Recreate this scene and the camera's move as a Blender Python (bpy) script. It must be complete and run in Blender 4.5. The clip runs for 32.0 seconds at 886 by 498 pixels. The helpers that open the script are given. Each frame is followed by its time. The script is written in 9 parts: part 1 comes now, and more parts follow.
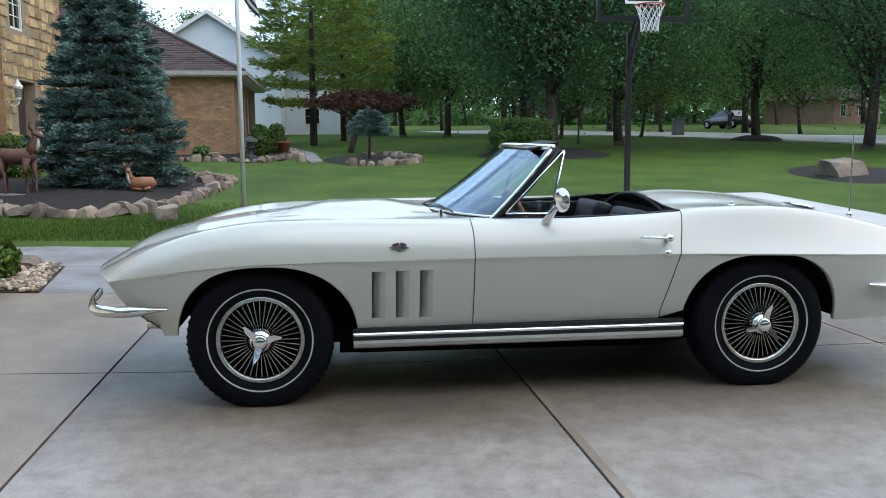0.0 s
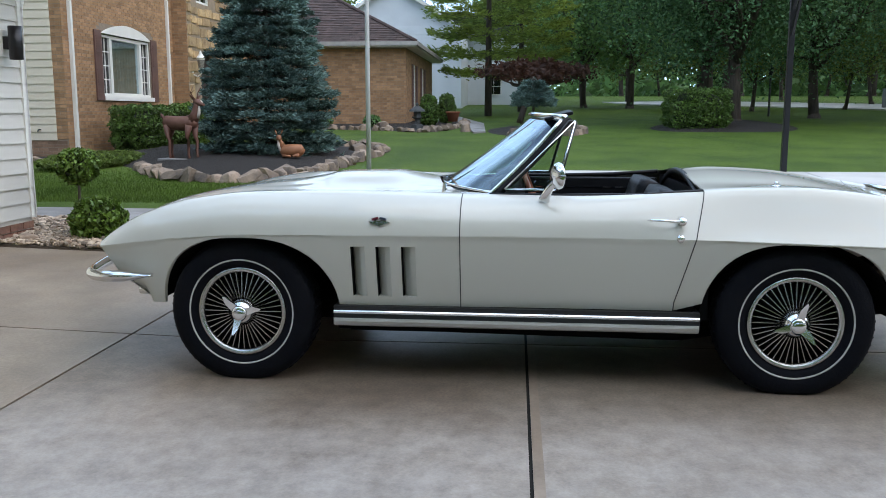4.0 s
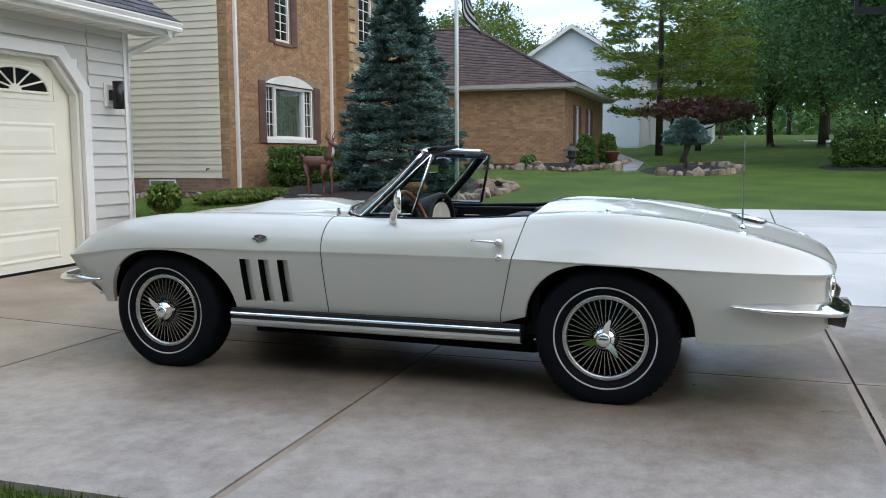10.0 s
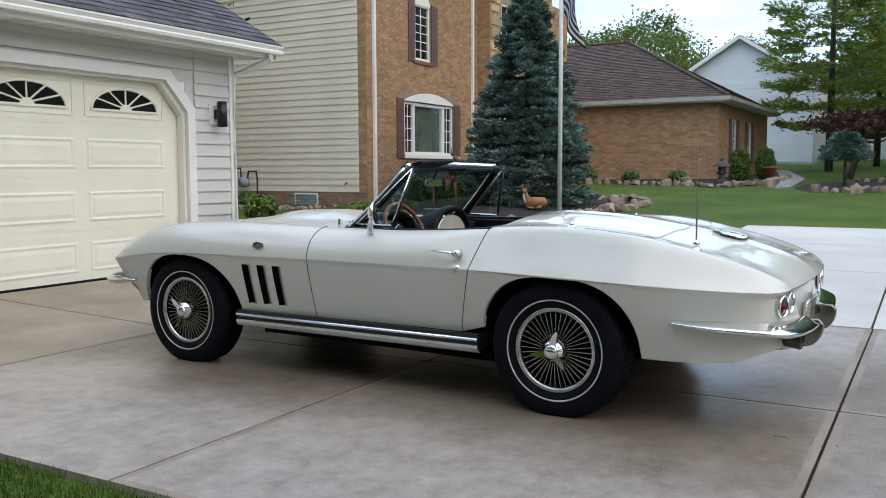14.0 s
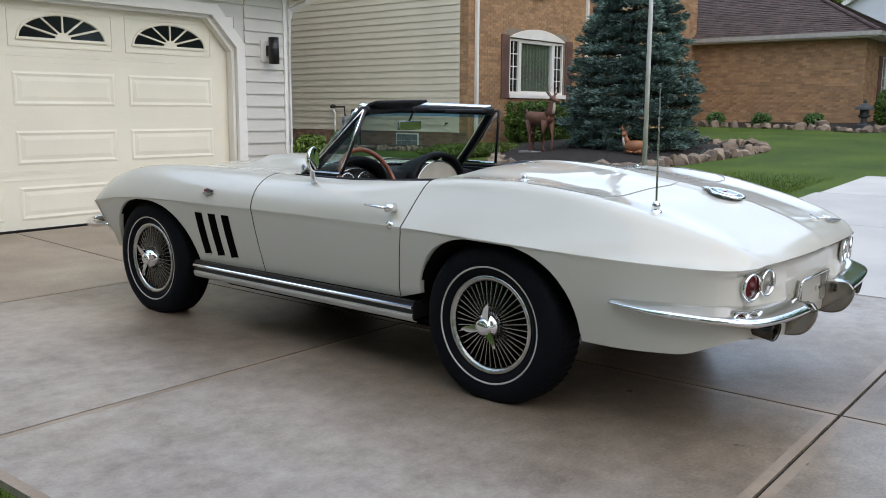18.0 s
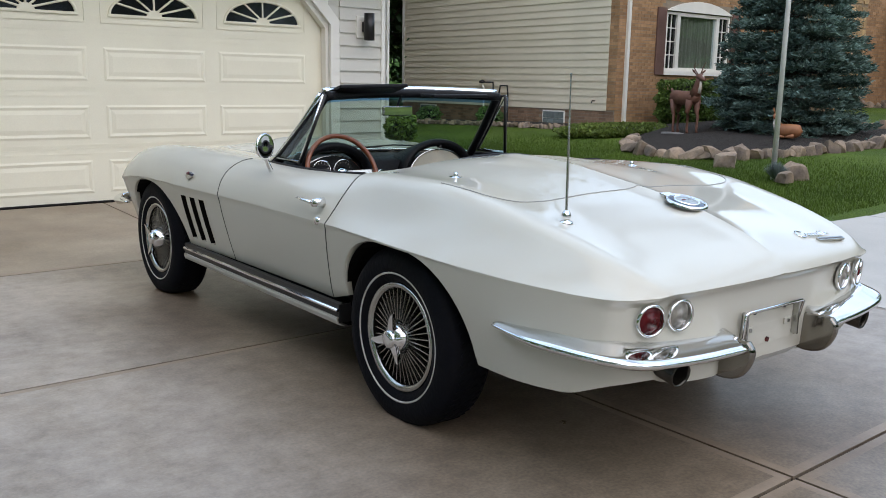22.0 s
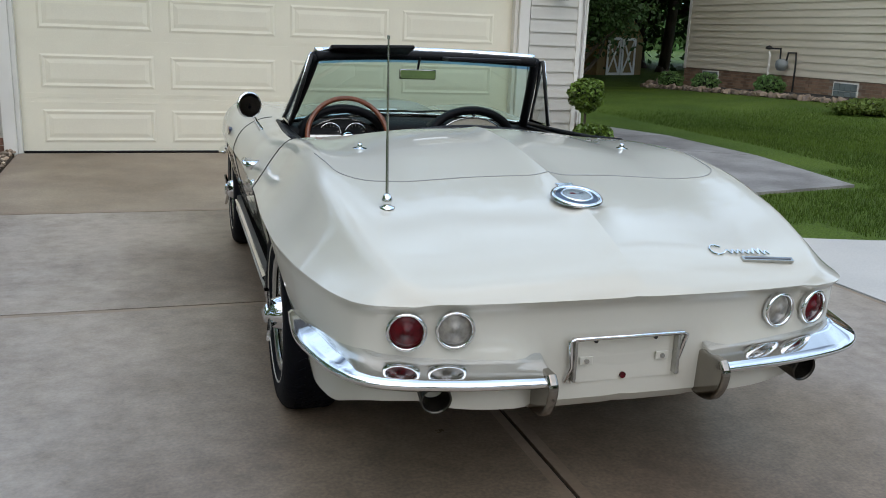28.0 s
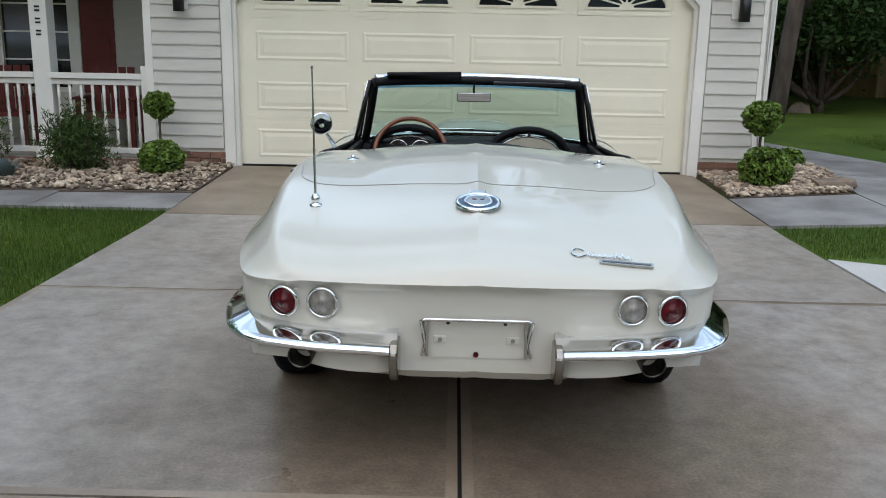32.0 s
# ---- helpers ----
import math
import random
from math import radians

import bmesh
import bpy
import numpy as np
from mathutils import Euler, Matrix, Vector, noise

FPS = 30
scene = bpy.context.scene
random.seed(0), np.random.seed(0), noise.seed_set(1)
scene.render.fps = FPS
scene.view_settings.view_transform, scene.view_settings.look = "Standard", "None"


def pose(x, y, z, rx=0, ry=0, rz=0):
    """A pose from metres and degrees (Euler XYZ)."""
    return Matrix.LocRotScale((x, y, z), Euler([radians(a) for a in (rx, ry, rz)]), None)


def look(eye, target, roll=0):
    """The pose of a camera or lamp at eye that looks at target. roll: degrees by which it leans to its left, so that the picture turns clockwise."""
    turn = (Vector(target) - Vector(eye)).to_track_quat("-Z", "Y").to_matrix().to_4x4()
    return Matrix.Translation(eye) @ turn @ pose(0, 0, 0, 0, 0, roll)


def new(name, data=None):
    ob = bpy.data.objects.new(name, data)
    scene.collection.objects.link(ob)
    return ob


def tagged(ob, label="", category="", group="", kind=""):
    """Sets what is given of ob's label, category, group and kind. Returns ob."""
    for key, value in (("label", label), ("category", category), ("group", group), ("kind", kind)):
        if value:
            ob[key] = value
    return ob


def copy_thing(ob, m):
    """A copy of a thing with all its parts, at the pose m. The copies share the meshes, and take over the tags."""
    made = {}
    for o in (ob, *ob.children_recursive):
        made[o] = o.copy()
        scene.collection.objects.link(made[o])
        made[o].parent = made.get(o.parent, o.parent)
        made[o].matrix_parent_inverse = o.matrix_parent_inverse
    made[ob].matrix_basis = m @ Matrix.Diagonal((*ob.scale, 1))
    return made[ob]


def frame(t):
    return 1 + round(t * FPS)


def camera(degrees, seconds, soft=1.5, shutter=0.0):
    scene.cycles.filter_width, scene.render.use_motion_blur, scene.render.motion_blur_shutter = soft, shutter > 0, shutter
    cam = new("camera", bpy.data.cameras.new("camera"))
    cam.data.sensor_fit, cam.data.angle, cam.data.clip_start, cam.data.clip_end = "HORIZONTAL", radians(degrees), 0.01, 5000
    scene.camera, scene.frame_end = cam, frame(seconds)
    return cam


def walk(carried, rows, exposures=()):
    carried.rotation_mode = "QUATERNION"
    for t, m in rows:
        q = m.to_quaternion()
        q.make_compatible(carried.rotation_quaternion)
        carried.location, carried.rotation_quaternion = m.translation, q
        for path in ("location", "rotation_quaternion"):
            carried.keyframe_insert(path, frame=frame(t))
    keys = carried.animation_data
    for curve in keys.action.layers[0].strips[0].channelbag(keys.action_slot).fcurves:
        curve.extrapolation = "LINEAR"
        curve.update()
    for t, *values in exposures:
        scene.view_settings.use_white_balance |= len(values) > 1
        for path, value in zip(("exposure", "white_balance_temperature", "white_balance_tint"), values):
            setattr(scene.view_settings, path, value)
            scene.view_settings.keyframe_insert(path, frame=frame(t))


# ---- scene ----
cam = camera(54.1, 32.0, 0.95)
PATH = [
    (0, (-4.95, 0.885, 1.258), (-2.979, 0.65, 1.012), -0.4),
    (0.5, (-4.957, 0.726, 1.264), (-2.98, 0.557, 1.012), 0.1),
    (1, (-4.938, 0.599, 1.258), (-2.958, 0.493, 0.999), 0.2),
    (1.5, (-4.862, 0.495, 1.242), (-2.88, 0.448, 0.975), 0.1),
    (2, (-4.78, 0.393, 1.238), (-2.799, 0.403, 0.962), 0.1),
    (2.5, (-4.737, 0.283, 1.241), (-2.759, 0.348, 0.956), -0.1),
    (3, (-4.732, 0.158, 1.245), (-2.757, 0.273, 0.953), 0.1),
    (3.5, (-4.736, 0.036, 1.246), (-2.765, 0.194, 0.946), 0.2),
    (5.5, (-4.437, -0.414, 1.237), (-2.495, -0.068, 0.91), -0.5),
    (6, (-4.468, -0.567, 1.238), (-2.534, -0.172, 0.917), -0.3),
    (6.5, (-4.554, -0.693, 1.236), (-2.627, -0.256, 0.928), -0.5),
    (7, (-4.652, -0.826, 1.24), (-2.731, -0.354, 0.948), -0.4),
    (7.5, (-4.733, -0.992, 1.249), (-2.817, -0.488, 0.976), -0.5),
    (8, (-4.798, -1.181, 1.243), (-2.888, -0.647, 0.987), -0.2),
    (8.5, (-4.895, -1.354, 1.229), (-2.99, -0.794, 0.99), -0.5),
    (9, (-4.971, -1.528, 1.226), (-3.074, -0.939, 0.998), -0.6),
    (9.5, (-4.986, -1.703, 1.228), (-3.098, -1.082, 1.008), -0.4),
    (10, (-4.947, -1.863, 1.209), (-3.071, -1.204, 0.992), -0.3),
    (10.5, (-4.877, -1.968, 1.185), (-3.015, -1.271, 0.968), -0.4),
    (11, (-4.771, -2.076, 1.165), (-2.929, -1.328, 0.948), -0.1),
    (11.5, (-4.693, -2.188, 1.171), (-2.873, -1.387, 0.954), -0.5),
    (12, (-4.655, -2.343, 1.186), (-2.861, -1.487, 0.97), -0.5),
    (12.5, (-4.646, -2.494, 1.188), (-2.875, -1.589, 0.978), -0.3),
    (13, (-4.671, -2.618, 1.178), (-2.919, -1.673, 0.98), -0.3),
    (13.5, (-4.689, -2.749, 1.18), (-2.957, -1.767, 0.994), -0.3),
    (14, (-4.658, -2.898, 1.196), (-2.947, -1.877, 1.016), -0.2),
    (14.5, (-4.587, -3.029, 1.2), (-2.898, -1.974, 1.017), 0.0),
    (16.5, (-4.0, -3.181, 1.195), (-2.41, -2.001, 0.913), 0.2),
    (17, (-3.879, -3.273, 1.206), (-2.317, -2.061, 0.906), 0.2),
    (17.5, (-3.764, -3.342, 1.212), (-2.228, -2.099, 0.901), 0.3),
    (18, (-3.636, -3.344, 1.207), (-2.123, -2.075, 0.891), 0.3),
    (18.5, (-3.486, -3.326, 1.22), (-1.997, -2.031, 0.898), 0.4),
    (19, (-3.359, -3.356, 1.239), (-1.896, -2.032, 0.913), 0.3),
    (19.5, (-3.234, -3.448, 1.249), (-1.808, -2.086, 0.917), 0.5),
    (20, (-3.122, -3.526, 1.255), (-1.734, -2.126, 0.913), 0.6),
    (20.5, (-2.986, -3.556, 1.242), (-1.64, -2.12, 0.89), 0.7),
    (21, (-2.853, -3.601, 1.255), (-1.552, -2.127, 0.888), 0.8),
    (21.5, (-2.732, -3.688, 1.275), (-1.479, -2.176, 0.897), 0.8),
    (22, (-2.628, -3.825, 1.276), (-1.423, -2.274, 0.897), 1.0),
    (22.5, (-2.57, -3.967, 1.272), (-1.404, -2.386, 0.896), 0.9),
    (23, (-2.499, -4.125, 1.28), (-1.373, -2.516, 0.905), 0.9),
    (23.5, (-2.378, -4.246, 1.291), (-1.291, -2.61, 0.912), 1.1),
    (24, (-2.239, -4.32, 1.29), (-1.197, -2.658, 0.9), 1.5),
    (24.5, (-2.109, -4.302, 1.276), (-1.113, -2.616, 0.869), 1.6),
    (25, (-1.959, -4.257, 1.281), (-1.022, -2.541, 0.86), 1.5),
    (25.5, (-1.813, -4.237, 1.29), (-0.938, -2.49, 0.86), 1.3),
    (27.5, (-1.27, -4.24, 1.312), (-0.633, -2.404, 0.842), 2.4),
    (28, (-1.138, -4.239, 1.321), (-0.569, -2.383, 0.839), 2.3),
    (28.5, (-0.982, -4.276, 1.32), (-0.488, -2.399, 0.835), 2.5),
    (29, (-0.861, -4.367, 1.327), (-0.448, -2.471, 0.844), 2.0),
    (29.5, (-0.738, -4.473, 1.337), (-0.404, -2.56, 0.859), 1.8),
    (30, (-0.589, -4.547, 1.354), (-0.336, -2.62, 0.881), 1.7),
    (30.5, (-0.429, -4.609, 1.355), (-0.258, -2.671, 0.891), 1.7),
    (31, (-0.303, -4.701, 1.349), (-0.208, -2.756, 0.895), 1.2),
    (31.5, (-0.179, -4.808, 1.364), (-0.16, -2.859, 0.915), 1.1),
    (32, (-0.033, -4.861, 1.373), (-0.091, -2.913, 0.925), 1.1),
]
walk(cam, [(t, look(eye, aim, roll)) for t, eye, aim, roll in PATH], [(0, 0.27, 7250, 16), (6, 0.22, 7200, 18), (12, 0.15, 7500, 19), (20, 0.05, 7750, 20), (24, -0.06, 7750, 17), (28, -0.20, 7650, 16), (32, -0.17, 7650, 16)])

# ---- place ----
# light: a bright evening sky with thin cloud, soft low sun
world = bpy.data.worlds.new("sky")
scene.world = world
world.use_nodes = True
wn, wl = world.node_tree.nodes, world.node_tree.links
wn.clear()
w_out = wn.new("ShaderNodeOutputWorld")
w_bg = wn.new("ShaderNodeBackground")
w_sky = wn.new("ShaderNodeTexSky")
w_sky.sky_type, w_sky.sun_disc = "NISHITA", False
w_sky.sun_elevation, w_sky.sun_rotation = radians(49), radians(197)
w_sky.dust_density = 2.0
w_co = wn.new("ShaderNodeTexCoord")
w_map = wn.new("ShaderNodeMapping")
w_map.inputs["Scale"].default_value = (1.0, 1.0, 3.2)
w_cl = wn.new("ShaderNodeTexNoise")
w_cl.inputs["Scale"].default_value, w_cl.inputs["Detail"].default_value = 2.6, 6.0
w_rp = wn.new("ShaderNodeValToRGB")
w_rp.color_ramp.elements[0].position, w_rp.color_ramp.elements[1].position = 0.29, 0.58
w_mx = wn.new("ShaderNodeMixRGB")
w_mx.inputs[2].default_value = (7.3, 11.3, 16.4, 1)
wl.new(w_co.outputs["Generated"], w_map.inputs[0])
wl.new(w_map.outputs[0], w_cl.inputs["Vector"])
wl.new(w_cl.outputs["Fac"], w_rp.inputs[0])
wl.new(w_rp.outputs[0], w_mx.inputs[0])
wl.new(w_sky.outputs[0], w_mx.inputs[1])
wl.new(w_mx.outputs[0], w_bg.inputs[0])
w_bg.inputs[1].default_value = 0.15
wl.new(w_bg.outputs[0], w_out.inputs[0])

sun = new("sun", bpy.data.lights.new("sun", "SUN"))
sun.data.energy, sun.data.angle, sun.data.color = 1.45, radians(96), (1.0, 0.87, 0.70)
sun.matrix_world = look((-3.0, -10.0, 12.0), (0, 0, 0))

# the house, the drive and the car stand a little turned
HOUSE = pose(0, 0, 0, 0, 0, 1.1)
CAR = pose(-0.012, 0, 0, 0, 0, 0.3)


# ---- materials ----
MATS = {}


def mat(name, color, rough=0.6, metal=0.0, color2=None, scale=6.0, detail=5.0, lo=0.35, hi=0.65, bump=0.0, bscale=60.0,
        fine=0.0, fscale=90.0, rvar=0.0, coat=0.0, spec=0.5, rand=0.0, island=0.0, stretch=(1, 1, 1), trans=0.0, bdist=0.01, mid=0.0, mscale=3.0, thin=0.0, patch=None, lane=None, coat_ior=1.5):
    """A principled material: two colours mixed by noise, fine speckle, bump, and a shift from piece to piece."""
    if name in MATS:
        return MATS[name]
    m = bpy.data.materials.new(name)
    m.use_nodes = True
    nt = m.node_tree
    n, l = nt.nodes, nt.links
    b = n["Principled BSDF"]
    b.inputs["Roughness"].default_value = rough
    b.inputs["Metallic"].default_value = metal
    b.inputs["Coat Weight"].default_value = coat
    b.inputs["Coat Roughness"].default_value = 0.04
    b.inputs["Coat IOR"].default_value = coat_ior
    b.inputs["Specular IOR Level"].default_value = spec
    b.inputs["Transmission Weight"].default_value = trans
    co = n.new("ShaderNodeTexCoord")
    mp = n.new("ShaderNodeMapping")
    mp.inputs["Scale"].default_value = stretch
    l.new(co.outputs["Object"], mp.inputs[0])
    c2 = color2 or tuple(c * 0.8 for c in color)
    no = n.new("ShaderNodeTexNoise")
    no.inputs["Scale"].default_value, no.inputs["Detail"].default_value = scale, detail
    l.new(mp.outputs[0], no.inputs["Vector"])
    rp = n.new("ShaderNodeValToRGB")
    rp.color_ramp.elements[0].position, rp.color_ramp.elements[1].position = lo, hi
    rp.color_ramp.elements[0].color, rp.color_ramp.elements[1].color = (*color, 1), (*c2, 1)
    l.new(no.outputs["Fac"], rp.inputs[0])
    out = rp.outputs[0]
    for fine, fscale in ((fine, fscale), (mid, mscale)):
        if not fine:
            continue
        nf = n.new("ShaderNodeTexNoise")
        nf.inputs["Scale"].default_value, nf.inputs["Detail"].default_value = fscale, 3.0
        l.new(mp.outputs[0], nf.inputs["Vector"])
        mr = n.new("ShaderNodeMapRange")
        mr.inputs["From Min"].default_value, mr.inputs["From Max"].default_value = 0.3, 0.7
        mr.inputs["To Min"].default_value, mr.inputs["To Max"].default_value = 1 - fine, 1 + fine
        l.new(nf.outputs["Fac"], mr.inputs[0])
        mm = n.new("ShaderNodeVectorMath")
        mm.operation = "MULTIPLY"
        l.new(out, mm.inputs[0])
        l.new(mr.outputs[0], mm.inputs[1])
        out = mm.outputs[0]
    if patch:
        tone, pscale, plo, phi, most = patch
        np2 = n.new("ShaderNodeTexNoise")
        np2.inputs["Scale"].default_value, np2.inputs["Detail"].default_value, np2.inputs["Roughness"].default_value = pscale, 10.0, 0.76
        l.new(mp.outputs[0], np2.inputs["Vector"])
        mr = n.new("ShaderNodeMapRange")
        mr.inputs["From Min"].default_value, mr.inputs["From Max"].default_value, mr.inputs["To Max"].default_value = plo, phi, most
        l.new(np2.outputs["Fac"], mr.inputs[0])
        fac = mr.outputs[0]
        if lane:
            # pale patches mix in less along the lane, which also paints in shade under the car: middle, half width,
            # softness, what is left there
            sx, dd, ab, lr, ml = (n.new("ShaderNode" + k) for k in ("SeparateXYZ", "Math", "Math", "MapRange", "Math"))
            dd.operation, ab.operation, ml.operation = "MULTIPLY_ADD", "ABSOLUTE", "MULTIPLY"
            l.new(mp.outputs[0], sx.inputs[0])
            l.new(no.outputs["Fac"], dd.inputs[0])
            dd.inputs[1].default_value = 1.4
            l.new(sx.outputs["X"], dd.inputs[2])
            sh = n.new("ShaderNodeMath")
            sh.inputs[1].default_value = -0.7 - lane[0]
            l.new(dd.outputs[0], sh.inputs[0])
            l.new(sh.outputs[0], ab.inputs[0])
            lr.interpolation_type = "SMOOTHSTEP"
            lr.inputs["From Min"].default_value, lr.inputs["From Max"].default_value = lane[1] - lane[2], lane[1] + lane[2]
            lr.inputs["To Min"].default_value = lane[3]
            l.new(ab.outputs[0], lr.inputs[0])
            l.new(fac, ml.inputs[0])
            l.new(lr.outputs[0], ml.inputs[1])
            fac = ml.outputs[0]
        mx = n.new("ShaderNodeMixRGB")
        mx.inputs[2].default_value = (*tone, 1)
        l.new(fac, mx.inputs[0])
        l.new(out, mx.inputs[1])
        out = mx.outputs[0]
    if rand or island:
        src = n.new("ShaderNodeObjectInfo").outputs["Random"] if rand else n.new("ShaderNodeNewGeometry").outputs["Random Per Island"]
        amt = rand or island
        mr = n.new("ShaderNodeMapRange")
        mr.inputs["To Min"].default_value, mr.inputs["To Max"].default_value = 1 - amt, 1 + amt
        l.new(src, mr.inputs[0])
        mm = n.new("ShaderNodeVectorMath")
        mm.operation = "MULTIPLY"
        l.new(out, mm.inputs[0])
        l.new(mr.outputs[0], mm.inputs[1])
        out = mm.outputs[0]
    l.new(out, b.inputs["Base Color"])
    if rvar:
        mr = n.new("ShaderNodeMapRange")
        mr.inputs["From Min"].default_value, mr.inputs["From Max"].default_value = 0.3, 0.7
        mr.inputs["To Min"].default_value, mr.inputs["To Max"].default_value = max(0, rough - rvar), min(1, rough + rvar)
        l.new(no.outputs["Fac"], mr.inputs[0])
        l.new(mr.outputs[0], b.inputs["Roughness"])
    if bump:
        nb = n.new("ShaderNodeTexNoise")
        nb.inputs["Scale"].default_value, nb.inputs["Detail"].default_value = bscale, 4.0
        l.new(mp.outputs[0], nb.inputs["Vector"])
        bp = n.new("ShaderNodeBump")
        bp.inputs["Strength"].default_value, bp.inputs["Distance"].default_value = bump, bdist
        l.new(nb.outputs["Fac"], bp.inputs["Height"])
        l.new(bp.outputs[0], b.inputs["Normal"])
    if thin:
        tl, ms = n.new("ShaderNodeBsdfTranslucent"), n.new("ShaderNodeMixShader")
        ms.inputs[0].default_value = thin
        l.new(out, tl.inputs[0])
        l.new(b.outputs[0], ms.inputs[1])
        l.new(tl.outputs[0], ms.inputs[2])
        l.new(ms.outputs[0], n["Material Output"].inputs[0])
    MATS[name] = m
    return m


# the lane keeps slabs under and behind the car dark, its shade included
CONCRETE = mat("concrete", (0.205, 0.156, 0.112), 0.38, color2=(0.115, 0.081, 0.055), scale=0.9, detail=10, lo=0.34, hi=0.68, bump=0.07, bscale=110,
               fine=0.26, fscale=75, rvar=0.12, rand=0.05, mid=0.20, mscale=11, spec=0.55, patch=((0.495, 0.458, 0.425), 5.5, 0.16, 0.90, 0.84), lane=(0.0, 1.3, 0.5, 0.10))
APRON = mat("apron_concrete", (0.275, 0.215, 0.158), 0.40, color2=(0.175, 0.128, 0.088), scale=0.8, detail=9, lo=0.34, hi=0.68, bump=0.07, bscale=110,
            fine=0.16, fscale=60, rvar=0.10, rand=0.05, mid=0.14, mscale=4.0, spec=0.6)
TOOLED = mat("tooled_concrete_edge", (0.30, 0.235, 0.18), 0.40, color2=(0.165, 0.115, 0.08), scale=0.8, detail=9, bump=0.06, bscale=120, fine=0.08, fscale=45, mid=0.14, mscale=4.5)
PALE_CONCRETE = mat("pale_concrete", (0.52, 0.50, 0.47), 0.75, color2=(0.42, 0.41, 0.39), scale=0.8, bump=0.12, bscale=120, fine=0.06, rand=0.05)
JOINT = mat("joint_filler", (0.010, 0.009, 0.008), 0.95)
STAMPED = mat("stamped_paving", (0.28, 0.27, 0.26), 0.6, color2=(0.16, 0.15, 0.145), scale=2.2, detail=7, bump=0.35, bscale=14, fine=0.1, fscale=50)
GRASS = mat("lawn", (0.074, 0.122, 0.015), 0.8, color2=(0.043, 0.083, 0.010), scale=0.7, detail=9, bump=0.9, bscale=45, fine=0.45, fscale=60, bdist=0.03, spec=0.2)
BLADE = mat("grass_blade", (0.072, 0.124, 0.018), 0.7, color2=(0.045, 0.086, 0.0125), scale=0.8, island=0.4, spec=0.2)
MULCH = mat("dark_mulch", (0.011, 0.009, 0.008), 0.95, color2=(0.028, 0.022, 0.018), scale=25, detail=6, bump=1.0, bscale=40, fine=0.4, fscale=60, bdist=0.04)
SIDING = mat("pale_siding", (0.60, 0.585, 0.53), 0.55, color2=(0.55, 0.535, 0.49), scale=1.5, bump=0.05, bscale=30, fine=0.03, stretch=(1, 1, 8))
TAN_SIDING = mat("tan_siding", (0.73, 0.655, 0.52), 0.6, color2=(0.68, 0.61, 0.48), scale=1.2, bump=0.04, fine=0.03, stretch=(1, 1, 6))
WHITE_SIDING = mat("white_siding", (0.74, 0.76, 0.78), 0.6, color2=(0.69, 0.71, 0.73), scale=1.2)
TRIM = mat("white_trim", (0.80, 0.785, 0.73), 0.5, color2=(0.75, 0.735, 0.685), scale=3, bump=0.03)
DOOR_PAINT = mat("cream_door_paint", (0.85, 0.81, 0.66), 0.5, color2=(0.81, 0.77, 0.63), scale=2, bump=0.05, bscale=150, fine=0.02)
BRICK = mat("tan_brick", (0.43, 0.25, 0.135), 0.85, color2=(0.33, 0.185, 0.095), scale=9, bump=0.3, bscale=60, fine=0.12, fscale=40, rand=0.22)
BRICK_WALL = mat("mortar", (0.30, 0.24, 0.18), 0.9, color2=(0.24, 0.19, 0.15), scale=12, bump=0.3)
STONE = mat("tan_stone", (0.54, 0.37, 0.19), 0.85, color2=(0.36, 0.235, 0.125), scale=4, bump=0.6, bscale=14, fine=0.15, fscale=30, rand=0.35, bdist=0.03)
SHINGLE = mat("brown_shingle", (0.085, 0.055, 0.048), 0.9, color2=(0.055, 0.036, 0.032), scale=3, bump=0.5, fine=0.25, fscale=40, rand=0.3, island=0.0)
SHINGLE_I = mat("brown_shingle_rows", (0.085, 0.055, 0.048), 0.9, color2=(0.055, 0.036, 0.032), scale=3, bump=0.5, fine=0.25, fscale=40, island=0.3)
GREY_SHINGLE = mat("grey_shingle", (0.085, 0.083, 0.09), 0.9, color2=(0.05, 0.05, 0.055), scale=4, bump=0.5, fine=0.25, fscale=40, rand=0.3)
BARK = mat("bark", (0.085, 0.065, 0.05), 0.9, color2=(0.04, 0.03, 0.024), scale=7, bump=1.0, bscale=18, stretch=(1, 1, 0.25), bdist=0.03)
LEAF = mat("leaf_green", (0.115, 0.235, 0.083), 0.6, color2=(0.155, 0.28, 0.092), scale=0.6, island=0.45, spec=0.3, thin=0.4)
LEAF_DARK = mat("leaf_deep_green", (0.068, 0.158, 0.075), 0.6, color2=(0.10, 0.205, 0.083), scale=0.5, island=0.5, spec=0.3, thin=0.4)
# a darkened leaf green: the back yard's shade is put into the colour
LEAF_SHADED = mat("leaf_shaded_green", (0.045, 0.095, 0.030), 0.6, color2=(0.03, 0.065, 0.022), scale=0.5, island=0.5, spec=0.25, thin=0.25)
LEAF_LIGHT = mat("leaf_yellow_green", (0.14, 0.195, 0.045), 0.6, color2=(0.10, 0.15, 0.033), scale=0.5, island=0.4, spec=0.3, thin=0.4)
LEAF_RED = mat("leaf_maroon", (0.095, 0.040, 0.025), 0.6, color2=(0.06, 0.028, 0.018), scale=0.8, island=0.4, spec=0.3, thin=0.35)
NEEDLE = mat("blue_needles", (0.165, 0.265, 0.235), 0.7, color2=(0.045, 0.085, 0.075), scale=1.6, island=0.5, spec=0.25)
PINE = mat("pine_needles", (0.24, 0.31, 0.06), 0.7, color2=(0.13, 0.20, 0.05), scale=0.6, island=0.45, spec=0.25, thin=0.45)
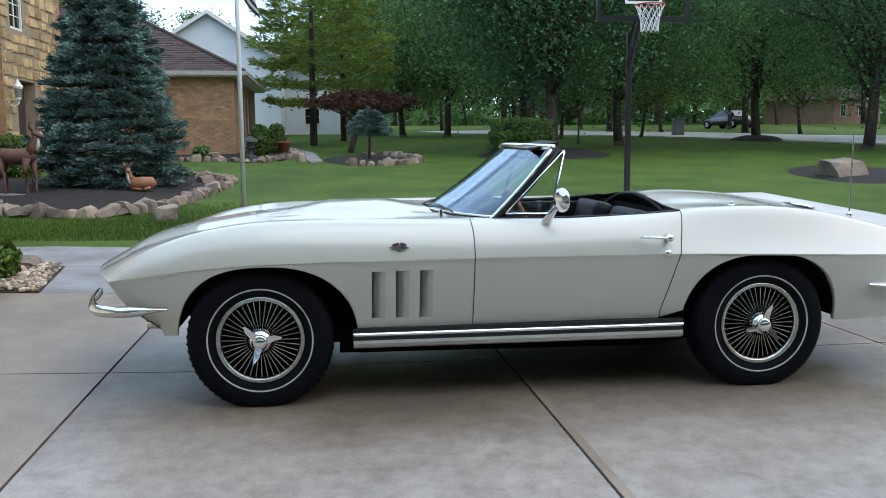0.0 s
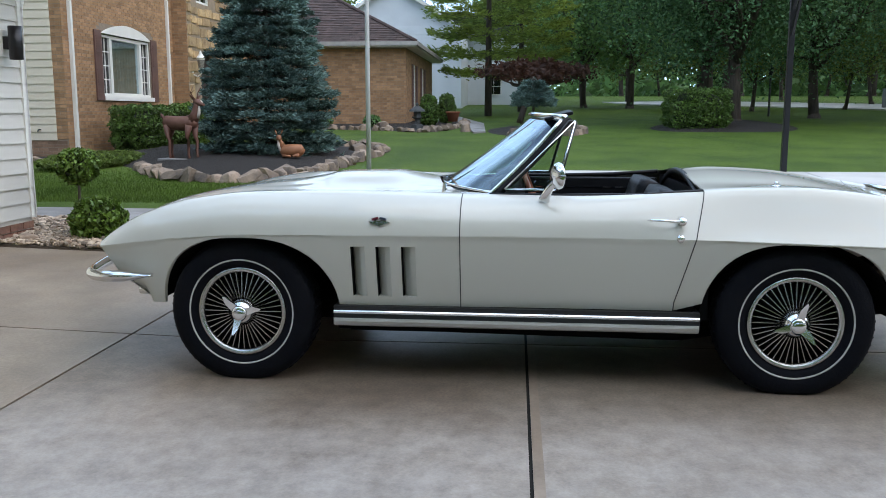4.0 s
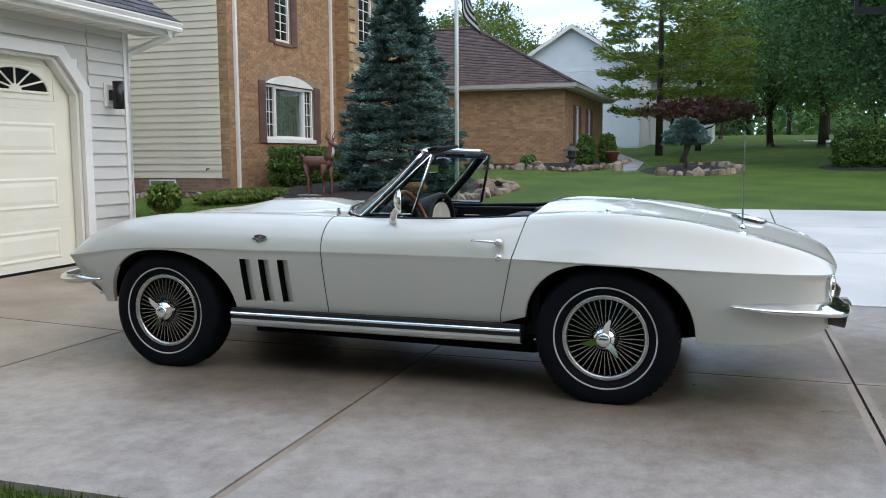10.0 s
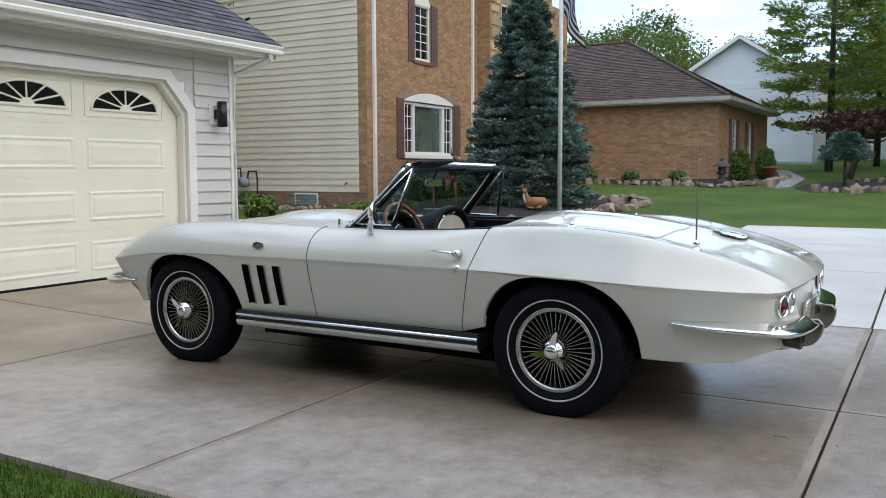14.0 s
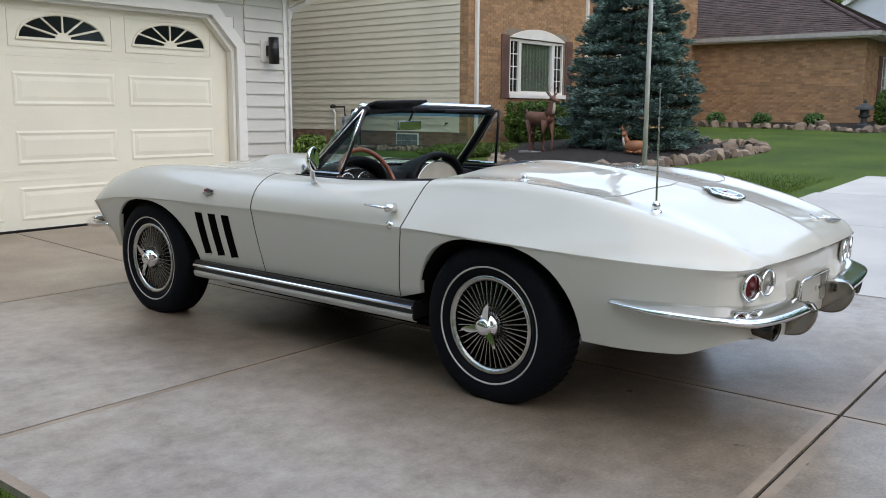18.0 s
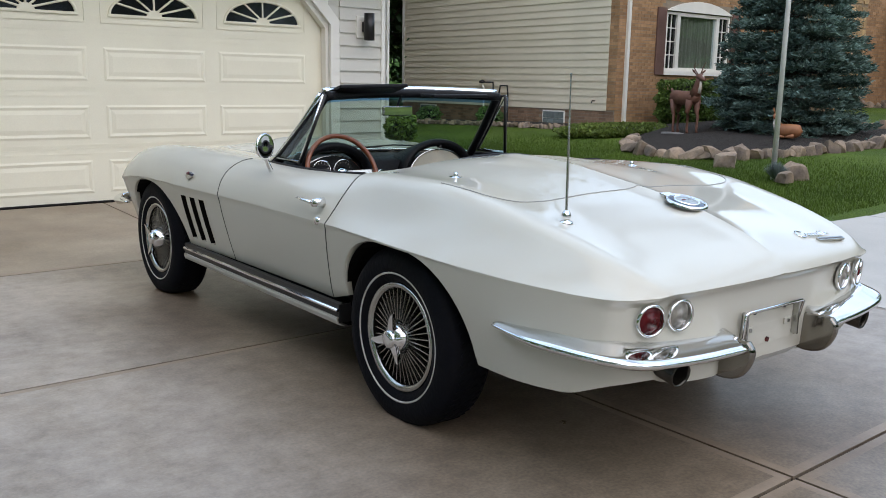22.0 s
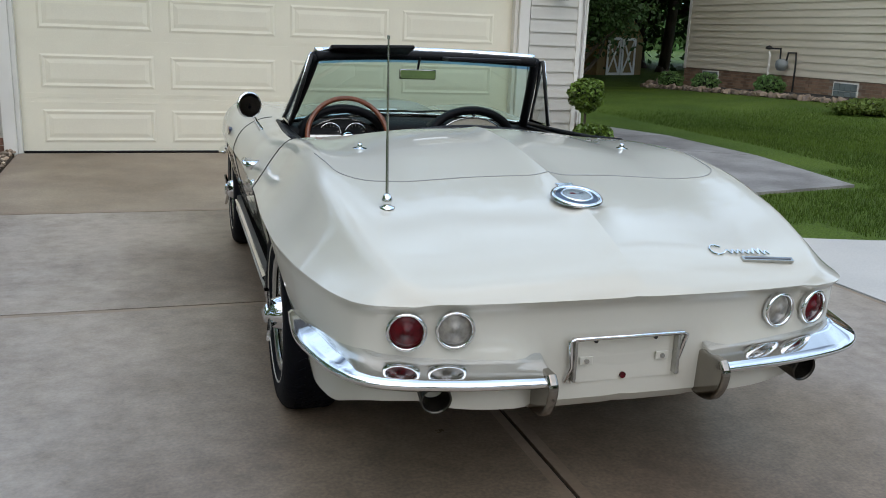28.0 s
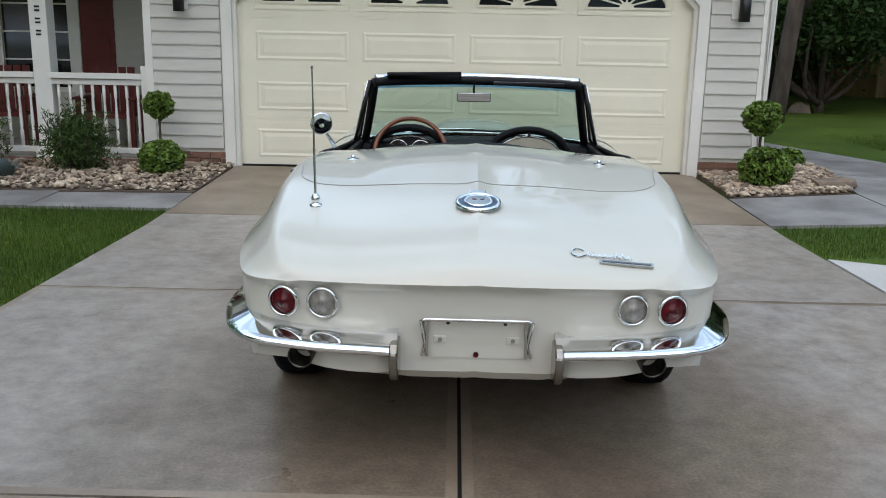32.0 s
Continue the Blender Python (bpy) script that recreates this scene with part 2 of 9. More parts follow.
BOX_LEAF = mat("boxwood_leaf", (0.11, 0.19, 0.026), 0.5, color2=(0.06, 0.115, 0.016), scale=5, island=0.5, spec=0.4)
FEATHER = mat("feathery_leaf", (0.045, 0.085, 0.018), 0.6, color2=(0.025, 0.05, 0.012), scale=3, island=0.5, spec=0.3)
HEDGE_LEAF = mat("hedge_leaf", (0.085, 0.155, 0.028), 0.55, color2=(0.05, 0.10, 0.018), scale=3, island=0.5, spec=0.35)
ROCK = mat("boulder", (0.29, 0.215, 0.155), 0.85, color2=(0.135, 0.105, 0.088), scale=3, bump=0.6, bscale=9, fine=0.15, fscale=30, rand=0.38, bdist=0.03)
PEBBLE = mat("river_pebble", (0.46, 0.37, 0.28), 0.75, color2=(0.22, 0.155, 0.11), scale=8, island=0.6)
DARK_GLASS = mat("dark_glass", (0.012, 0.014, 0.016), 0.06, spec=0.6)
BLACK = mat("black_paint", (0.012, 0.012, 0.013), 0.4)
BLACK_METAL = mat("black_metal", (0.018, 0.018, 0.02), 0.35, metal=0.3)
GALV = mat("galvanised_pole", (0.74, 0.74, 0.73), 0.4, metal=0.15, color2=(0.66, 0.66, 0.65))
SHUTTER = mat("mauve_shutter", (0.16, 0.085, 0.07), 0.6, color2=(0.13, 0.07, 0.058), scale=4)
RED_SHUTTER = mat("red_shutter", (0.16, 0.018, 0.015), 0.5)
CURTAIN = mat("curtain", (0.40, 0.41, 0.35), 0.8, color2=(0.22, 0.23, 0.19), scale=2.0, stretch=(14, 14, 0.3))


# ---- builders ----
def link(name, bm, material, parent=None, label="", m=None, smooth=False):
    me = bpy.data.meshes.new(name)
    bm.to_mesh(me)
    bm.free()
    if smooth:
        me.shade_smooth()
    for one in (material if isinstance(material, (list, tuple)) else [material]):
        me.materials.append(one)
    ob = new(name, me)
    if parent:
        ob.parent = parent
    if m is not None:
        ob.matrix_basis = m
    if label:
        tagged(ob, label)
    return ob


def part(name, bm, material, parent, label="", smooth=False):
    """One mesh under a thing or a part, in its parent's axes."""
    return link(name, bm, material, parent, label, None, smooth)


def raw(name, verts, faces, material, parent=None, label="", m=None, smooth=False):
    me = bpy.data.meshes.new(name)
    me.from_pydata([tuple(map(float, v)) for v in verts], [], faces)
    me.update()
    if smooth:
        me.shade_smooth()
    for one in (material if isinstance(material, (list, tuple)) else [material]):
        me.materials.append(one)
    ob = new(name, me)
    if parent:
        ob.parent = parent
    if m is not None:
        ob.matrix_basis = m
    if label:
        tagged(ob, label)
    return ob


def thing(name, label, category, m=None, group="", kind=""):
    ob = new(name)
    ob.empty_display_size = 0.1
    if m is not None:
        ob.matrix_basis = m
    return tagged(ob, label, category, group, kind)


def box(bm, x0, y0, z0, x1, y1, z1, bevel=0.0):
    r = bmesh.ops.create_cube(bm, size=1.0, matrix=Matrix.Translation(((x0 + x1) / 2, (y0 + y1) / 2, (z0 + z1) / 2)) @ Matrix.Diagonal((abs(x1 - x0), abs(y1 - y0), abs(z1 - z0), 1)))
    if bevel:
        es = list({e for v in r["verts"] for e in v.link_edges})
        bmesh.ops.bevel(bm, geom=es, offset=bevel, segments=2, affect="EDGES", profile=0.6)
    return bm


def boxes(*bs, bevel=0.0):
    bm = bmesh.new()
    for b in bs:
        box(bm, *b, bevel=bevel)
    return bm


def cyl(bm, a, b, r0, r1=None, seg=12, caps=True):
    a, b = Vector(a), Vector(b)
    d = b - a
    m = Matrix.Translation((a + b) / 2) @ d.to_track_quat("Z", "Y").to_matrix().to_4x4()
    bmesh.ops.create_cone(bm, cap_ends=caps, segments=seg, radius1=r0, radius2=r0 if r1 is None else r1, depth=d.length, matrix=m)
    return bm


def tube(bm, pts, r, seg=8, closed=False, flat=1.0, up=(0, 0, 1)):
    """A tube along points; r a number or one for each point; flat squeezes it along its second axis."""
    pts = [Vector(p) for p in pts]
    n = len(pts)
    rings = []
    for i, p in enumerate(pts):
        d = (pts[(i + 1) % n] - pts[i - 1]) if closed else (pts[min(i + 1, n - 1)] - pts[max(i - 1, 0)])
        d.normalize()
        s = d.cross(Vector(up))
        if s.length < 1e-4:
            s = d.cross(Vector((1, 0, 0)))
        s.normalize()
        u = s.cross(d)
        ri = r[i] if isinstance(r, (list, tuple)) else r
        rings.append([bm.verts.new(p + s * math.cos(2 * math.pi * k / seg) * ri + u * math.sin(2 * math.pi * k / seg) * ri * flat) for k in range(seg)])
    for i in range(n if closed else n - 1):
        a, b = rings[i], rings[(i + 1) % n]
        for k in range(seg):
            bm.faces.new((a[k], a[(k + 1) % seg], b[(k + 1) % seg], b[k]))
    if not closed:
        bm.faces.new(rings[0][::-1])
        bm.faces.new(rings[-1])
    return bm


def lathe(bm, profile, seg=48, axis="x", at=(0, 0, 0)):
    """Turns (radius, offset) points about an axis through a place."""
    rings = []
    for k in range(seg):
        a = 2 * math.pi * k / seg
        c, s = math.cos(a), math.sin(a)
        ring = []
        for r, o in profile:
            v = {"x": (o, r * c, r * s), "y": (r * c, o, r * s), "z": (r * c, r * s, o)}[axis]
            ring.append(bm.verts.new(Vector(v) + Vector(at)))
        rings.append(ring)
    for k in range(seg):
        a, b = rings[k], rings[(k + 1) % seg]
        for i in range(len(profile) - 1):
            bm.faces.new((a[i], a[i + 1], b[i + 1], b[i]))
    bmesh.ops.remove_doubles(bm, verts=bm.verts[:], dist=1e-5)
    bmesh.ops.recalc_face_normals(bm, faces=bm.faces[:])
    return bm


def poly_slab(bm, pts, top, bottom):
    """A prism over a plan outline; top and bottom are numbers or functions of x and y."""
    f = lambda g, p: g(*p) if callable(g) else g
    t = [bm.verts.new((*p, f(top, p))) for p in pts]
    b = [bm.verts.new((*p, f(bottom, p))) for p in pts]
    bm.faces.new(t)
    bm.faces.new(b[::-1])
    n = len(pts)
    for i in range(n):
        bm.faces.new((t[i], b[i], b[(i + 1) % n], t[(i + 1) % n]))
    bmesh.ops.recalc_face_normals(bm, faces=bm.faces[:])
    return bm


def prism_y(outline, x0, x1):
    """An outline in y and z, from x0 to x1."""
    bm = bmesh.new()
    a = [bm.verts.new((x0, y, z)) for y, z in outline]
    b = [bm.verts.new((x1, y, z)) for y, z in outline]
    bm.faces.new(a)
    bm.faces.new(b[::-1])
    n = len(outline)
    for i in range(n):
        bm.faces.new((a[i], b[i], b[(i + 1) % n], a[(i + 1) % n]))
    bmesh.ops.recalc_face_normals(bm, faces=bm.faces[:])
    return bm


def smoothstep(a, b, v):
    t = min(1, max(0, (v - a) / (b - a)))
    return t * t * (3 - 2 * t)


def land(x, y):
    """The height of the land: level by the drive, rising gently to the east and up to the garage."""
    z = 0.0
    if x > 2.47:
        z += (0.034 * min(x - 2.47, 30) + 0.038 * max(0, min(x - 32.5, 50))) * (1 - 0.85 * smoothstep(10, 22, y))
    if y > 1.8:
        z += 0.032 * min(y - 1.8, 2.8) * (1 - smoothstep(3.5, 9, abs(x)))
    return z


# ---- ground ----
def ground():
    xs = sorted(set([-900, -400, -200, -120, -80, -50, -30, -20, -15] + [round(-12 + 0.5 * i, 2) for i in range(90)] + [36, 40, 46, 54, 64, 80, 110, 160, 260, 450, 900]))
    ys = sorted(set([-900, -400, -200, -120, -80, -60, -46, -36, -28, -22] + [round(-18 + 0.5 * i, 2) for i in range(76)] + [22, 26, 32, 40, 52, 70, 100, 160, 300, 600, 900]))
    vs = [(x, y, land(x, y) - 0.03 - (0.12 if -2.3 < x < 2.3 and y < 12 else 0)) for y in ys for x in xs]
    w = len(xs)
    fs = [(j * w + i, j * w + i + 1, (j + 1) * w + i + 1, (j + 1) * w + i) for j in range(len(ys) - 1) for i in range(w - 1)]
    ob = raw("ground", vs, fs, GRASS, None, "", HOUSE, True)
    tagged(ob, "mown green lawn rising gently beside the drive", "lawn", "", "structure")


ground()


def drive():
    root = thing("driveway", "brown-grey broom-finished concrete driveway with dark joints", "driveway", HOUSE, "", "structure")
    xs = [-2.52, -0.085, 2.47]
    ys = [4.60, 2.165, -0.05, -2.42, -4.85, -7.3, -9.8, -12.3, -14.8, -17.3]
    g = 0.007
    for j in range(len(ys) - 1):
        for i in range(2):
            x0, x1, y1, y0 = xs[i] + g, xs[i + 1] - g, ys[j] - (g if j else 0), ys[j + 1] + g
            bm = bmesh.new()
            cuts = [y0, y1] if not (y0 < 1.8 < y1) else [y0, 1.8, y1]
            for a, b in zip(cuts, cuts[1:]):
                poly_slab(bm, [(x0, a), (x1, a), (x1, b), (x0, b)], lambda x, y: land(0, y), -0.1)
            bmesh.ops.remove_doubles(bm, verts=bm.verts[:], dist=1e-5)
            if len(cuts) == 2:
                up = [f for f in bm.faces if f.normal.z > 0.9]
                r = bmesh.ops.inset_region(bm, faces=up, thickness=0.055, depth=0.0)
                for f in r["faces"]:
                    f.material_index = 1
                for v in {v for f in up for v in f.verts}:
                    v.co.z += 0.0015
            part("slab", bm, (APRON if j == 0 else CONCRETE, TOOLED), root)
    part("joint_filler", boxes((-2.5, -17.2, -0.1, 2.47, 1.8, -0.012)), JOINT, root)
    bm = bmesh.new()
    poly_slab(bm, [(-2.5, 1.8), (2.46, 1.8), (2.46, 4.55), (-2.5, 4.55)], lambda x, y: land(0, y) - 0.012, -0.12)
    part("joint_filler", bm, JOINT, root)
    # the turning pad beside the drive
    pad = thing("turning_pad", "pale concrete turning pad sloping up beside the driveway", "pavement", HOUSE, "", "structure")
    edge = [(2.49, 1.05), (2.8, 0.86), (3.1, 0.66), (3.5, 0.48), (4.6, 0.14), (5.5, 0.02)]
    cols = [5.5, 8.0, 10.4]
    bm = bmesh.new()
    poly_slab(bm, edge + [(5.49, -2.4), (2.49, -2.4)], lambda x, y: land(x, 0), -0.1)
    part("slab", bm, PALE_CONCRETE, pad)
    for a, b in zip(cols, cols[1:]):
        for y1, y0 in ((0.0 - 0.02 * (a - 5.5), -2.4), (-2.42, -4.8), (-4.82, -7.2)):
            bm = bmesh.new()
            poly_slab(bm, [(a + 0.01, y0), (b - 0.01, y0), (b - 0.01, y1), (a + 0.01, y1)], lambda x, y: land(x, 0), -0.1)
            part("slab", bm, PALE_CONCRETE, pad)
    for y1, y0 in ((-2.42, -4.8), (-4.82, -7.2)):
        bm = bmesh.new()
        poly_slab(bm, [(2.49, y0), (5.49, y0), (5.49, y1), (2.49, y1)], lambda x, y: land(x, 0), -0.1)
        part("slab", bm, PALE_CONCRETE, pad)


drive()



# ---- the car ----
PAINT = mat("white_car_paint", (0.565, 0.550, 0.486), 0.5, color2=(0.55, 0.535, 0.472), scale=1.5, coat=1.0, spec=0.12, coat_ior=1.64)
CHROME = mat("chrome", (0.80, 0.81, 0.82), 0.06, metal=1.0, color2=(0.74, 0.75, 0.76), scale=9)
STEEL = mat("brushed_steel", (0.50, 0.50, 0.48), 0.25, metal=1.0, color2=(0.42, 0.42, 0.40), scale=30)
RUBBER = mat("tyre_rubber", (0.0050, 0.0058, 0.0085), 0.62, color2=(0.0075, 0.008, 0.010), scale=8, bump=0.25, bscale=70, spec=0.06)
STRIPE = mat("white_tyre_stripe", (0.50, 0.485, 0.45), 0.6)
SEAM = mat("panel_gap", (0.03, 0.03, 0.03), 0.8)
VINYL = mat("black_vinyl", (0.006, 0.0065, 0.008), 0.42, color2=(0.009, 0.009, 0.011), scale=20, bump=0.3, bscale=160, spec=0.16)
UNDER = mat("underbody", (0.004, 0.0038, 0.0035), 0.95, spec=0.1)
RED_LENS = mat("red_lens", (0.12, 0.004, 0.008), 0.25, coat=0.1, color2=(0.05, 0.002, 0.004), scale=40, spec=0.25)
CLEAR_LENS = mat("clear_lens", (0.30, 0.285, 0.25), 0.2, coat=0.3, color2=(0.16, 0.15, 0.135), scale=40)
WOOD = mat("teak_rim", (0.30, 0.085, 0.035), 0.3, color2=(0.19, 0.052, 0.025), scale=30, coat=0.4, stretch=(1, 1, 6))
GAUGE = mat("gauge_face", (0.012, 0.013, 0.014), 0.3)
IVORY = mat("ivory_vinyl", (0.62, 0.58, 0.47), 0.5, bump=0.2, bscale=120)
MIRROR = mat("mirror_glass", (0.82, 0.84, 0.85), 0.01, metal=1.0)


def glass(name, color, rough=0.0):
    """Thin clear glass: more gloss towards grazing view, else tinted see-through."""
    m = bpy.data.materials.new(name)
    m.use_nodes = True
    n, l = m.node_tree.nodes, m.node_tree.links
    n.clear()
    o, mix, tr, gl, lw, pw, ad = (n.new("ShaderNode" + k) for k in ("OutputMaterial", "MixShader", "BsdfTransparent", "BsdfGlossy", "LayerWeight", "Math", "Math"))
    tr.inputs[0].default_value = (*color, 1)
    gl.inputs["Roughness"].default_value = rough
    lw.inputs[0].default_value = 0.5
    pw.operation, ad.operation = "POWER", "MULTIPLY_ADD"
    pw.inputs[1].default_value, ad.use_clamp = 2.2, True
    ad.inputs[1].default_value, ad.inputs[2].default_value = 0.82, 0.05
    # gloss tinted blue, so that reflections take a sky colour
    gl.inputs[0].default_value = (0.72, 0.86, 1.0, 1)
    l.new(lw.outputs["Facing"], pw.inputs[0])
    l.new(pw.outputs[0], ad.inputs[0])
    l.new(ad.outputs[0], mix.inputs[0])
    l.new(tr.outputs[0], mix.inputs[1])
    l.new(gl.outputs[0], mix.inputs[2])
    l.new(mix.outputs[0], o.inputs[0])
    return m


TINT = glass("tinted_windscreen", (0.60, 0.76, 0.68))
TINT_BAND = glass("blue_sun_band", (0.14, 0.38, 0.62))
CLEAR = glass("clear_glass", (0.86, 0.90, 0.88))

car = thing("convertible_car", "white classic two-seat convertible parked on the concrete drive, top down", "car", CAR)

# curves along the car, nose to tail: where each line of the body runs
KY = (2.15, 2.06, 1.90, 1.60, 1.25, 0.90, 0.50, 0.12, -0.20, -0.55, -0.83, -1.00, -1.25, -1.55, -1.85, -2.10, -2.20, -2.235, -2.25)
Z0 = (0.622, 0.668, 0.748, 0.832, 0.895, 0.935, 0.940, 0.905, 0.90, 0.92, 0.950, 0.960, 0.949, 0.909, 0.857, 0.785, 0.728, 0.692, 0.669)
Z2 = (0.622, 0.668, 0.745, 0.816, 0.858, 0.862, 0.865, 0.870, 0.87, 0.88, 0.914, 0.916, 0.909, 0.880, 0.826, 0.756, 0.709, 0.682, 0.664)
X3 = (0.680, 0.730, 0.745, 0.738, 0.720, 0.705, 0.688, 0.680, 0.690, 0.700, 0.703, 0.705, 0.708, 0.708, 0.692, 0.652, 0.610, 0.575, 0.535)
Z3 = (0.630, 0.698, 0.776, 0.848, 0.881, 0.888, 0.882, 0.874, 0.872, 0.884, 0.902, 0.912, 0.917, 0.893, 0.836, 0.767, 0.717, 0.686, 0.665)
X5 = (0.790, 0.825, 0.850, 0.870, 0.884, 0.888, 0.882, 0.874, 0.868, 0.866, 0.868, 0.873, 0.880, 0.876, 0.849, 0.796, 0.745, 0.690, 0.600)
Z5 = (0.622, 0.638, 0.660, 0.685, 0.700, 0.703, 0.705, 0.706, 0.705, 0.702, 0.700, 0.697, 0.691, 0.682, 0.672, 0.664, 0.661, 0.660, 0.660)


def smooth_curve(keys, y):
    """A monotone cubic through the keys (KY falls from nose to tail)."""
    ks = [-k for k in KY]
    v = -y
    n = len(ks)
    i = min(max(0, sum(1 for k in ks if k <= v) - 1), n - 2)
    d = [(keys[j + 1] - keys[j]) / (ks[j + 1] - ks[j]) for j in range(n - 1)]

    def slope(j):
        if j == 0:
            return d[0]
        if j == n - 1:
            return d[-1]
        return 0.0 if d[j - 1] * d[j] <= 0 else 2 * d[j - 1] * d[j] / (d[j - 1] + d[j])
    h = ks[i + 1] - ks[i]
    t = min(1, max(0, (v - ks[i]) / h))
    a, b = slope(i) * h, slope(i + 1) * h
    return (2 * t**3 - 3 * t**2 + 1) * keys[i] + (t**3 - 2 * t**2 + t) * a + (-2 * t**3 + 3 * t**2) * keys[i + 1] + (t**3 - t**2) * b


def bulge(y):
    """How far the raised hood panel and the deck's spine stand up."""
    return smoothstep(1.40, 0.90, y) if y > 0 else 0.0


NV = 26


def section(y):
    """Half of the upper body across the car at a station: from the middle out to the side crease."""
    c = lambda k: smooth_curve(k, y)
    z0, z2, x3, z3, x5, z5 = c(Z0), c(Z2), c(X3), c(Z3), c(X5), c(Z5)
    b = bulge(y)
    if y > 0:
        zn = z0 * b + (1 - b) * (z2 + 0.02 * smoothstep(2.2, 1.8, y))
        base = [(0.0, zn), (0.10, zn - 0.002 * b), (0.18, zn - 0.010 * b - 0.1 * (1 - b) * (zn - z2)), (0.245, zn - 0.034 * b - 0.3 * (1 - b) * (zn - z2)), (0.325, z2 + 0.012 * b + 0.4 * (1 - b) * (zn - z2)), (0.40, z2), (0.50, z2 + (z3 - z2) * 0.35)]
    else:
        r = smoothstep(-1.35, -1.70, y)
        drop = [a + (b2 - a) * r for a, b2 in zip((0.01, 0.08, 0.27, 0.58, 0.93), (0.16, 0.36, 0.60, 0.82, 0.97))]
        ridge = 0.007 * smoothstep(-0.80, -0.95, y) * (1 - 0.75 * smoothstep(-1.85, -2.2, y))
        base = [(0.0, z0 + ridge)] + [(x, z0 - d * (z0 - z2)) for x, d in zip((0.045, 0.14, 0.26, 0.38, 0.48), drop)] + [(0.59, z2 + (z3 - z2) * 0.45)]
    scale = min(1.0, x3 / 0.62)
    base = [(x * scale, z) for x, z in base]
    dz = z3 - z5
    # the flank: round over the front wheel, a crisp shoulder with a hollow flank over the rear one
    w = smoothstep(-0.45, -1.05, y)
    flank = [(a + (c2 - a) * w, b2 + (d2 - b2) * w) for (a, b2), (c2, d2) in zip(((0.42, 0.11), (0.75, 0.37), (0.93, 0.70)), ((0.20, 0.10), (0.44, 0.40), (0.72, 0.735)))]
    base += [(x3, z3)] + [(x3 + a * (x5 - x3), z3 - b2 * dz) for a, b2 in flank] + [(x5, z5)]
    # resample evenly by length, round through the points
    pts = []
    n = len(base)
    for i in range(n - 1):
        p0, p1, p2, p3 = base[max(i - 1, 0)], base[i], base[i + 1], base[min(i + 2, n - 1)]
        for k in range(6):
            t = k / 6
            pts.append(tuple(0.5 * (2 * p1[a] + (p2[a] - p0[a]) * t + (2 * p0[a] - 5 * p1[a] + 4 * p2[a] - p3[a]) * t * t + (3 * p1[a] - p0[a] - 3 * p2[a] + p3[a]) * t**3) for a in (0, 1)))
    pts.append(base[-1])
    # inner part to x3 gets 16 steps, outer the rest
    m = 6 * 7
    inner, outer = pts[:m + 1], pts[m:]

    def even(ps, k):
        ps = [Vector(p) for p in ps]
        s = [0]
        for a, b2 in zip(ps, ps[1:]):
            s.append(s[-1] + (b2 - a).length)
        out, j = [], 0
        for q in range(k + 1):
            t = s[-1] * q / k
            while j < len(s) - 2 and s[j + 1] < t:
                j += 1
            f = (t - s[j]) / max(1e-9, s[j + 1] - s[j])
            out.append(ps[j].lerp(ps[j + 1], min(1, f)))
        return out
    return even(inner, 16)[:-1] + even(outer, NV - 16)


LIP = 0.026  # how far the deck's edge stands out over the tail panel


def bow(x, y):
    """The nose is a prow and the tail bows a little, seen from above."""
    f = smoothstep(1.0, 2.15, y) * 0.19
    r = smoothstep(-1.3, -2.25, y) * 0.062
    return y - f * (x / 0.8) ** 2 + r * (x / 0.75) ** 2 - 0.02 * smoothstep(-1.7, -2.25, y) - LIP * smoothstep(-2.06, -2.25, y)


def shape(x, y, z, upper=True):
    """Bends the stations: the windscreen's foot, the slanted rear edge of the door, prow and tail."""
    ax = abs(x)
    yy = bow(ax, y)
    if upper and ax < 0.66 and 0.12 <= y <= 1.02:
        yy += 0.30 * (1 - (ax / 0.66) ** 2) * (1 - (y - 0.12) / 0.9)
    if ax > 0.55 and z < 0.9:
        w = min(1, max(0, (y + 0.90) / 0.07)) if y < -0.83 else max(0, 1 - (y + 0.83) / 0.5)
        yy += 0.125 * min(1, (0.9 - z) / 0.5) * w
    return (x, yy, z)


ARCHES = ((1.238, 0.424, 0.350), (-1.235, 0.410, 0.354))


def side_y(s):
    """Where the side of a station lies along the car."""
    return bow(smooth_curve(X5, s), s) if s > 1.0 else bow(0.86, s)


def unbow(y):
    """The station whose side lies at a place along the car."""
    lo, hi = y - 0.3, y + 0.4
    for _ in range(34):
        m = 0.5 * (lo + hi)
        if side_y(m) < y:
            lo = m
        else:
            hi = m
    return lo


def arch(y):
    """The height of the wheel openings' edge above the ground, or 0 outside them."""
    z = 0.0
    for yc, a, h in ARCHES:
        u = (y - yc) / a
        if abs(u) < 1:
            q = 2.7 if y > yc > 0 else (2.3 if yc > 0 else 2.7)
            z = max(z, 0.332 + h * (1 - abs(u) ** q) ** (1 / 2.1))
    return z


def hem(y):
    """The lower edge of the body's side."""
    z = 0.365 if -1.0 < y < 1.0 else (0.352 if y > 0 else 0.325 + 0.020 * smoothstep(-1.75, -2.2, y))
    if y > 1.6:
        z = 0.352 + 0.01 * smoothstep(1.9, 2.15, y)
    return z


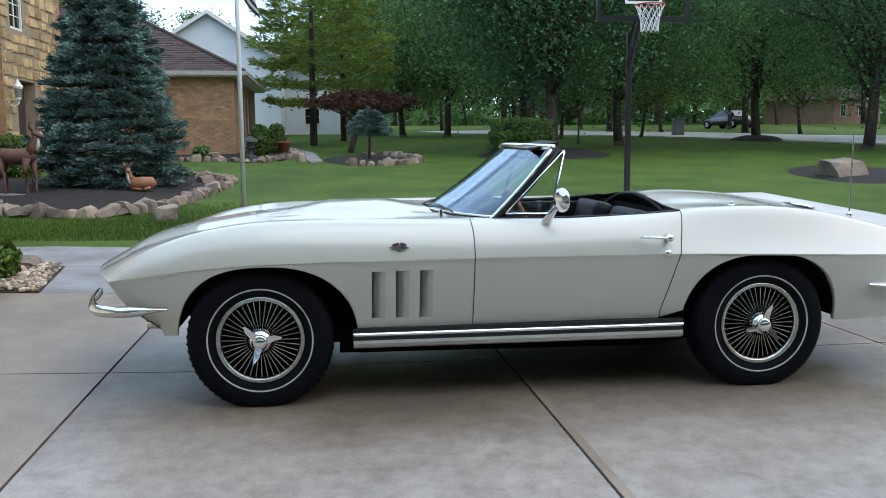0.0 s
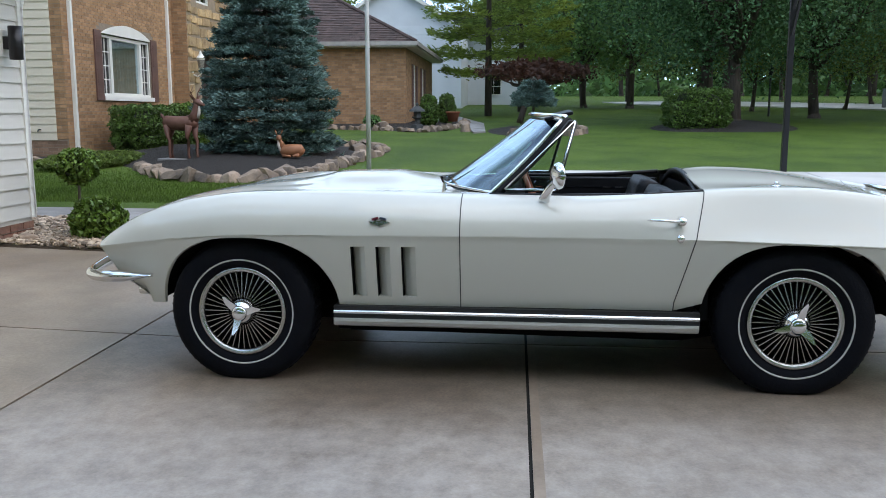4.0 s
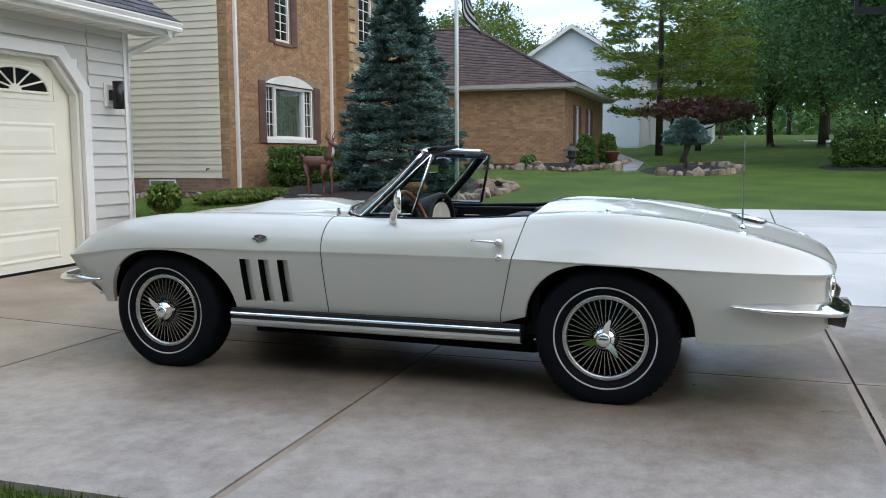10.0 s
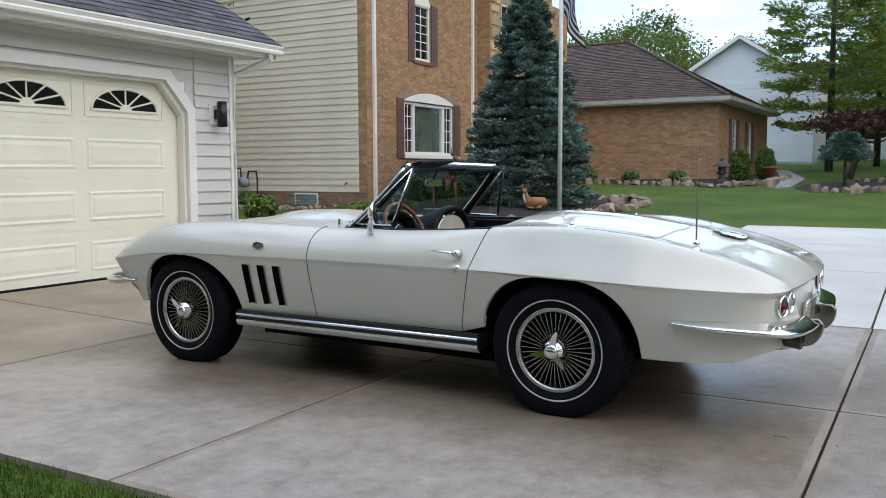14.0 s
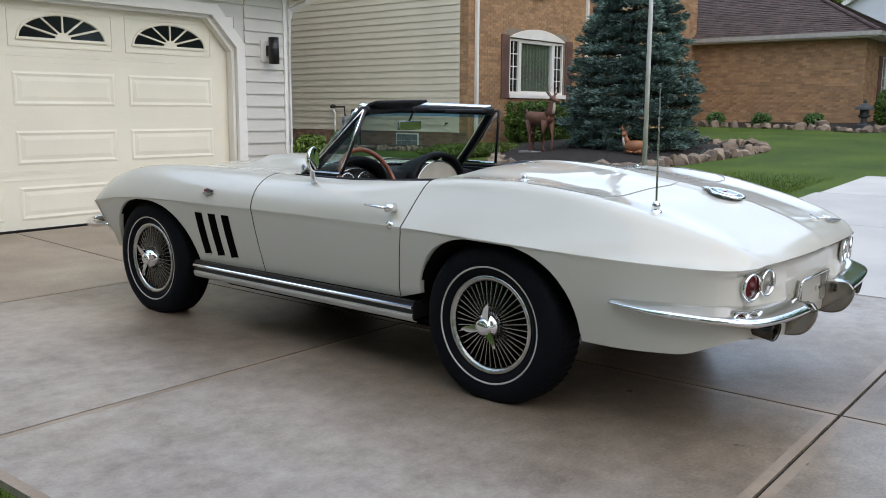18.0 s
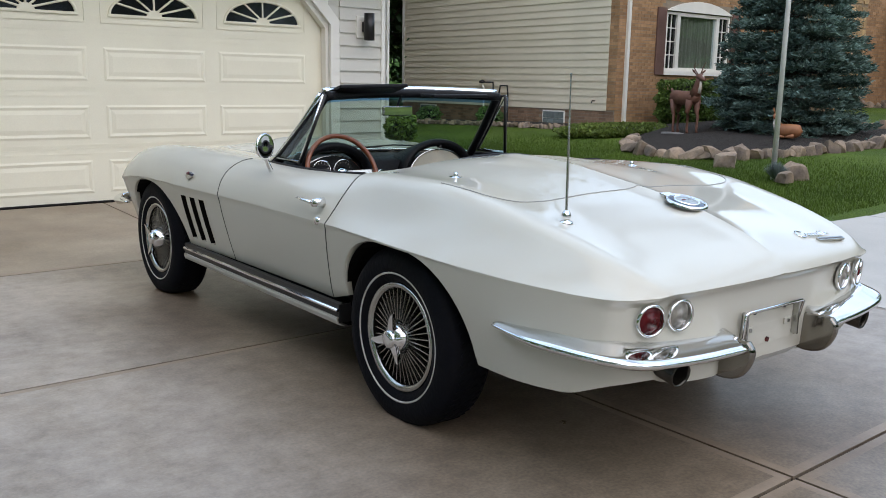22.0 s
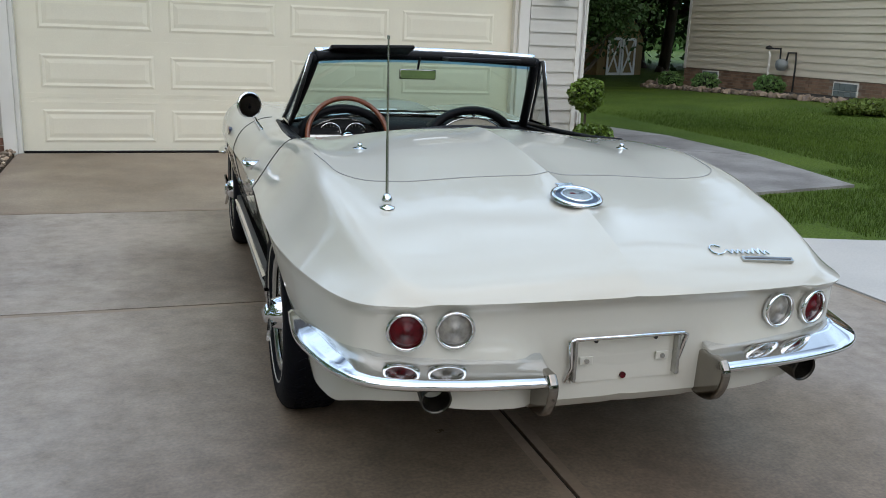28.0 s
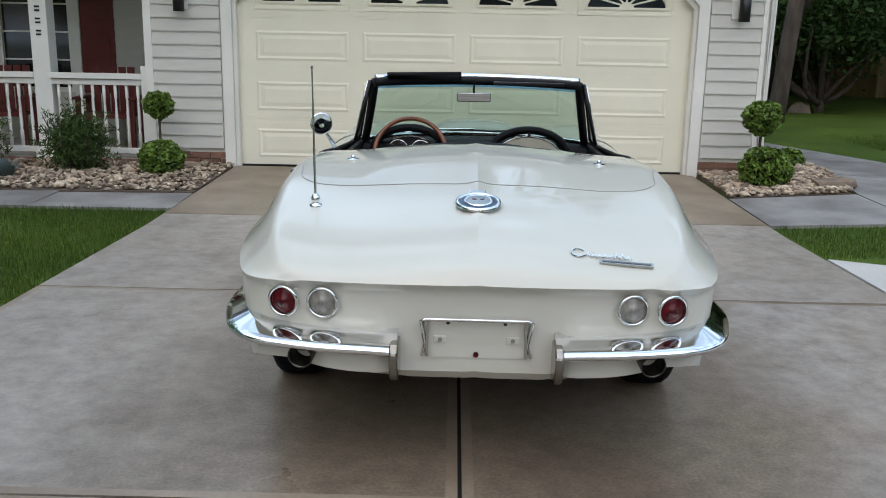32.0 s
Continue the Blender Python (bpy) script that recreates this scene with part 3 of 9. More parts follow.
def stations():
    ys = set(KY)
    for yc, a, h in ARCHES:
        for k in range(0, 29):
            ys.add(round(unbow(yc + a * math.cos(math.pi * k / 28)), 4))
        ys |= {round(unbow(yc + a + 0.003), 4), round(unbow(yc - a - 0.003), 4)}
    ys |= {round(2.15 - 0.045 * i, 4) for i in range(100) if 2.15 - 0.045 * i > -2.25}
    ys |= {round(2.15 - 0.015 * i, 4) for i in range(18)}
    ys |= {round(-2.10 - 0.012 * i, 4) for i in range(13)} | {-2.223, -2.229, -2.2385, -2.242, -2.2445, -2.2465, -2.248, -2.249}
    out = []
    for y in sorted(ys, reverse=True):
        if not out or out[-1] - y > (0.0025 if y > -2.22 else 0.0008):
            out.append(y)
    for k in (0.25, 0.12, -0.83, 0.745, 0.680, 0.630, 0.565, 0.515, 0.450):
        j = min(range(len(out)), key=lambda i: abs(out[i] - k))
        out[j] = k
    return out


ST = stations()
SECT = [section(y) for y in ST]
I_COWL, I_DECK, I_DOOR = ST.index(0.12), ST.index(-0.83), ST.index(0.25)
FR = (0, 0.015, 0.06, 0.11, 0.16, 0.30, 0.45, 0.60, 0.74, 0.867, 0.94, 1)
NB = 11
VENTS = ((0.745, 0.680), (0.630, 0.565), (0.515, 0.450))


def side_inset(d):
    """How far the lower side tucks in, by depth under the crease."""
    return 0.004 + 0.085 * (d / 0.34) ** 1.25 if d > 0.006 else 0.0


CREASE = set()


def on_crease(e):
    return all((round(abs(v.co.x), 3), round(v.co.y, 3)) in CREASE for v in e.verts)


def car_body():
    """The painted shell, its two doors apart."""
    body, doors = bmesh.new(), {1: bmesh.new(), -1: bmesh.new()}
    for sgn in (1, -1):
        up = {}
        for i, y in enumerate(ST):
            for j, p in enumerate(SECT[i]):
                up[i, j] = shape(p.x * sgn, y, p.y)
        for i in range(len(ST)):
            CREASE.add((round(abs(up[i, NV][0]), 3), round(up[i, NV][1], 3)))
        low = {}
        for i, y in enumerate(ST):
            x5, z5 = SECT[i][-1]
            zb = hem(y) + 0.055 * smoothstep(-2.08, -2.27, y)
            za = arch(side_y(y))
            zb = min(z5 - 0.010, max(zb, za))
            for k in range(NB + 1):
                z = z5 + (zb - z5) * FR[k]
                d = z5 - z
                x = x5 - side_inset(d) * (1.0 - 0.62 * smoothstep(-1.6, -2.1, y))
                if k == NB and za > hem(y):
                    x -= 0.006
                low[i, k] = shape(x * sgn, y, z)
                if y < -2.06 and k:
                    a = low[i, k]
                    low[i, k] = (a[0], a[1] + LIP * smoothstep(-2.06, -2.25, y) * smoothstep(0.0, 0.030, d), a[2])
                if y > 1.0:
                    back = 0.6 * d + 0.7 * max(0.0, d - 0.14)
                    low[i, k] = (x * sgn, side_y(y) - back * smoothstep(1.70, 1.99, side_y(y)), z)
                elif za > hem(y) and k:
                    low[i, k] = (low[i, k][0], bow(x, y), z)
        caches = {}

        def vert(bm, p):
            key = (id(bm), round(p[0], 5), round(p[1], 5), round(p[2], 5))
            if key not in caches:
                caches[key] = bm.verts.new(p)
            return caches[key]

        def quad(bm, *ps):
            vs = []
            for p in ps:
                v = vert(bm, p)
                if v not in vs:
                    vs.append(v)
            if len(vs) > 2:
                try:
                    bm.faces.new(vs if sgn > 0 else vs[::-1])
                except ValueError:
                    pass
        for i in range(len(ST) - 1):
            isdoor = I_DOOR <= i < I_DECK
            for j in range(NV):
                if I_COWL <= i < I_DECK and j < 16:
                    continue
                bm = doors[sgn] if isdoor and j >= 16 else body
                quad(bm, up[i, j], up[i + 1, j], up[i + 1, j + 1], up[i, j + 1])
            for k in range(NB):
                if 4 <= k < 9 and any(a >= ST[i] > b for a, b in VENTS):
                    continue
                quad(doors[sgn] if isdoor else body, low[i, k], low[i + 1, k], low[i + 1, k + 1], low[i, k + 1])
        # the turned-in lip of the wheel openings and hem
        for i in range(len(ST) - 1):
            a, b = low[i, NB], low[i + 1, NB]
            quad(body, a, b, (b[0] - sgn * 0.022, b[1], b[2]), (a[0] - sgn * 0.022, a[1], a[2]))
        # tail panel: from the deck's edge down
        e = len(ST) - 1
        cols = [up[e, j] for j in range(NV + 1)]

        depth = SECT[e][-1].y - hem(ST[e]) - 0.018
        ds = [depth * f for f in FR]
        edge = abs(cols[-1][0])

        def tail(p, d):
            k = d / 0.28
            r = abs(p[0]) / edge
            inset = 0.008 * min(1, d / 0.01) + LIP * smoothstep(0.0, 0.030, d) + 0.016 * k
            inset -= 0.036 * smoothstep(0.26, 0.32, abs(p[0])) * smoothstep(0.120, 0.150, d)
            i = min(range(len(ds)), key=lambda q: abs(ds[q] - d))
            end = low[e, i]
            w = r**8
            return (p[0] * (abs(end[0]) / edge), (p[1] + inset) * (1 - w) + end[1] * w, (p[2] - d) * (1 - w) + end[2] * w)
        for j in range(NV):
            for a, b in zip(ds, ds[1:]):
                quad(body, tail(cols[j], a), tail(cols[j], b), tail(cols[j + 1], b), tail(cols[j + 1], a))
        # lower rear roll-under
        bot = [tail(c, ds[-1]) for c in cols]
        for j in range(NV):
            a, b = bot[j], bot[j + 1]
            r = lambda p: (p[0] * 0.96, p[1] + 0.03, p[2] - 0.010 - 0.022 * (1 - smoothstep(0.22, 0.34, abs(p[0]))))
            r2 = lambda p: (p[0] * 0.9, p[1] + 0.30, p[2] - 0.055)
            quad(body, a, r(a), r(b), b)
            quad(body, r(a), r2(a), r2(b), r(b))
        # nose face under the prow
        cols = [up[0, j] for j in range(NV + 1)]
        for j in range(NV):
            a, b = cols[j], cols[j + 1]
            n1 = lambda p: (p[0] * 0.985, p[1] - 0.036, p[2] - 0.06)
            n2 = lambda p: (p[0] * 0.97, p[1] - 0.085, p[2] - 0.14)
            n3 = lambda p: (p[0] * 0.95, p[1] - 0.22, p[2] - 0.24)
            quad(body, b, n1(b), n1(a), a)
            quad(body, n1(b), n2(b), n2(a), n1(a))
            quad(body, n2(b), n3(b), n3(a), n2(a))
    for bm in (body, *doors.values()):
        bmesh.ops.remove_doubles(bm, verts=bm.verts[:], dist=0.0004)
        bmesh.ops.recalc_face_normals(bm, faces=bm.faces[:])
        for e2 in bm.edges:
            if len(e2.link_faces) == 2 and (e2.calc_face_angle(0) > radians(38) or on_crease(e2) or all(abs(v.co.x) < 1e-4 and -2.24 < v.co.y < -0.8 for v in e2.verts)):
                e2.smooth = False
    for name, bm in (("body", body), ("door", doors[-1]), ("door", doors[1])):
        ob = part(name, bm, PAINT, car, "white painted body shell with sharp side crease" if name == "body" else "", True)
        sol = ob.modifiers.new("thick", "SOLIDIFY")
        sol.thickness, sol.offset, sol.use_rim = 0.006, -1, False
        if name == "door":
            DOORS.append(ob)


DOORS = []
car_body()


def louvres():
    """Three scooped vents in each front wing."""
    for s in (1, -1):
        for a, b in VENTS:
            i0, i1 = ST.index(a), ST.index(b)

            def at(y, i, z):
                x5, z5 = SECT[i][-1]
                return x5 - side_inset(z5 - z)
            zt = SECT[i0][-1].y + (hem(a) - SECT[i0][-1].y) * 0.16
            zl = SECT[i0][-1].y + (hem(a) - SECT[i0][-1].y) * 0.867
            bm = bmesh.new()
            rows = []
            for k in range(7):
                z = zt + (zl - zt) * k / 6
                xa, xb = at(a, i0, z), at(b, i1, z)
                rows.append([bm.verts.new((s * (xa + (xb - xa) * t - d), a + (b - a) * t, z)) for t, d in ((0.0, 0.0), (0.03, 0.055), (0.16, 0.040), (0.6, 0.017), (1.0, 0.0))])
            # front wall coloured near-black, standing in for the darkness of the opening
            for r0, r1 in zip(rows, rows[1:]):
                for q in range(4):
                    bm.faces.new((r0[q], r0[q + 1], r1[q + 1], r1[q])).material_index = 1 if q < 1 else 0
            for r in (rows[0], rows[-1]):
                bm.faces.new(r)
            bmesh.ops.recalc_face_normals(bm, faces=bm.faces[:])
            part("fender_vent", bm, (PAINT, UNDER), car, "scooped white vent with a dark slot")


louvres()


def side_point(y, z, off=0.0):
    """The half-width of the lower side at a height."""
    j = min(range(len(ST)), key=lambda i: abs(ST[i] - y))
    x5, z5 = SECT[j][-1]
    return x5 - side_inset(max(0, z5 - z)) + off


def upper_point(y, x):
    """The height of the upper body over a place in plan."""
    y0 = y
    for _ in range(12):
        y0 += y - shape(x, y0, 0.95)[1]
    sec = section(y0)
    for p, q in zip(sec, sec[1:]):
        if p.x <= x <= q.x:
            return p.y + (q.y - p.y) * (x - p.x) / max(1e-9, q.x - p.x)
    return sec[-1].y


def seams():
    """Dark shut lines of the doors."""
    for s in (1, -1):
        for i in (I_DOOR, I_DECK):
            pts = []
            y = ST[i]
            for p in SECT[i][16:]:
                pts.append(shape(s * p.x, y, p.y))
            x5, z5 = SECT[i][-1]
            for k in range(1, 9):
                z = z5 + (0.365 - z5) * k / 8
                pts.append(shape(s * (x5 - side_inset(z5 - z)), y, z))
            bm = bmesh.new()
            tube(bm, [(p[0] * 1.0005, p[1], p[2] + 0.0005) for p in pts], 0.0023, 6, up=(0, 1, 0))
            part("door_gap", bm, SEAM, car)
    # the deck lid's shut line
    pts = []
    half = [(0.03 * i, -1.662 + 0.022 * smoothstep(0, 9, i)) for i in range(20)]
    half += [(0.57 + 0.11 * math.sin(a), -1.53 - 0.11 * math.cos(a)) for a in (0.25, 0.55, 0.85, 1.15, 1.45)] + [(0.690, -1.46), (0.700, -1.40), (0.708, -1.34)]
    for x, y in [(-x, y) for x, y in half[:0:-1]] + half:
        pts.append((x, y, upper_point(y, abs(x)) + 0.0015))
    bm = tube(bmesh.new(), pts, 0.0018, 6)
    part("deck_gap", bm, mat("paint_gap", (0.38, 0.39, 0.38), 0.7), car)


seams()


def wheels():
    for y in (1.275, -1.232):
        for s in (1, -1):
            w = new("wheel")
            w.parent = car
            tyre = [(0.205, 0.070), (0.215, 0.088), (0.235, 0.098), (0.275, 0.106), (0.308, 0.101), (0.328, 0.090), (0.341, 0.074), (0.346, 0.046), (0.347, 0.0),
                    (0.346, -0.046), (0.341, -0.074), (0.328, -0.090), (0.29, -0.10), (0.25, -0.10), (0.205, -0.08)]
            rubber = lathe(bmesh.new(), tyre, 64)
            for v in rubber.verts:
                v.co.z = max(v.co.z, -0.322 - 0.06 * max(0, -0.322 - v.co.z))
            t = part("tyre", rubber, RUBBER, w, "black rubber tyre with thin white stripe", True)
            part("white_stripe", lathe(bmesh.new(), [(0.242, 0.0985), (0.244, 0.1015), (0.248, 0.1025), (0.250, 0.1015)], 64), STRIPE, t)
            bm = bmesh.new()
            for k in range(60):
                a = 2 * math.pi * k / 60
                if abs(a - math.pi) < 0.55:
                    continue
                for o in (-0.05, -0.017, 0.017, 0.05):
                    m = Matrix.Rotation(a + (0.25 if o > 0 else -0.25) * 0.2, 4, "X") @ Matrix.Translation((o, 0, 0.3465)) @ Matrix.Rotation(0.5, 4, "Z") @ Matrix.Diagonal((0.026, 0.007, 0.005, 1))
                    bmesh.ops.create_cube(bm, size=1, matrix=m)
            part("tread", bm, RUBBER, t)
            rim = part("rim", lathe(bmesh.new(), [(0.206, 0.062), (0.211, 0.084), (0.206, 0.091), (0.192, 0.088), (0.186, 0.078)], 64), STEEL, w, "turbine-finned steel wheel with knock-off spinner", True)
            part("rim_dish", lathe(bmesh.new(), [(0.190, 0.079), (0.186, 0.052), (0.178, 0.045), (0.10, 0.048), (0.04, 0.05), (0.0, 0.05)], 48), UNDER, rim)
            bm = bmesh.new()
            for k in range(40):
                a = 2 * math.pi * k / 40
                m = Matrix.Rotation(a, 4, "X")
                vs = [m @ Vector(v) for v in ((0.047, -0.0040, 0.186), (0.047, 0.0040, 0.186), (0.074, 0.0021, 0.184), (0.074, -0.0021, 0.184),
                                             (0.05, -0.0026, 0.07), (0.05, 0.0026, 0.07), (0.084, 0.0014, 0.066), (0.084, -0.0014, 0.066))]
                q = [bm.verts.new(v) for v in vs]
                for f in ((0, 1, 2, 3), (4, 7, 6, 5), (0, 4, 5, 1), (1, 5, 6, 2), (2, 6, 7, 3), (3, 7, 4, 0)):
                    bm.faces.new([q[n] for n in f])
            part("fin_ring", bm, STEEL, rim)
            part("hub_cone", lathe(bmesh.new(), [(0.068, 0.05), (0.066, 0.066), (0.056, 0.100), (0.046, 0.122), (0.036, 0.124), (0.035, 0.134), (0.030, 0.140), (0.018, 0.143), (0.0, 0.144)], 40), CHROME, rim, "", True)
            bm = bmesh.new()
            for k in range(3):
                m = Matrix.Rotation(2 * math.pi * k / 3 + (0.8 if y > 0 else -0.25), 4, "X")
                outline = ((0.030, -0.017), (0.075, -0.013), (0.108, 0.004), (0.100, 0.012), (0.070, 0.013), (0.030, 0.018))
                top = [bm.verts.new(m @ Vector((0.130 + (r - 0.03) * 0.16, q, r))) for r, q in outline]
                bot = [bm.verts.new(m @ Vector((0.112 + (r - 0.03) * 0.2, q, r))) for r, q in outline]
                bm.faces.new(top)
                bm.faces.new(bot[::-1])
                for i in range(6):
                    bm.faces.new((top[i], bot[i], bot[(i + 1) % 6], top[(i + 1) % 6]))
            bmesh.ops.recalc_face_normals(bm, faces=bm.faces[:])
            part("spinner", bm, CHROME, rim)
            w.matrix_basis = pose(s * 0.730, y, 0.326, 0, 0, 0 if s > 0 else 180)
            bm = bmesh.new()
            n = 20
            ring = []
            for k in range(n + 1):
                a = math.pi * (k / n)
                ring.append([bm.verts.new((s * x, (1.238 if y > 0 else y) + (0.430 if y > 0 else 0.41) * math.cos(a), (0.375 if y > 0 else 0.35) + (0.32 if y > 0 else 0.345) * math.sin(a))) for x in (0.40, 0.60, side_point(unbow((1.238 if y > 0 else y) + 0.43 * math.cos(a)), 0.35 + 0.345 * math.sin(a)) - 0.008)])
            for a, b in zip(ring, ring[1:]):
                bm.faces.new((a[0], a[1], b[1], b[0]))
                bm.faces.new((a[1], a[2], b[2], b[1]))
            bm.faces.new([r[0] for r in ring])
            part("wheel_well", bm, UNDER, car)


wheels()


def underside():
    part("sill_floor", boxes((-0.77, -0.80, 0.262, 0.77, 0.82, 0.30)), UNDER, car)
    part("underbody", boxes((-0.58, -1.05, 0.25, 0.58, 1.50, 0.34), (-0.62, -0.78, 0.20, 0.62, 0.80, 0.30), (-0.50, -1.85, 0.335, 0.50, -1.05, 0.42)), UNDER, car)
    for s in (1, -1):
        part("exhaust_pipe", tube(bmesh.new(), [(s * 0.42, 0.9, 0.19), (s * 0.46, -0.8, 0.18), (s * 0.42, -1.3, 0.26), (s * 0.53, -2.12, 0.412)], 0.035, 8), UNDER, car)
    for s in (1, -1):
        prof = ((0.806, 0.368), (0.824, 0.365), (0.824, 0.348), (0.832, 0.346), (0.837, 0.341), (0.837, 0.335), (0.832, 0.330), (0.822, 0.329), (0.822, 0.309), (0.832, 0.307), (0.833, 0.295), (0.826, 0.277), (0.800, 0.266))
        mats = {0: 1, 1: 1, 2: 0, 3: 0, 4: 0, 5: 0, 6: 1, 7: 1, 8: 2, 9: 2, 10: 2, 11: 2}
        bms = [bmesh.new() for _ in range(3)]
        for i in range(len(prof) - 1):
            bm = bms[mats[i]]
            q = [bm.verts.new((s * x, y, z)) for (x, z), y in ((prof[i], 0.835), (prof[i], -0.815), (prof[i + 1], -0.815), (prof[i + 1], 0.835))]
            bm.faces.new(q)
        for bm, nm, mt in zip(bms, ("rocker_chrome", "rocker_shadow_strip", "rocker_panel"), (CHROME, BLACK, mat("dull_rocker", (0.50, 0.49, 0.46), 0.42, metal=0.25, color2=(0.44, 0.43, 0.40), scale=4))):
            bmesh.ops.remove_doubles(bm, verts=bm.verts[:], dist=1e-5)
            bmesh.ops.recalc_face_normals(bm, faces=bm.faces[:])
            ob = part(nm, bm, mt, car)
            ob.modifiers.new("thick", "SOLIDIFY").thickness = 0.004
        for ya in (0.833, -0.818):
            part("rocker_end", boxes((s * 0.72, ya, 0.285, s * 0.825, ya + 0.004, 0.364)), BLACK, car)


underside()


def blade(pts, h, d, parent, name, label=""):
    """A bumper: a rounded chrome blade swept along points, h high and d thick, closed at its ends."""
    bm = bmesh.new()
    pts = [Vector(p) for p in pts]
    n = len(pts)
    prof = [(0.0, -1.0), (0.55, -0.8), (0.9, -0.35), (1.0, 0.1), (0.75, 0.62), (0.2, 1.0), (-0.35, 0.85), (-0.3, -0.8)]
    rings = []
    for i, p in enumerate(pts):
        t = (pts[min(i + 1, n - 1)] - pts[max(i - 1, 0)]).normalized()
        out = Vector((0, 0, 1)).cross(t) if abs(t.z) < 0.9 else Vector((0, -1, 0))
        if out.dot(Vector((p.x, p.y * 0.6, 0))) < 0:
            out.negate()
        out.normalize()
        up = t.cross(out).normalized()
        if up.z < 0:
            up.negate()
        hh = h[i] if isinstance(h, (list, tuple)) else h
        rings.append([bm.verts.new(p + out * (a * d) + up * (b * hh / 2)) for a, b in prof])
    m = len(prof)
    for a, b in zip(rings, rings[1:]):
        for k in range(m):
            bm.faces.new((a[k], a[(k + 1) % m], b[(k + 1) % m], b[k]))
    bm.faces.new(rings[0])
    bm.faces.new(rings[-1][::-1])
    bmesh.ops.recalc_face_normals(bm, faces=bm.faces[:])
    return part(name, bm, CHROME, parent, label, True)


def bez(pts, n=24):
    """A smooth line through points."""
    out = []
    k = len(pts)
    P = [Vector(p) for p in pts]
    for i in range(k - 1):
        p0, p1, p2, p3 = P[max(i - 1, 0)], P[i], P[i + 1], P[min(i + 2, k - 1)]
        for j in range(n // (k - 1) + 1):
            t = j / (n // (k - 1) + 1)
            out.append(0.5 * (2 * p1 + (p2 - p0) * t + (2 * p0 - 5 * p1 + 4 * p2 - p3) * t * t + (3 * p1 - p0 - 3 * p2 + p3) * t**3))
    out.append(P[-1])
    return out


def shelf_bumper(pts, s):
    """A rear half bumper: a broad sloping chrome top running out from the body to a thin rolled edge."""
    bm = bmesh.new()
    n = len(pts)
    rings = []
    for i, p in enumerate(pts):
        t = pts[min(i + 1, n - 1)] - pts[max(i - 1, 0)]
        t.z = 0
        if t.length < 0.012:
            t = Vector((-s, -0.03, 0))
        t.normalize()
        out = Vector((-t.y, t.x, 0)) * (1 if s < 0 else -1)
        if out.dot(Vector((p.x, p.y + 1.6, 0))) < 0:
            out.negate()
        w = smoothstep(-3, 16, i)
        k = 0.22 + 0.78 * smoothstep(-1, 11, i)
        prof = [(-0.085 * w - 0.012, 0.044 * w + 0.005), (-0.045 * w, 0.030 * k), (-0.002, 0.013 * k), (0.014 * k, 0.007 * k), (0.021 * k, 0.0), (0.019 * k, -0.010 * k), (0.008 * k, -0.018 * k), (-0.012, -0.020 * k), (-0.040 * w - 0.014, -0.014 * k)]
        rings.append([bm.verts.new(p + out * a + Vector((0, 0, b))) for a, b in prof])
    m = len(rings[0])
    for a, b in zip(rings, rings[1:]):
        for q in range(m):
            bm.faces.new((a[q], a[(q + 1) % m], b[(q + 1) % m], b[q]))
    bm.faces.new(rings[0])
    bm.faces.new(rings[-1][::-1])
    bmesh.ops.recalc_face_normals(bm, faces=bm.faces[:])
    return part("rear_bumper", bm, CHROME, car, "chrome half bumper wrapped round the tail corner", True)


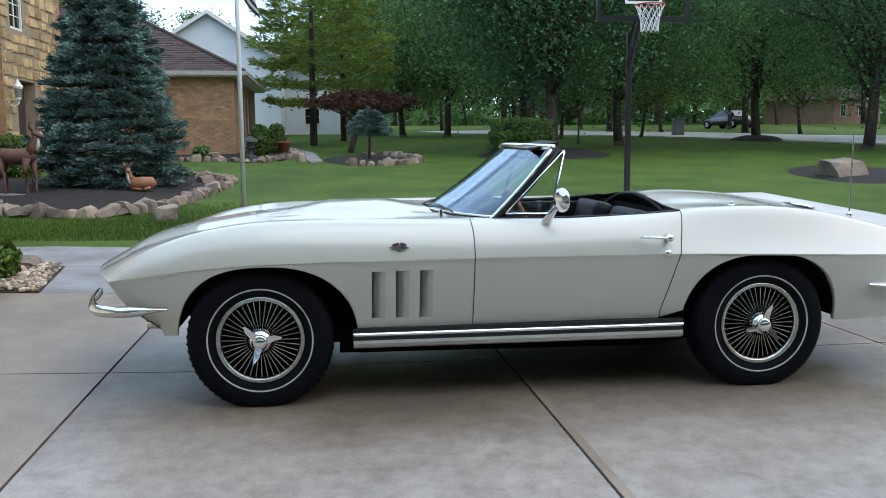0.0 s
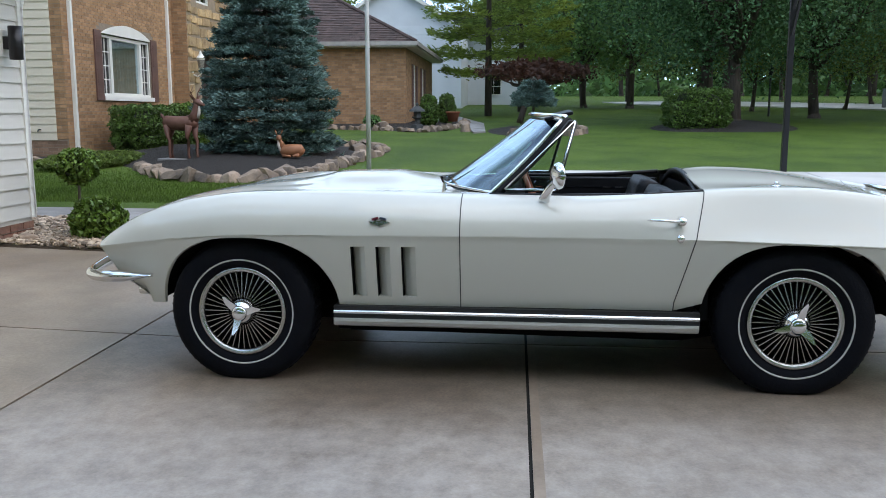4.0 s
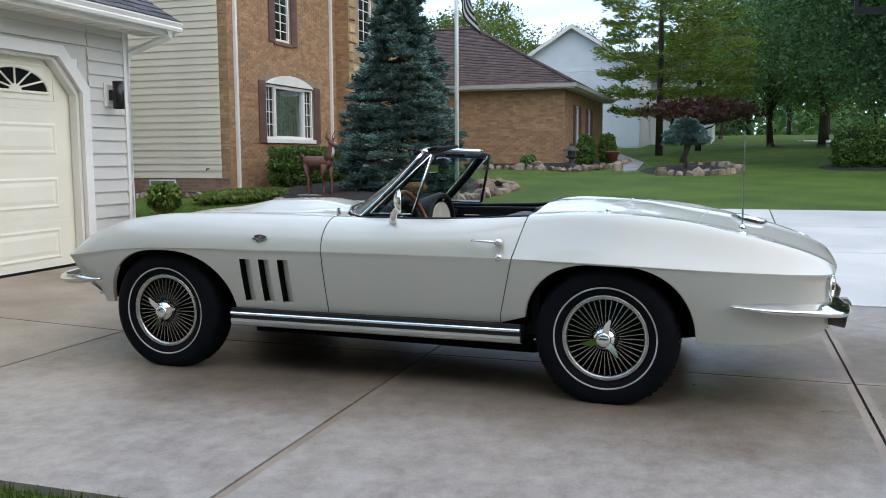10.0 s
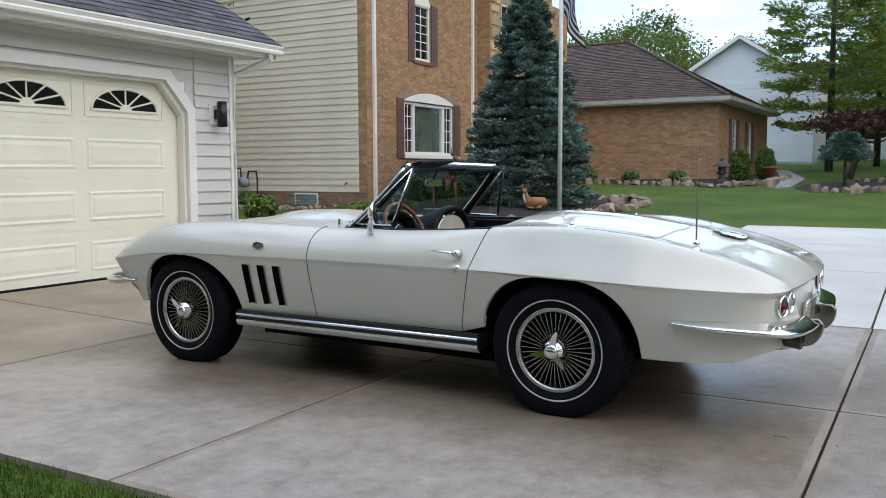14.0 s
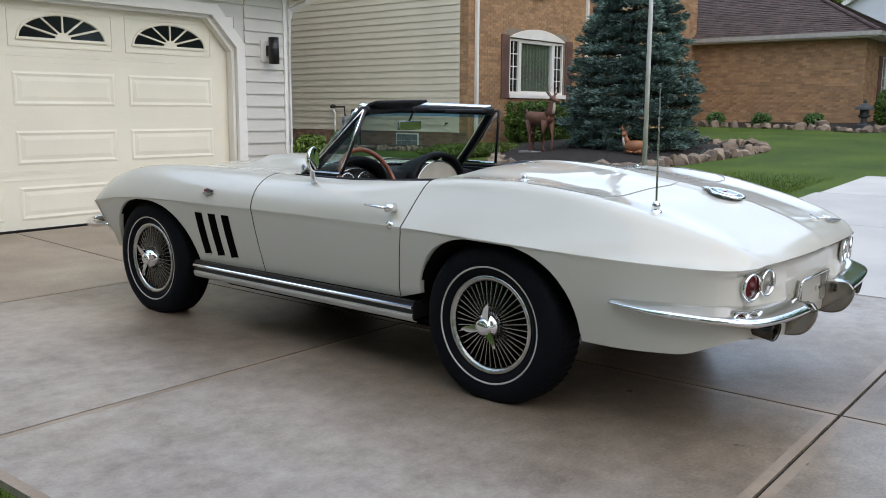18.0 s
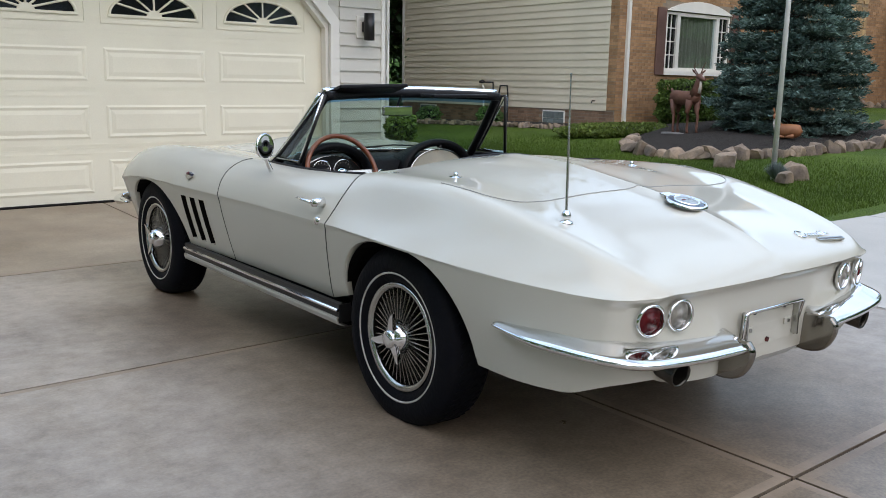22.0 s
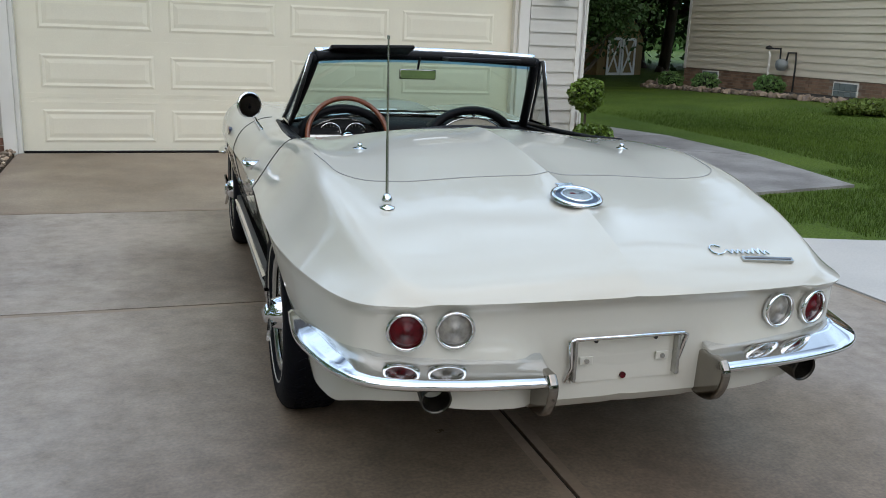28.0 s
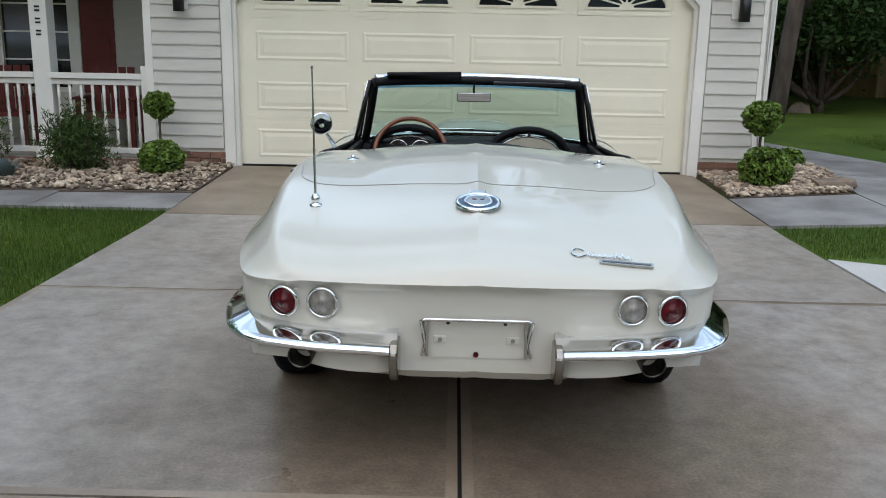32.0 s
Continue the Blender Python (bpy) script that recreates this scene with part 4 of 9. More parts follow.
def bumpers():
    for s in (1, -1):
        p = bez([(s * 0.850, -1.80, 0.515), (s * 0.846, -1.95, 0.505), (s * 0.815, -2.10, 0.499), (s * 0.768, -2.225, 0.493), (s * 0.68, -2.288, 0.482), (s * 0.49, -2.318, 0.472), (s * 0.30, -2.330, 0.468), (s * 0.248, -2.332, 0.466)], 48)
        shelf_bumper(p, s)
        leaf = [(-2.345, 0.490), (-2.366, 0.46), (-2.356, 0.41), (-2.322, 0.366), (-2.265, 0.350), (-2.212, 0.362), (-2.198, 0.41), (-2.21, 0.468), (-2.25, 0.488)]
        ring = [(p.x, p.y) for p in bez([(a, b, 0) for a, b in leaf + leaf[:1]], 36)][:-1]
        bm = prism_y(ring, s * 0.240, s * 0.268)
        bmesh.ops.bevel(bm, geom=[e for e in bm.edges if abs(e.verts[0].co.x - e.verts[1].co.x) < 1e-5], offset=0.008, segments=3, affect="EDGES", profile=0.5)
        # chrome darkened in colour to paint in the brown ground it would reflect
        part("bumper_guard", bm, mat("ground_toned_chrome", (0.34, 0.32, 0.29), 0.14, metal=1.0), car)
        q = bez([(s * 0.845, 1.690, 0.497), (s * 0.850, 1.83, 0.490), (s * 0.826, 1.95, 0.485), (s * 0.745, 2.035, 0.485), (s * 0.54, 2.09, 0.487), (s * 0.30, 2.125, 0.49)], 36)
        blade(q, [0.016 + 0.04 * smoothstep(0, 10, i) for i in range(len(q))], 0.03, car, "front_bumper", "chrome half bumper round the nose corner")
        bm = cyl(bmesh.new(), (s * 0.70, 1.72, 0.402), (s * 0.70, 1.815, 0.402), 0.030, 0.026, 20)
        part("parking_lamp", bm, CHROME, car, "", True)
        # exhaust
        bm = bmesh.new()
        lathe(bm, [(0.040, 0.16), (0.040, -0.050), (0.037, -0.054), (0.034, -0.045), (0.034, 0.10), (0.0, 0.10)], 24, "y")
        bmesh.ops.transform(bm, matrix=pose(s * 0.545, -2.262, 0.438, 9, 0, s * 5), verts=bm.verts[:])
        part("tailpipe", bm, mat("dark_steel", (0.10, 0.095, 0.085), 0.25, metal=0.9, color2=(0.04, 0.038, 0.034), scale=14), car, "dark round tailpipe", True)
        part("tailpipe_ring", lathe(bmesh.new(), [(0.052, 0.0), (0.058, -0.008), (0.064, 0.0)], 24, "y", (s * 0.540, -2.218, 0.450)), CHROME, car)
        # lamps
        for x, z, red in ((0.612, 0.590, True), (0.487, 0.591, False)):
            y = -2.272 + 0.062 * (x / 0.75) ** 2 + 0.004
            tilt = (s * 10 if x > 0.55 else s * 8)
            lamp = new("tail_lamp")
            lamp.parent = car
            lamp.matrix_basis = pose(s * x, y - (0.010 if x > 0.55 else 0.005), z, 3, 0, tilt + (s * 5 if x > 0.55 else 0))
            ring = lathe(bmesh.new(), [(0.043, 0.012), (0.052, 0.006), (0.053, -0.004), (0.048, -0.012), (0.043, -0.008), (0.0425, 0.004)], 32, "y")
            part("bezel", ring, CHROME, lamp, "", True)
            lens = lathe(bmesh.new(), [(0.0, -0.012), (0.012, -0.011), (0.013, -0.006), (0.028, -0.004), (0.042, 0.004)], 32, "y")
            part("lens", lens, RED_LENS if red else CLEAR_LENS, lamp, "red lens" if red else "clear lens", True)
    # number plate recess, with no plate fitted
    yb = -2.240
    bm = bmesh.new()
    tube(bm, [(-0.172, yb - 0.010, 0.425), (-0.160, yb - 0.022, 0.47), (-0.175, yb - 0.035, 0.548), (-0.16, yb - 0.037, 0.553), (0.16, yb - 0.037, 0.553), (0.175, yb - 0.035, 0.548), (0.160, yb - 0.022, 0.47), (0.172, yb - 0.010, 0.425)], 0.007, 8, up=(0, 1, 0))
    plate = part("plate_frame", bm, CHROME, car, "bright frame of the empty number plate recess", True)
    part("plate_panel", boxes((-0.150, yb - 0.012, 0.49, 0.150, yb + 0.02, 0.545), (-0.155, yb - 0.010, 0.42, 0.155, yb + 0.02, 0.487)), PAINT, plate)
    for x, z in ((-0.115, 0.482), (0.115, 0.482)):
        part("bracket", boxes((x - 0.02, yb - 0.017, z - 0.012, x + 0.02, yb - 0.011, z + 0.012), bevel=0.003), PAINT, plate)
        part("screw", cyl(bmesh.new(), (x, yb - 0.022, z), (x, yb - 0.016, z), 0.007, seg=12), STEEL, plate)
    for x in (-0.09, 0.09):
        part("screw", cyl(bmesh.new(), (x, yb - 0.018, 0.537), (x, yb - 0.011, 0.537), 0.006, seg=10), BLACK, plate)
    part("reflector", cyl(bmesh.new(), (0, yb - 0.016, 0.432), (0, yb - 0.009, 0.432), 0.009, seg=12), RED_LENS, plate)
    for x in (-0.155, 0.155):
        part("plate_cheek", boxes((x - 0.004, yb - 0.034, 0.43, x + 0.004, yb, 0.55)), STEEL, plate)


bumpers()


def on_deck(x, y):
    """Place and tilt on the upper body."""
    e = 0.04
    z = upper_point(y, abs(x))
    dz = (upper_point(y + e, abs(x)) - upper_point(y - e, abs(x))) / (2 * e)
    return z, math.degrees(math.atan(dz))


def fittings():
    # fuel filler door
    z, t = on_deck(0, -1.885)
    f = new("fuel_door")
    f.parent = car
    f.matrix_basis = pose(0, -1.885, z - 0.002, t, 0, 0)
    tagged(f, "round chrome fuel filler door with crossed-flag emblem")
    part("ring", lathe(bmesh.new(), [(0.080, 0.0), (0.079, 0.008), (0.073, 0.012), (0.066, 0.010), (0.064, 0.006)], 48, "z"), CHROME, f, "", True)
    part("dial", lathe(bmesh.new(), [(0.066, 0.007), (0.050, 0.010)], 48, "z"), mat("dark_enamel", (0.10, 0.14, 0.20), 0.25, metal=0.8), f, "", True)
    part("inner_ring", lathe(bmesh.new(), [(0.050, 0.010), (0.048, 0.015), (0.042, 0.012)], 48, "z"), CHROME, f, "", True)
    part("centre", lathe(bmesh.new(), [(0.043, 0.012), (0.0, 0.015)], 40, "z"), STEEL, f, "", True)
    for s, mt in ((-1, mat("emblem_red", (0.20, 0.03, 0.05), 0.3, metal=0.5)), (1, mat("emblem_black", (0.10, 0.11, 0.16), 0.3, metal=0.6))):
        bm = bmesh.new()
        box(bm, -0.008, -0.0022, 0.0140, 0.008, 0.0022, 0.0155)
        bmesh.ops.transform(bm, matrix=pose(s * 0.013, 0.003, 0, 0, 0, s * 24), verts=bm.verts[:])
        part("flag", bm, mt, f)
    part("hinge", boxes((-0.028, 0.076, 0.0, 0.028, 0.104, 0.007), bevel=0.002), CHROME, f)
    # side emblems
    for s in (1, -1):
        e = new("wing_emblem")
        e.parent = car
        e.matrix_basis = pose(s * 0.874, 0.612, 0.765, 0, 0, 0) @ Matrix.Rotation(s * radians(-14), 4, "Y")
        bm = bmesh.new()
        a = [bm.verts.new((s * 0.004, y, z)) for y, z in ((0.048, -0.002), (0.0, -0.021), (-0.048, -0.002), (0.0, 0.004))]
        bm.faces.new(a)
        r = bmesh.ops.extrude_face_region(bm, geom=bm.faces[:])
        bmesh.ops.translate(bm, vec=(-s * 0.012, 0, 0), verts=[v for v in r["geom"] if isinstance(v, bmesh.types.BMVert)])
        bmesh.ops.recalc_face_normals(bm, faces=bm.faces[:])
        part("plate", bm, STEEL, e)
        for q, mt in ((1, MATS["emblem_red"]), (-1, MATS["emblem_black"])):
            bm = bmesh.new()
            box(bm, -0.006, -0.015, -0.005, 0.009, 0.015, 0.005)
            bmesh.ops.transform(bm, matrix=pose(0, q * 0.018, 0.012, q * -16, 0, 0), verts=bm.verts[:])
            part("flag", bm, mt, e)
    # deck pins
    for x in (-0.525, 0.515):
        z, t = on_deck(x, -1.195)
        pin = new("deck_pin")
        pin.parent = car
        pin.matrix_basis = pose(x, -1.195, z - 0.001, t, 0, 0)
        part("base", lathe(bmesh.new(), [(0.0, 0.006), (0.014, 0.005), (0.030, 0.0)], 20, "z"), CHROME, pin, "", True)
        part("post", lathe(bmesh.new(), [(0.009, 0.0), (0.009, 0.014), (0.006, 0.019), (0.0, 0.020)], 14, "z"), CHROME, pin, "", True)
    # aerial
    z, t = on_deck(-0.575, -1.84)
    ae = new("aerial")
    ae.parent = car
    ae.matrix_basis = pose(-0.575, -1.84, z - 0.003, 0, -0.8, 0)
    part("foot", lathe(bmesh.new(), [(0.023, 0.0), (0.022, 0.006), (0.010, 0.010), (0.015, 0.018), (0.017, 0.026), (0.012, 0.037), (0.006, 0.044), (0.0, 0.045)], 20, "z"), CHROME, ae, "", True)
    bm = bmesh.new()
    for a, b, r in ((0.04, 0.20, 0.0045), (0.20, 0.36, 0.0036), (0.36, 0.475, 0.0026)):
        cyl(bm, (0, 0, a), (0, 0, b), r, seg=8)
    cyl(bm, (0, 0, 0.475), (0, 0, 0.485), 0.0042, seg=8)
    part("mast", bm, STEEL, ae)
    # script badge on the deck, as plain bright strokes over a bar
    z, t = on_deck(0.40, -2.175)
    b = new("deck_badge")
    b.parent = car
    b.matrix_basis = pose(0.425, -2.175, z + 0.004, t, 3, -2) @ Matrix.Scale(1.2, 4)
    stroke = [(-0.075, 0.022), (-0.092, 0.03), (-0.106, 0.018), (-0.104, 0.0), (-0.088, -0.006), (-0.070, 0.004)]
    wave = [(-0.070 + 0.0075 * k, 0.003 + (0.009 if k % 2 else -0.005) + (0.008 if k in (11, 13) else 0)) for k in range(17)]
    bm = tube(bmesh.new(), bez([(x, y, 0.002) for x, y in stroke + wave[1:]], 92), 0.0024, 6)
    part("script_stroke", bm, CHROME, b)
    part("badge_bar", boxes((-0.035, -0.026, -0.004, 0.105, -0.012, 0.003)), STEEL, b)
    part("badge_rule", boxes((-0.028, -0.0215, 0.003, 0.098, -0.0165, 0.0042)), mat("badge_grey", (0.12, 0.13, 0.15), 0.4), b)
    # door handles, locks
    for s, d in zip((-1, 1), DOORS):
        x = side_point(-0.65, 0.70)
        hd = new("door_handle")
        hd.parent = d
        hd.matrix_basis = pose(0, 0, 0)
        bm = bmesh.new()
        tube(bm, [(s * (x - 0.012), -0.575, 0.783), (s * (x + 0.018), -0.585, 0.787), (s * (x + 0.026), -0.64, 0.786), (s * (x + 0.022), -0.70, 0.782)], [0.006, 0.008, 0.008, 0.010], 10, flat=0.7)
        part("grip", bm, CHROME, hd, "", True)
        bm = cyl(bmesh.new(), (s * (x - 0.03), -0.716, 0.780), (s * (x + 0.022), -0.716, 0.780), 0.021, 0.016, 20)
        part("push_button", bm, CHROME, hd, "", True)
        bm = cyl(bmesh.new(), (s * (x - 0.02), -0.713, 0.704), (s * (x + 0.006), -0.713, 0.704), 0.019, 0.016, 20)
        part("lock", bm, CHROME, d, "", True)
    # driver's mirror
    mi = new("side_mirror")
    mi.parent = car
    bm = bmesh.new()
    tube(bm, bez([(-0.770, -0.12, 0.853), (-0.795, -0.135, 0.895), (-0.815, -0.16, 0.935), (-0.825, -0.18, 0.955)], 12), [0.026 - 0.0013 * i for i in range(len(bez([(0, 0, 0)] * 4, 12)))], 10, flat=0.45, up=(1, 0, 0))
    part("stalk", bm, CHROME, mi, "", True)
    bm = lathe(bmesh.new(), [(0.0, 0.03), (0.03, 0.026), (0.052, 0.012), (0.060, 0.0), (0.060, -0.006), (0.054, -0.008)], 32, "y")
    bmesh.ops.transform(bm, matrix=pose(-0.830, -0.18, 0.972, -1, 0, 24), verts=bm.verts[:])
    part("shell", bm, CHROME, mi, "round chrome mirror shell", True)
    bm = lathe(bmesh.new(), [(0.055, -0.007), (0.0, -0.006)], 32, "y")
    bmesh.ops.transform(bm, matrix=pose(-0.830, -0.18, 0.972, -1, 0, 24), verts=bm.verts[:])
    part("mirror_face", bm, MIRROR, mi)


fittings()


def screen_pt(u, v):
    """A point of the windscreen: u across (-1 to 1), v up (0 to 1)."""
    x = u * (0.622 - 0.088 * v)
    foot = (x, 0.40 - 0.285 * u * u, 0.885 - 0.012 * u * u)
    head = (x, -0.055 - 0.155 * u * u, 1.222 - 0.012 * u * u)
    return Vector((x, foot[1] + (head[1] - foot[1]) * v, foot[2] + (head[2] - foot[2]) * v - 0.012 * math.sin(math.pi * v)))


def screen():
    bm = bmesh.new()
    n, k = 28, 8
    g = [[bm.verts.new(screen_pt(-1 + 2 * i / n, j / k)) for i in range(n + 1)] for j in range(k + 1)]
    for j in range(k):
        for i in range(n):
            bm.faces.new((g[j][i], g[j][i + 1], g[j + 1][i + 1], g[j + 1][i])).material_index = 1 if j == k - 1 else 0
    ob = part("windscreen", bm, (TINT, TINT_BAND), car, "green-tinted curved windscreen", True)
    ob.visible_shadow = False
    fr = new("windscreen_frame")
    fr.parent = car
    up = lambda v: [screen_pt(-1 + 2 * i / 28, v) for i in range(29)]
    part("header", tube(bmesh.new(), [p + Vector((0, -0.006, 0.012)) for p in up(1.0)], 0.017, 10, flat=1.0), CHROME, fr, "", True)
    part("header_lining", tube(bmesh.new(), [p + Vector((0, -0.030, -0.010)) for p in up(1.0)], 0.017, 8, flat=1.3), VINYL, fr, "", True)
    part("foot_trim", tube(bmesh.new(), [p + Vector((0, 0.004, 0.002)) for p in up(0.0)], 0.009, 8), CHROME, fr, "", True)
    for s in (1, -1):
        col = [screen_pt(s, j / 10) for j in range(-1, 11)]
        part("pillar", tube(bmesh.new(), [p + Vector((s * 0.012, 0.010, 0)) for p in col], 0.011, 10, flat=1.0), CHROME, fr, "", True)
        part("pillar_lining", tube(bmesh.new(), [p + Vector((-s * 0.000, -0.020, -0.004)) for p in col], 0.023, 8), VINYL, fr, "", True)
        # quarter light
        q = new("quarter_light")
        q.parent = car
        x0, x1 = 0.645, 0.560
        A, B, C = Vector((s * x0, 0.055, 0.893)), Vector((s * x1, -0.265, 1.205)), Vector((s * x0, -0.180, 0.890))
        part("frame", tube(bmesh.new(), [A, A.lerp(B, 0.5), B + Vector((0, 0.03, 0)), B], 0.007, 8), BLACK, q, "", True)
        part("frame_edge", tube(bmesh.new(), [p + Vector((s * 0.008, 0.004, 0.003)) for p in (A, A.lerp(B, 0.5), B)], 0.004, 6), CHROME, q, "", True)
        part("post", tube(bmesh.new(), [B, C], 0.009, 8), BLACK, q, "", True)
        part("post_edge", tube(bmesh.new(), [p + Vector((s * 0.008, 0.002, 0)) for p in (B, C)], 0.005, 6), CHROME, q, "", True)
        part("sill", tube(bmesh.new(), [A, C], 0.008, 8), CHROME, q)
        bm = bmesh.new()
        bm.faces.new([bm.verts.new(p) for p in (A, B, C)])
        pane = part("pane", bm, CLEAR, q)
        pane.visible_shadow = False
    # sun visors folded up on the header, mirror
    bm = boxes((-0.47, -0.26, 1.232, -0.08, -0.12, 1.250), bevel=0.008)
    bmesh.ops.transform(bm, matrix=Matrix.Translation((0, -0.19, 1.24)) @ pose(0, 0, 0, -14, -1.5, 0) @ Matrix.Translation((0, 0.19, -1.24)), verts=bm.verts[:])
    part("sun_visor", bm, VINYL, car, "black vinyl sun visor tilted above the screen")
    bm = boxes((0.09, -0.24, 1.195, 0.46, -0.12, 1.212), bevel=0.007)
    part("sun_visor", bm, VINYL, car)
    mir = new("interior_mirror")
    mir.parent = car
    bm = boxes((-0.105, -0.075, 1.098, 0.080, -0.055, 1.146), bevel=0.008)
    part("housing", bm, STEEL, mir)
    part("mirror_face", boxes((-0.100, -0.0775, 1.102, 0.075, -0.0755, 1.142)), MIRROR, mir)
    part("arm", cyl(bmesh.new(), (-0.012, -0.06, 1.14), (-0.012, -0.10, 1.205), 0.006, seg=8), BLACK_METAL, mir)
    # wipers
    for x0, x1 in ((-0.40, 0.0), (0.05, 0.42)):
        a, b = screen_pt(x0 / 0.6, 0.02), screen_pt(x1 / 0.6, 0.045)
        bm = tube(bmesh.new(), [a + Vector((0, 0.03, 0.004)), a.lerp(b, 0.5) + Vector((0, 0.02, 0.02)), b + Vector((0, 0.012, 0.012))], 0.005, 6)
        part("wiper", bm, CHROME if x0 < 0 else BLACK_METAL, car)
    part("wiper_pivot", cyl(bmesh.new(), (-0.42, 0.36, 0.865), (-0.42, 0.36, 0.905), 0.014, 0.010, 12), CHROME, car)


screen()


def cabin():
    part("cabin_floor", boxes((-0.66, -0.86, 0.29, 0.66, 0.42, 0.33)), VINYL, car)
    part("firewall", boxes((-0.68, 0.42, 0.3, 0.68, 0.46, 0.84)), VINYL, car)
    part("bulkhead", boxes((-0.68, -0.88, 0.30, 0.68, -0.84, 0.885)), VINYL, car)
    for s in (1, -1):
        pnl = part("door_panel", boxes((s * 0.630, -0.82, 0.33, s * 0.665, 0.14, 0.862), bevel=0.012), VINYL, car)
        part("armrest", boxes((s * 0.585, -0.55, 0.60, s * 0.64, -0.20, 0.64), bevel=0.015), VINYL, pnl)
        part("window_crank", cyl(bmesh.new(), (s * 0.60, -0.06, 0.70), (s * 0.635, -0.06, 0.70), 0.018, seg=14), CHROME, pnl)
        part("trim_line", boxes((s * 0.627, -0.78, 0.80, s * 0.632, 0.10, 0.806)), CHROME, pnl)
        part("door_top", tube(bmesh.new(), [(s * 0.668, 0.13, 0.868), (s * 0.682, -0.2, 0.868), (s * 0.70, -0.55, 0.876), (s * 0.708, -0.83, 0.896)], 0.012, 8), VINYL, car, "", True)
        st = new("seat")
        st.parent = car
        c = s * 0.345
        part("cushion", boxes((c - 0.23, -0.60, 0.36, c + 0.23, -0.08, 0.52), bevel=0.05), VINYL, st, "", True)
        bm = boxes((c - 0.225, -0.07, 0.42, c + 0.225, 0.07, 0.90), bevel=0.05)
        bmesh.ops.transform(bm, matrix=Matrix.Translation((0, -0.60, 0)) @ Matrix.Translation((0, 0, 0.45)) @ pose(0, 0, 0, 16, 0, 0) @ Matrix.Translation((0, 0, -0.45)), verts=bm.verts[:])
        part("backrest", bm, VINYL, st, "black vinyl backrest", True)
    # dash top, and the two hooped cowls
    bm = bmesh.new()
    rows = []
    for i in range(25):
        u = -1 + 2 * i / 24
        p = screen_pt(u, 0.0)
        rows.append([bm.verts.new((p.x, p.y + 0.012, p.z - 0.014)), bm.verts.new((p.x, p.y * 0.5 + 0.06, p.z - 0.012)), bm.verts.new((p.x, 0.02 - 0.05 * u * u, p.z - 0.03)), bm.verts.new((p.x, 0.05, 0.66))])
    for a, b in zip(rows, rows[1:]):
        for k in range(3):
            bm.faces.new((a[k], b[k], b[k + 1], a[k + 1]))
    bmesh.ops.recalc_face_normals(bm, faces=bm.faces[:])
    dash = part("dashboard", bm, VINYL, car, "black padded dashboard with two hoods", True)
    for c, r, nm in ((-0.365, 0.235, "instrument_hood"), (0.300, 0.245, "glovebox_hood")):
        bm = bmesh.new()
        ring = []
        for k in range(25):
            a = math.pi * k / 24
            ca, sa = math.cos(a), math.sin(a) ** 0.85
            ring.append([bm.verts.new((c + rr * ca, y, 0.772 + hh * sa)) for rr, y, hh in ((r, 0.13, 0.150), (r, 0.0, 0.195), (r - 0.012, -0.03, 0.188), (r - 0.035, -0.028, 0.165), (r - 0.045, 0.0, 0.152))])
        for a, b in zip(ring, ring[1:]):
            for k in range(4):
                bm.faces.new((a[k], b[k], b[k + 1], a[k + 1]))
        bmesh.ops.recalc_face_normals(bm, faces=bm.faces[:])
        part(nm, bm, VINYL, dash, "", True)
    fan = lambda c, r, h, y: [(c + r * math.cos(math.pi * k / 24), y, 0.75 + h * math.sin(math.pi * k / 24) ** 0.85) for k in range(25)]
    bm = bmesh.new()
    bm.faces.new([bm.verts.new(p) for p in fan(-0.365, 0.195, 0.150, 0.012)])
    part("instrument_panel", bm, GAUGE, dash)
    bm = bmesh.new()
    bm.faces.new([bm.verts.new(p) for p in fan(0.30, 0.192, 0.156, -0.012)])
    part("glovebox_panel", bm, IVORY, dash, "ivory glovebox panel")
    part("panel_trim", tube(bmesh.new(), fan(0.30, 0.196, 0.160, -0.014), 0.004, 6), STEEL, dash)
    part("panel_trim", tube(bmesh.new(), fan(-0.365, 0.19, 0.147, 0.008), 0.003, 6), STEEL, dash)
    part("hood_badge", cyl(bmesh.new(), (0.30, -0.034, 0.924), (0.30, -0.015, 0.924), 0.008, seg=12), CHROME, dash)
    for x, z, r in ((-0.428, 0.822, 0.056), (-0.302, 0.822, 0.056), (-0.512, 0.785, 0.024), (-0.218, 0.785, 0.024), (-0.07, 0.79, 0.024)):
        g = new("gauge")
        g.parent = dash
        g.matrix_basis = pose(x, 0.006, z)
        part("bezel", lathe(bmesh.new(), [(r, 0.0), (r, -0.008), (r - 0.005, -0.006)], 28, "y"), CHROME, g, "", True)
        part("face", lathe(bmesh.new(), [(r - 0.004, -0.003), (0, -0.003)], 28, "y"), GAUGE, g)
        bm = bmesh.new()
        for k in range(11):
            m = Matrix.Rotation(radians(-120 + 24 * k), 4, "Y")
            box(bm, -0.0008, -0.0052, r * 0.66, 0.0008, -0.0042, r * 0.84)
            bmesh.ops.transform(bm, matrix=m, verts=bm.verts[-8:])
        part("dial_marks", bm, STRIPE, g)
    # steering wheel
    sw = new("steering_wheel")
    sw.parent = car
    sw.matrix_basis = pose(-0.355, -0.085, 0.815, 68, 0, 0)
    n = 40
    part("rim", tube(bmesh.new(), [(0.197 * math.cos(2 * math.pi * k / n), 0.197 * math.sin(2 * math.pi * k / n), 0) for k in range(n)], 0.0125, 10, closed=True), WOOD, sw, "teak wood steering wheel rim", True)
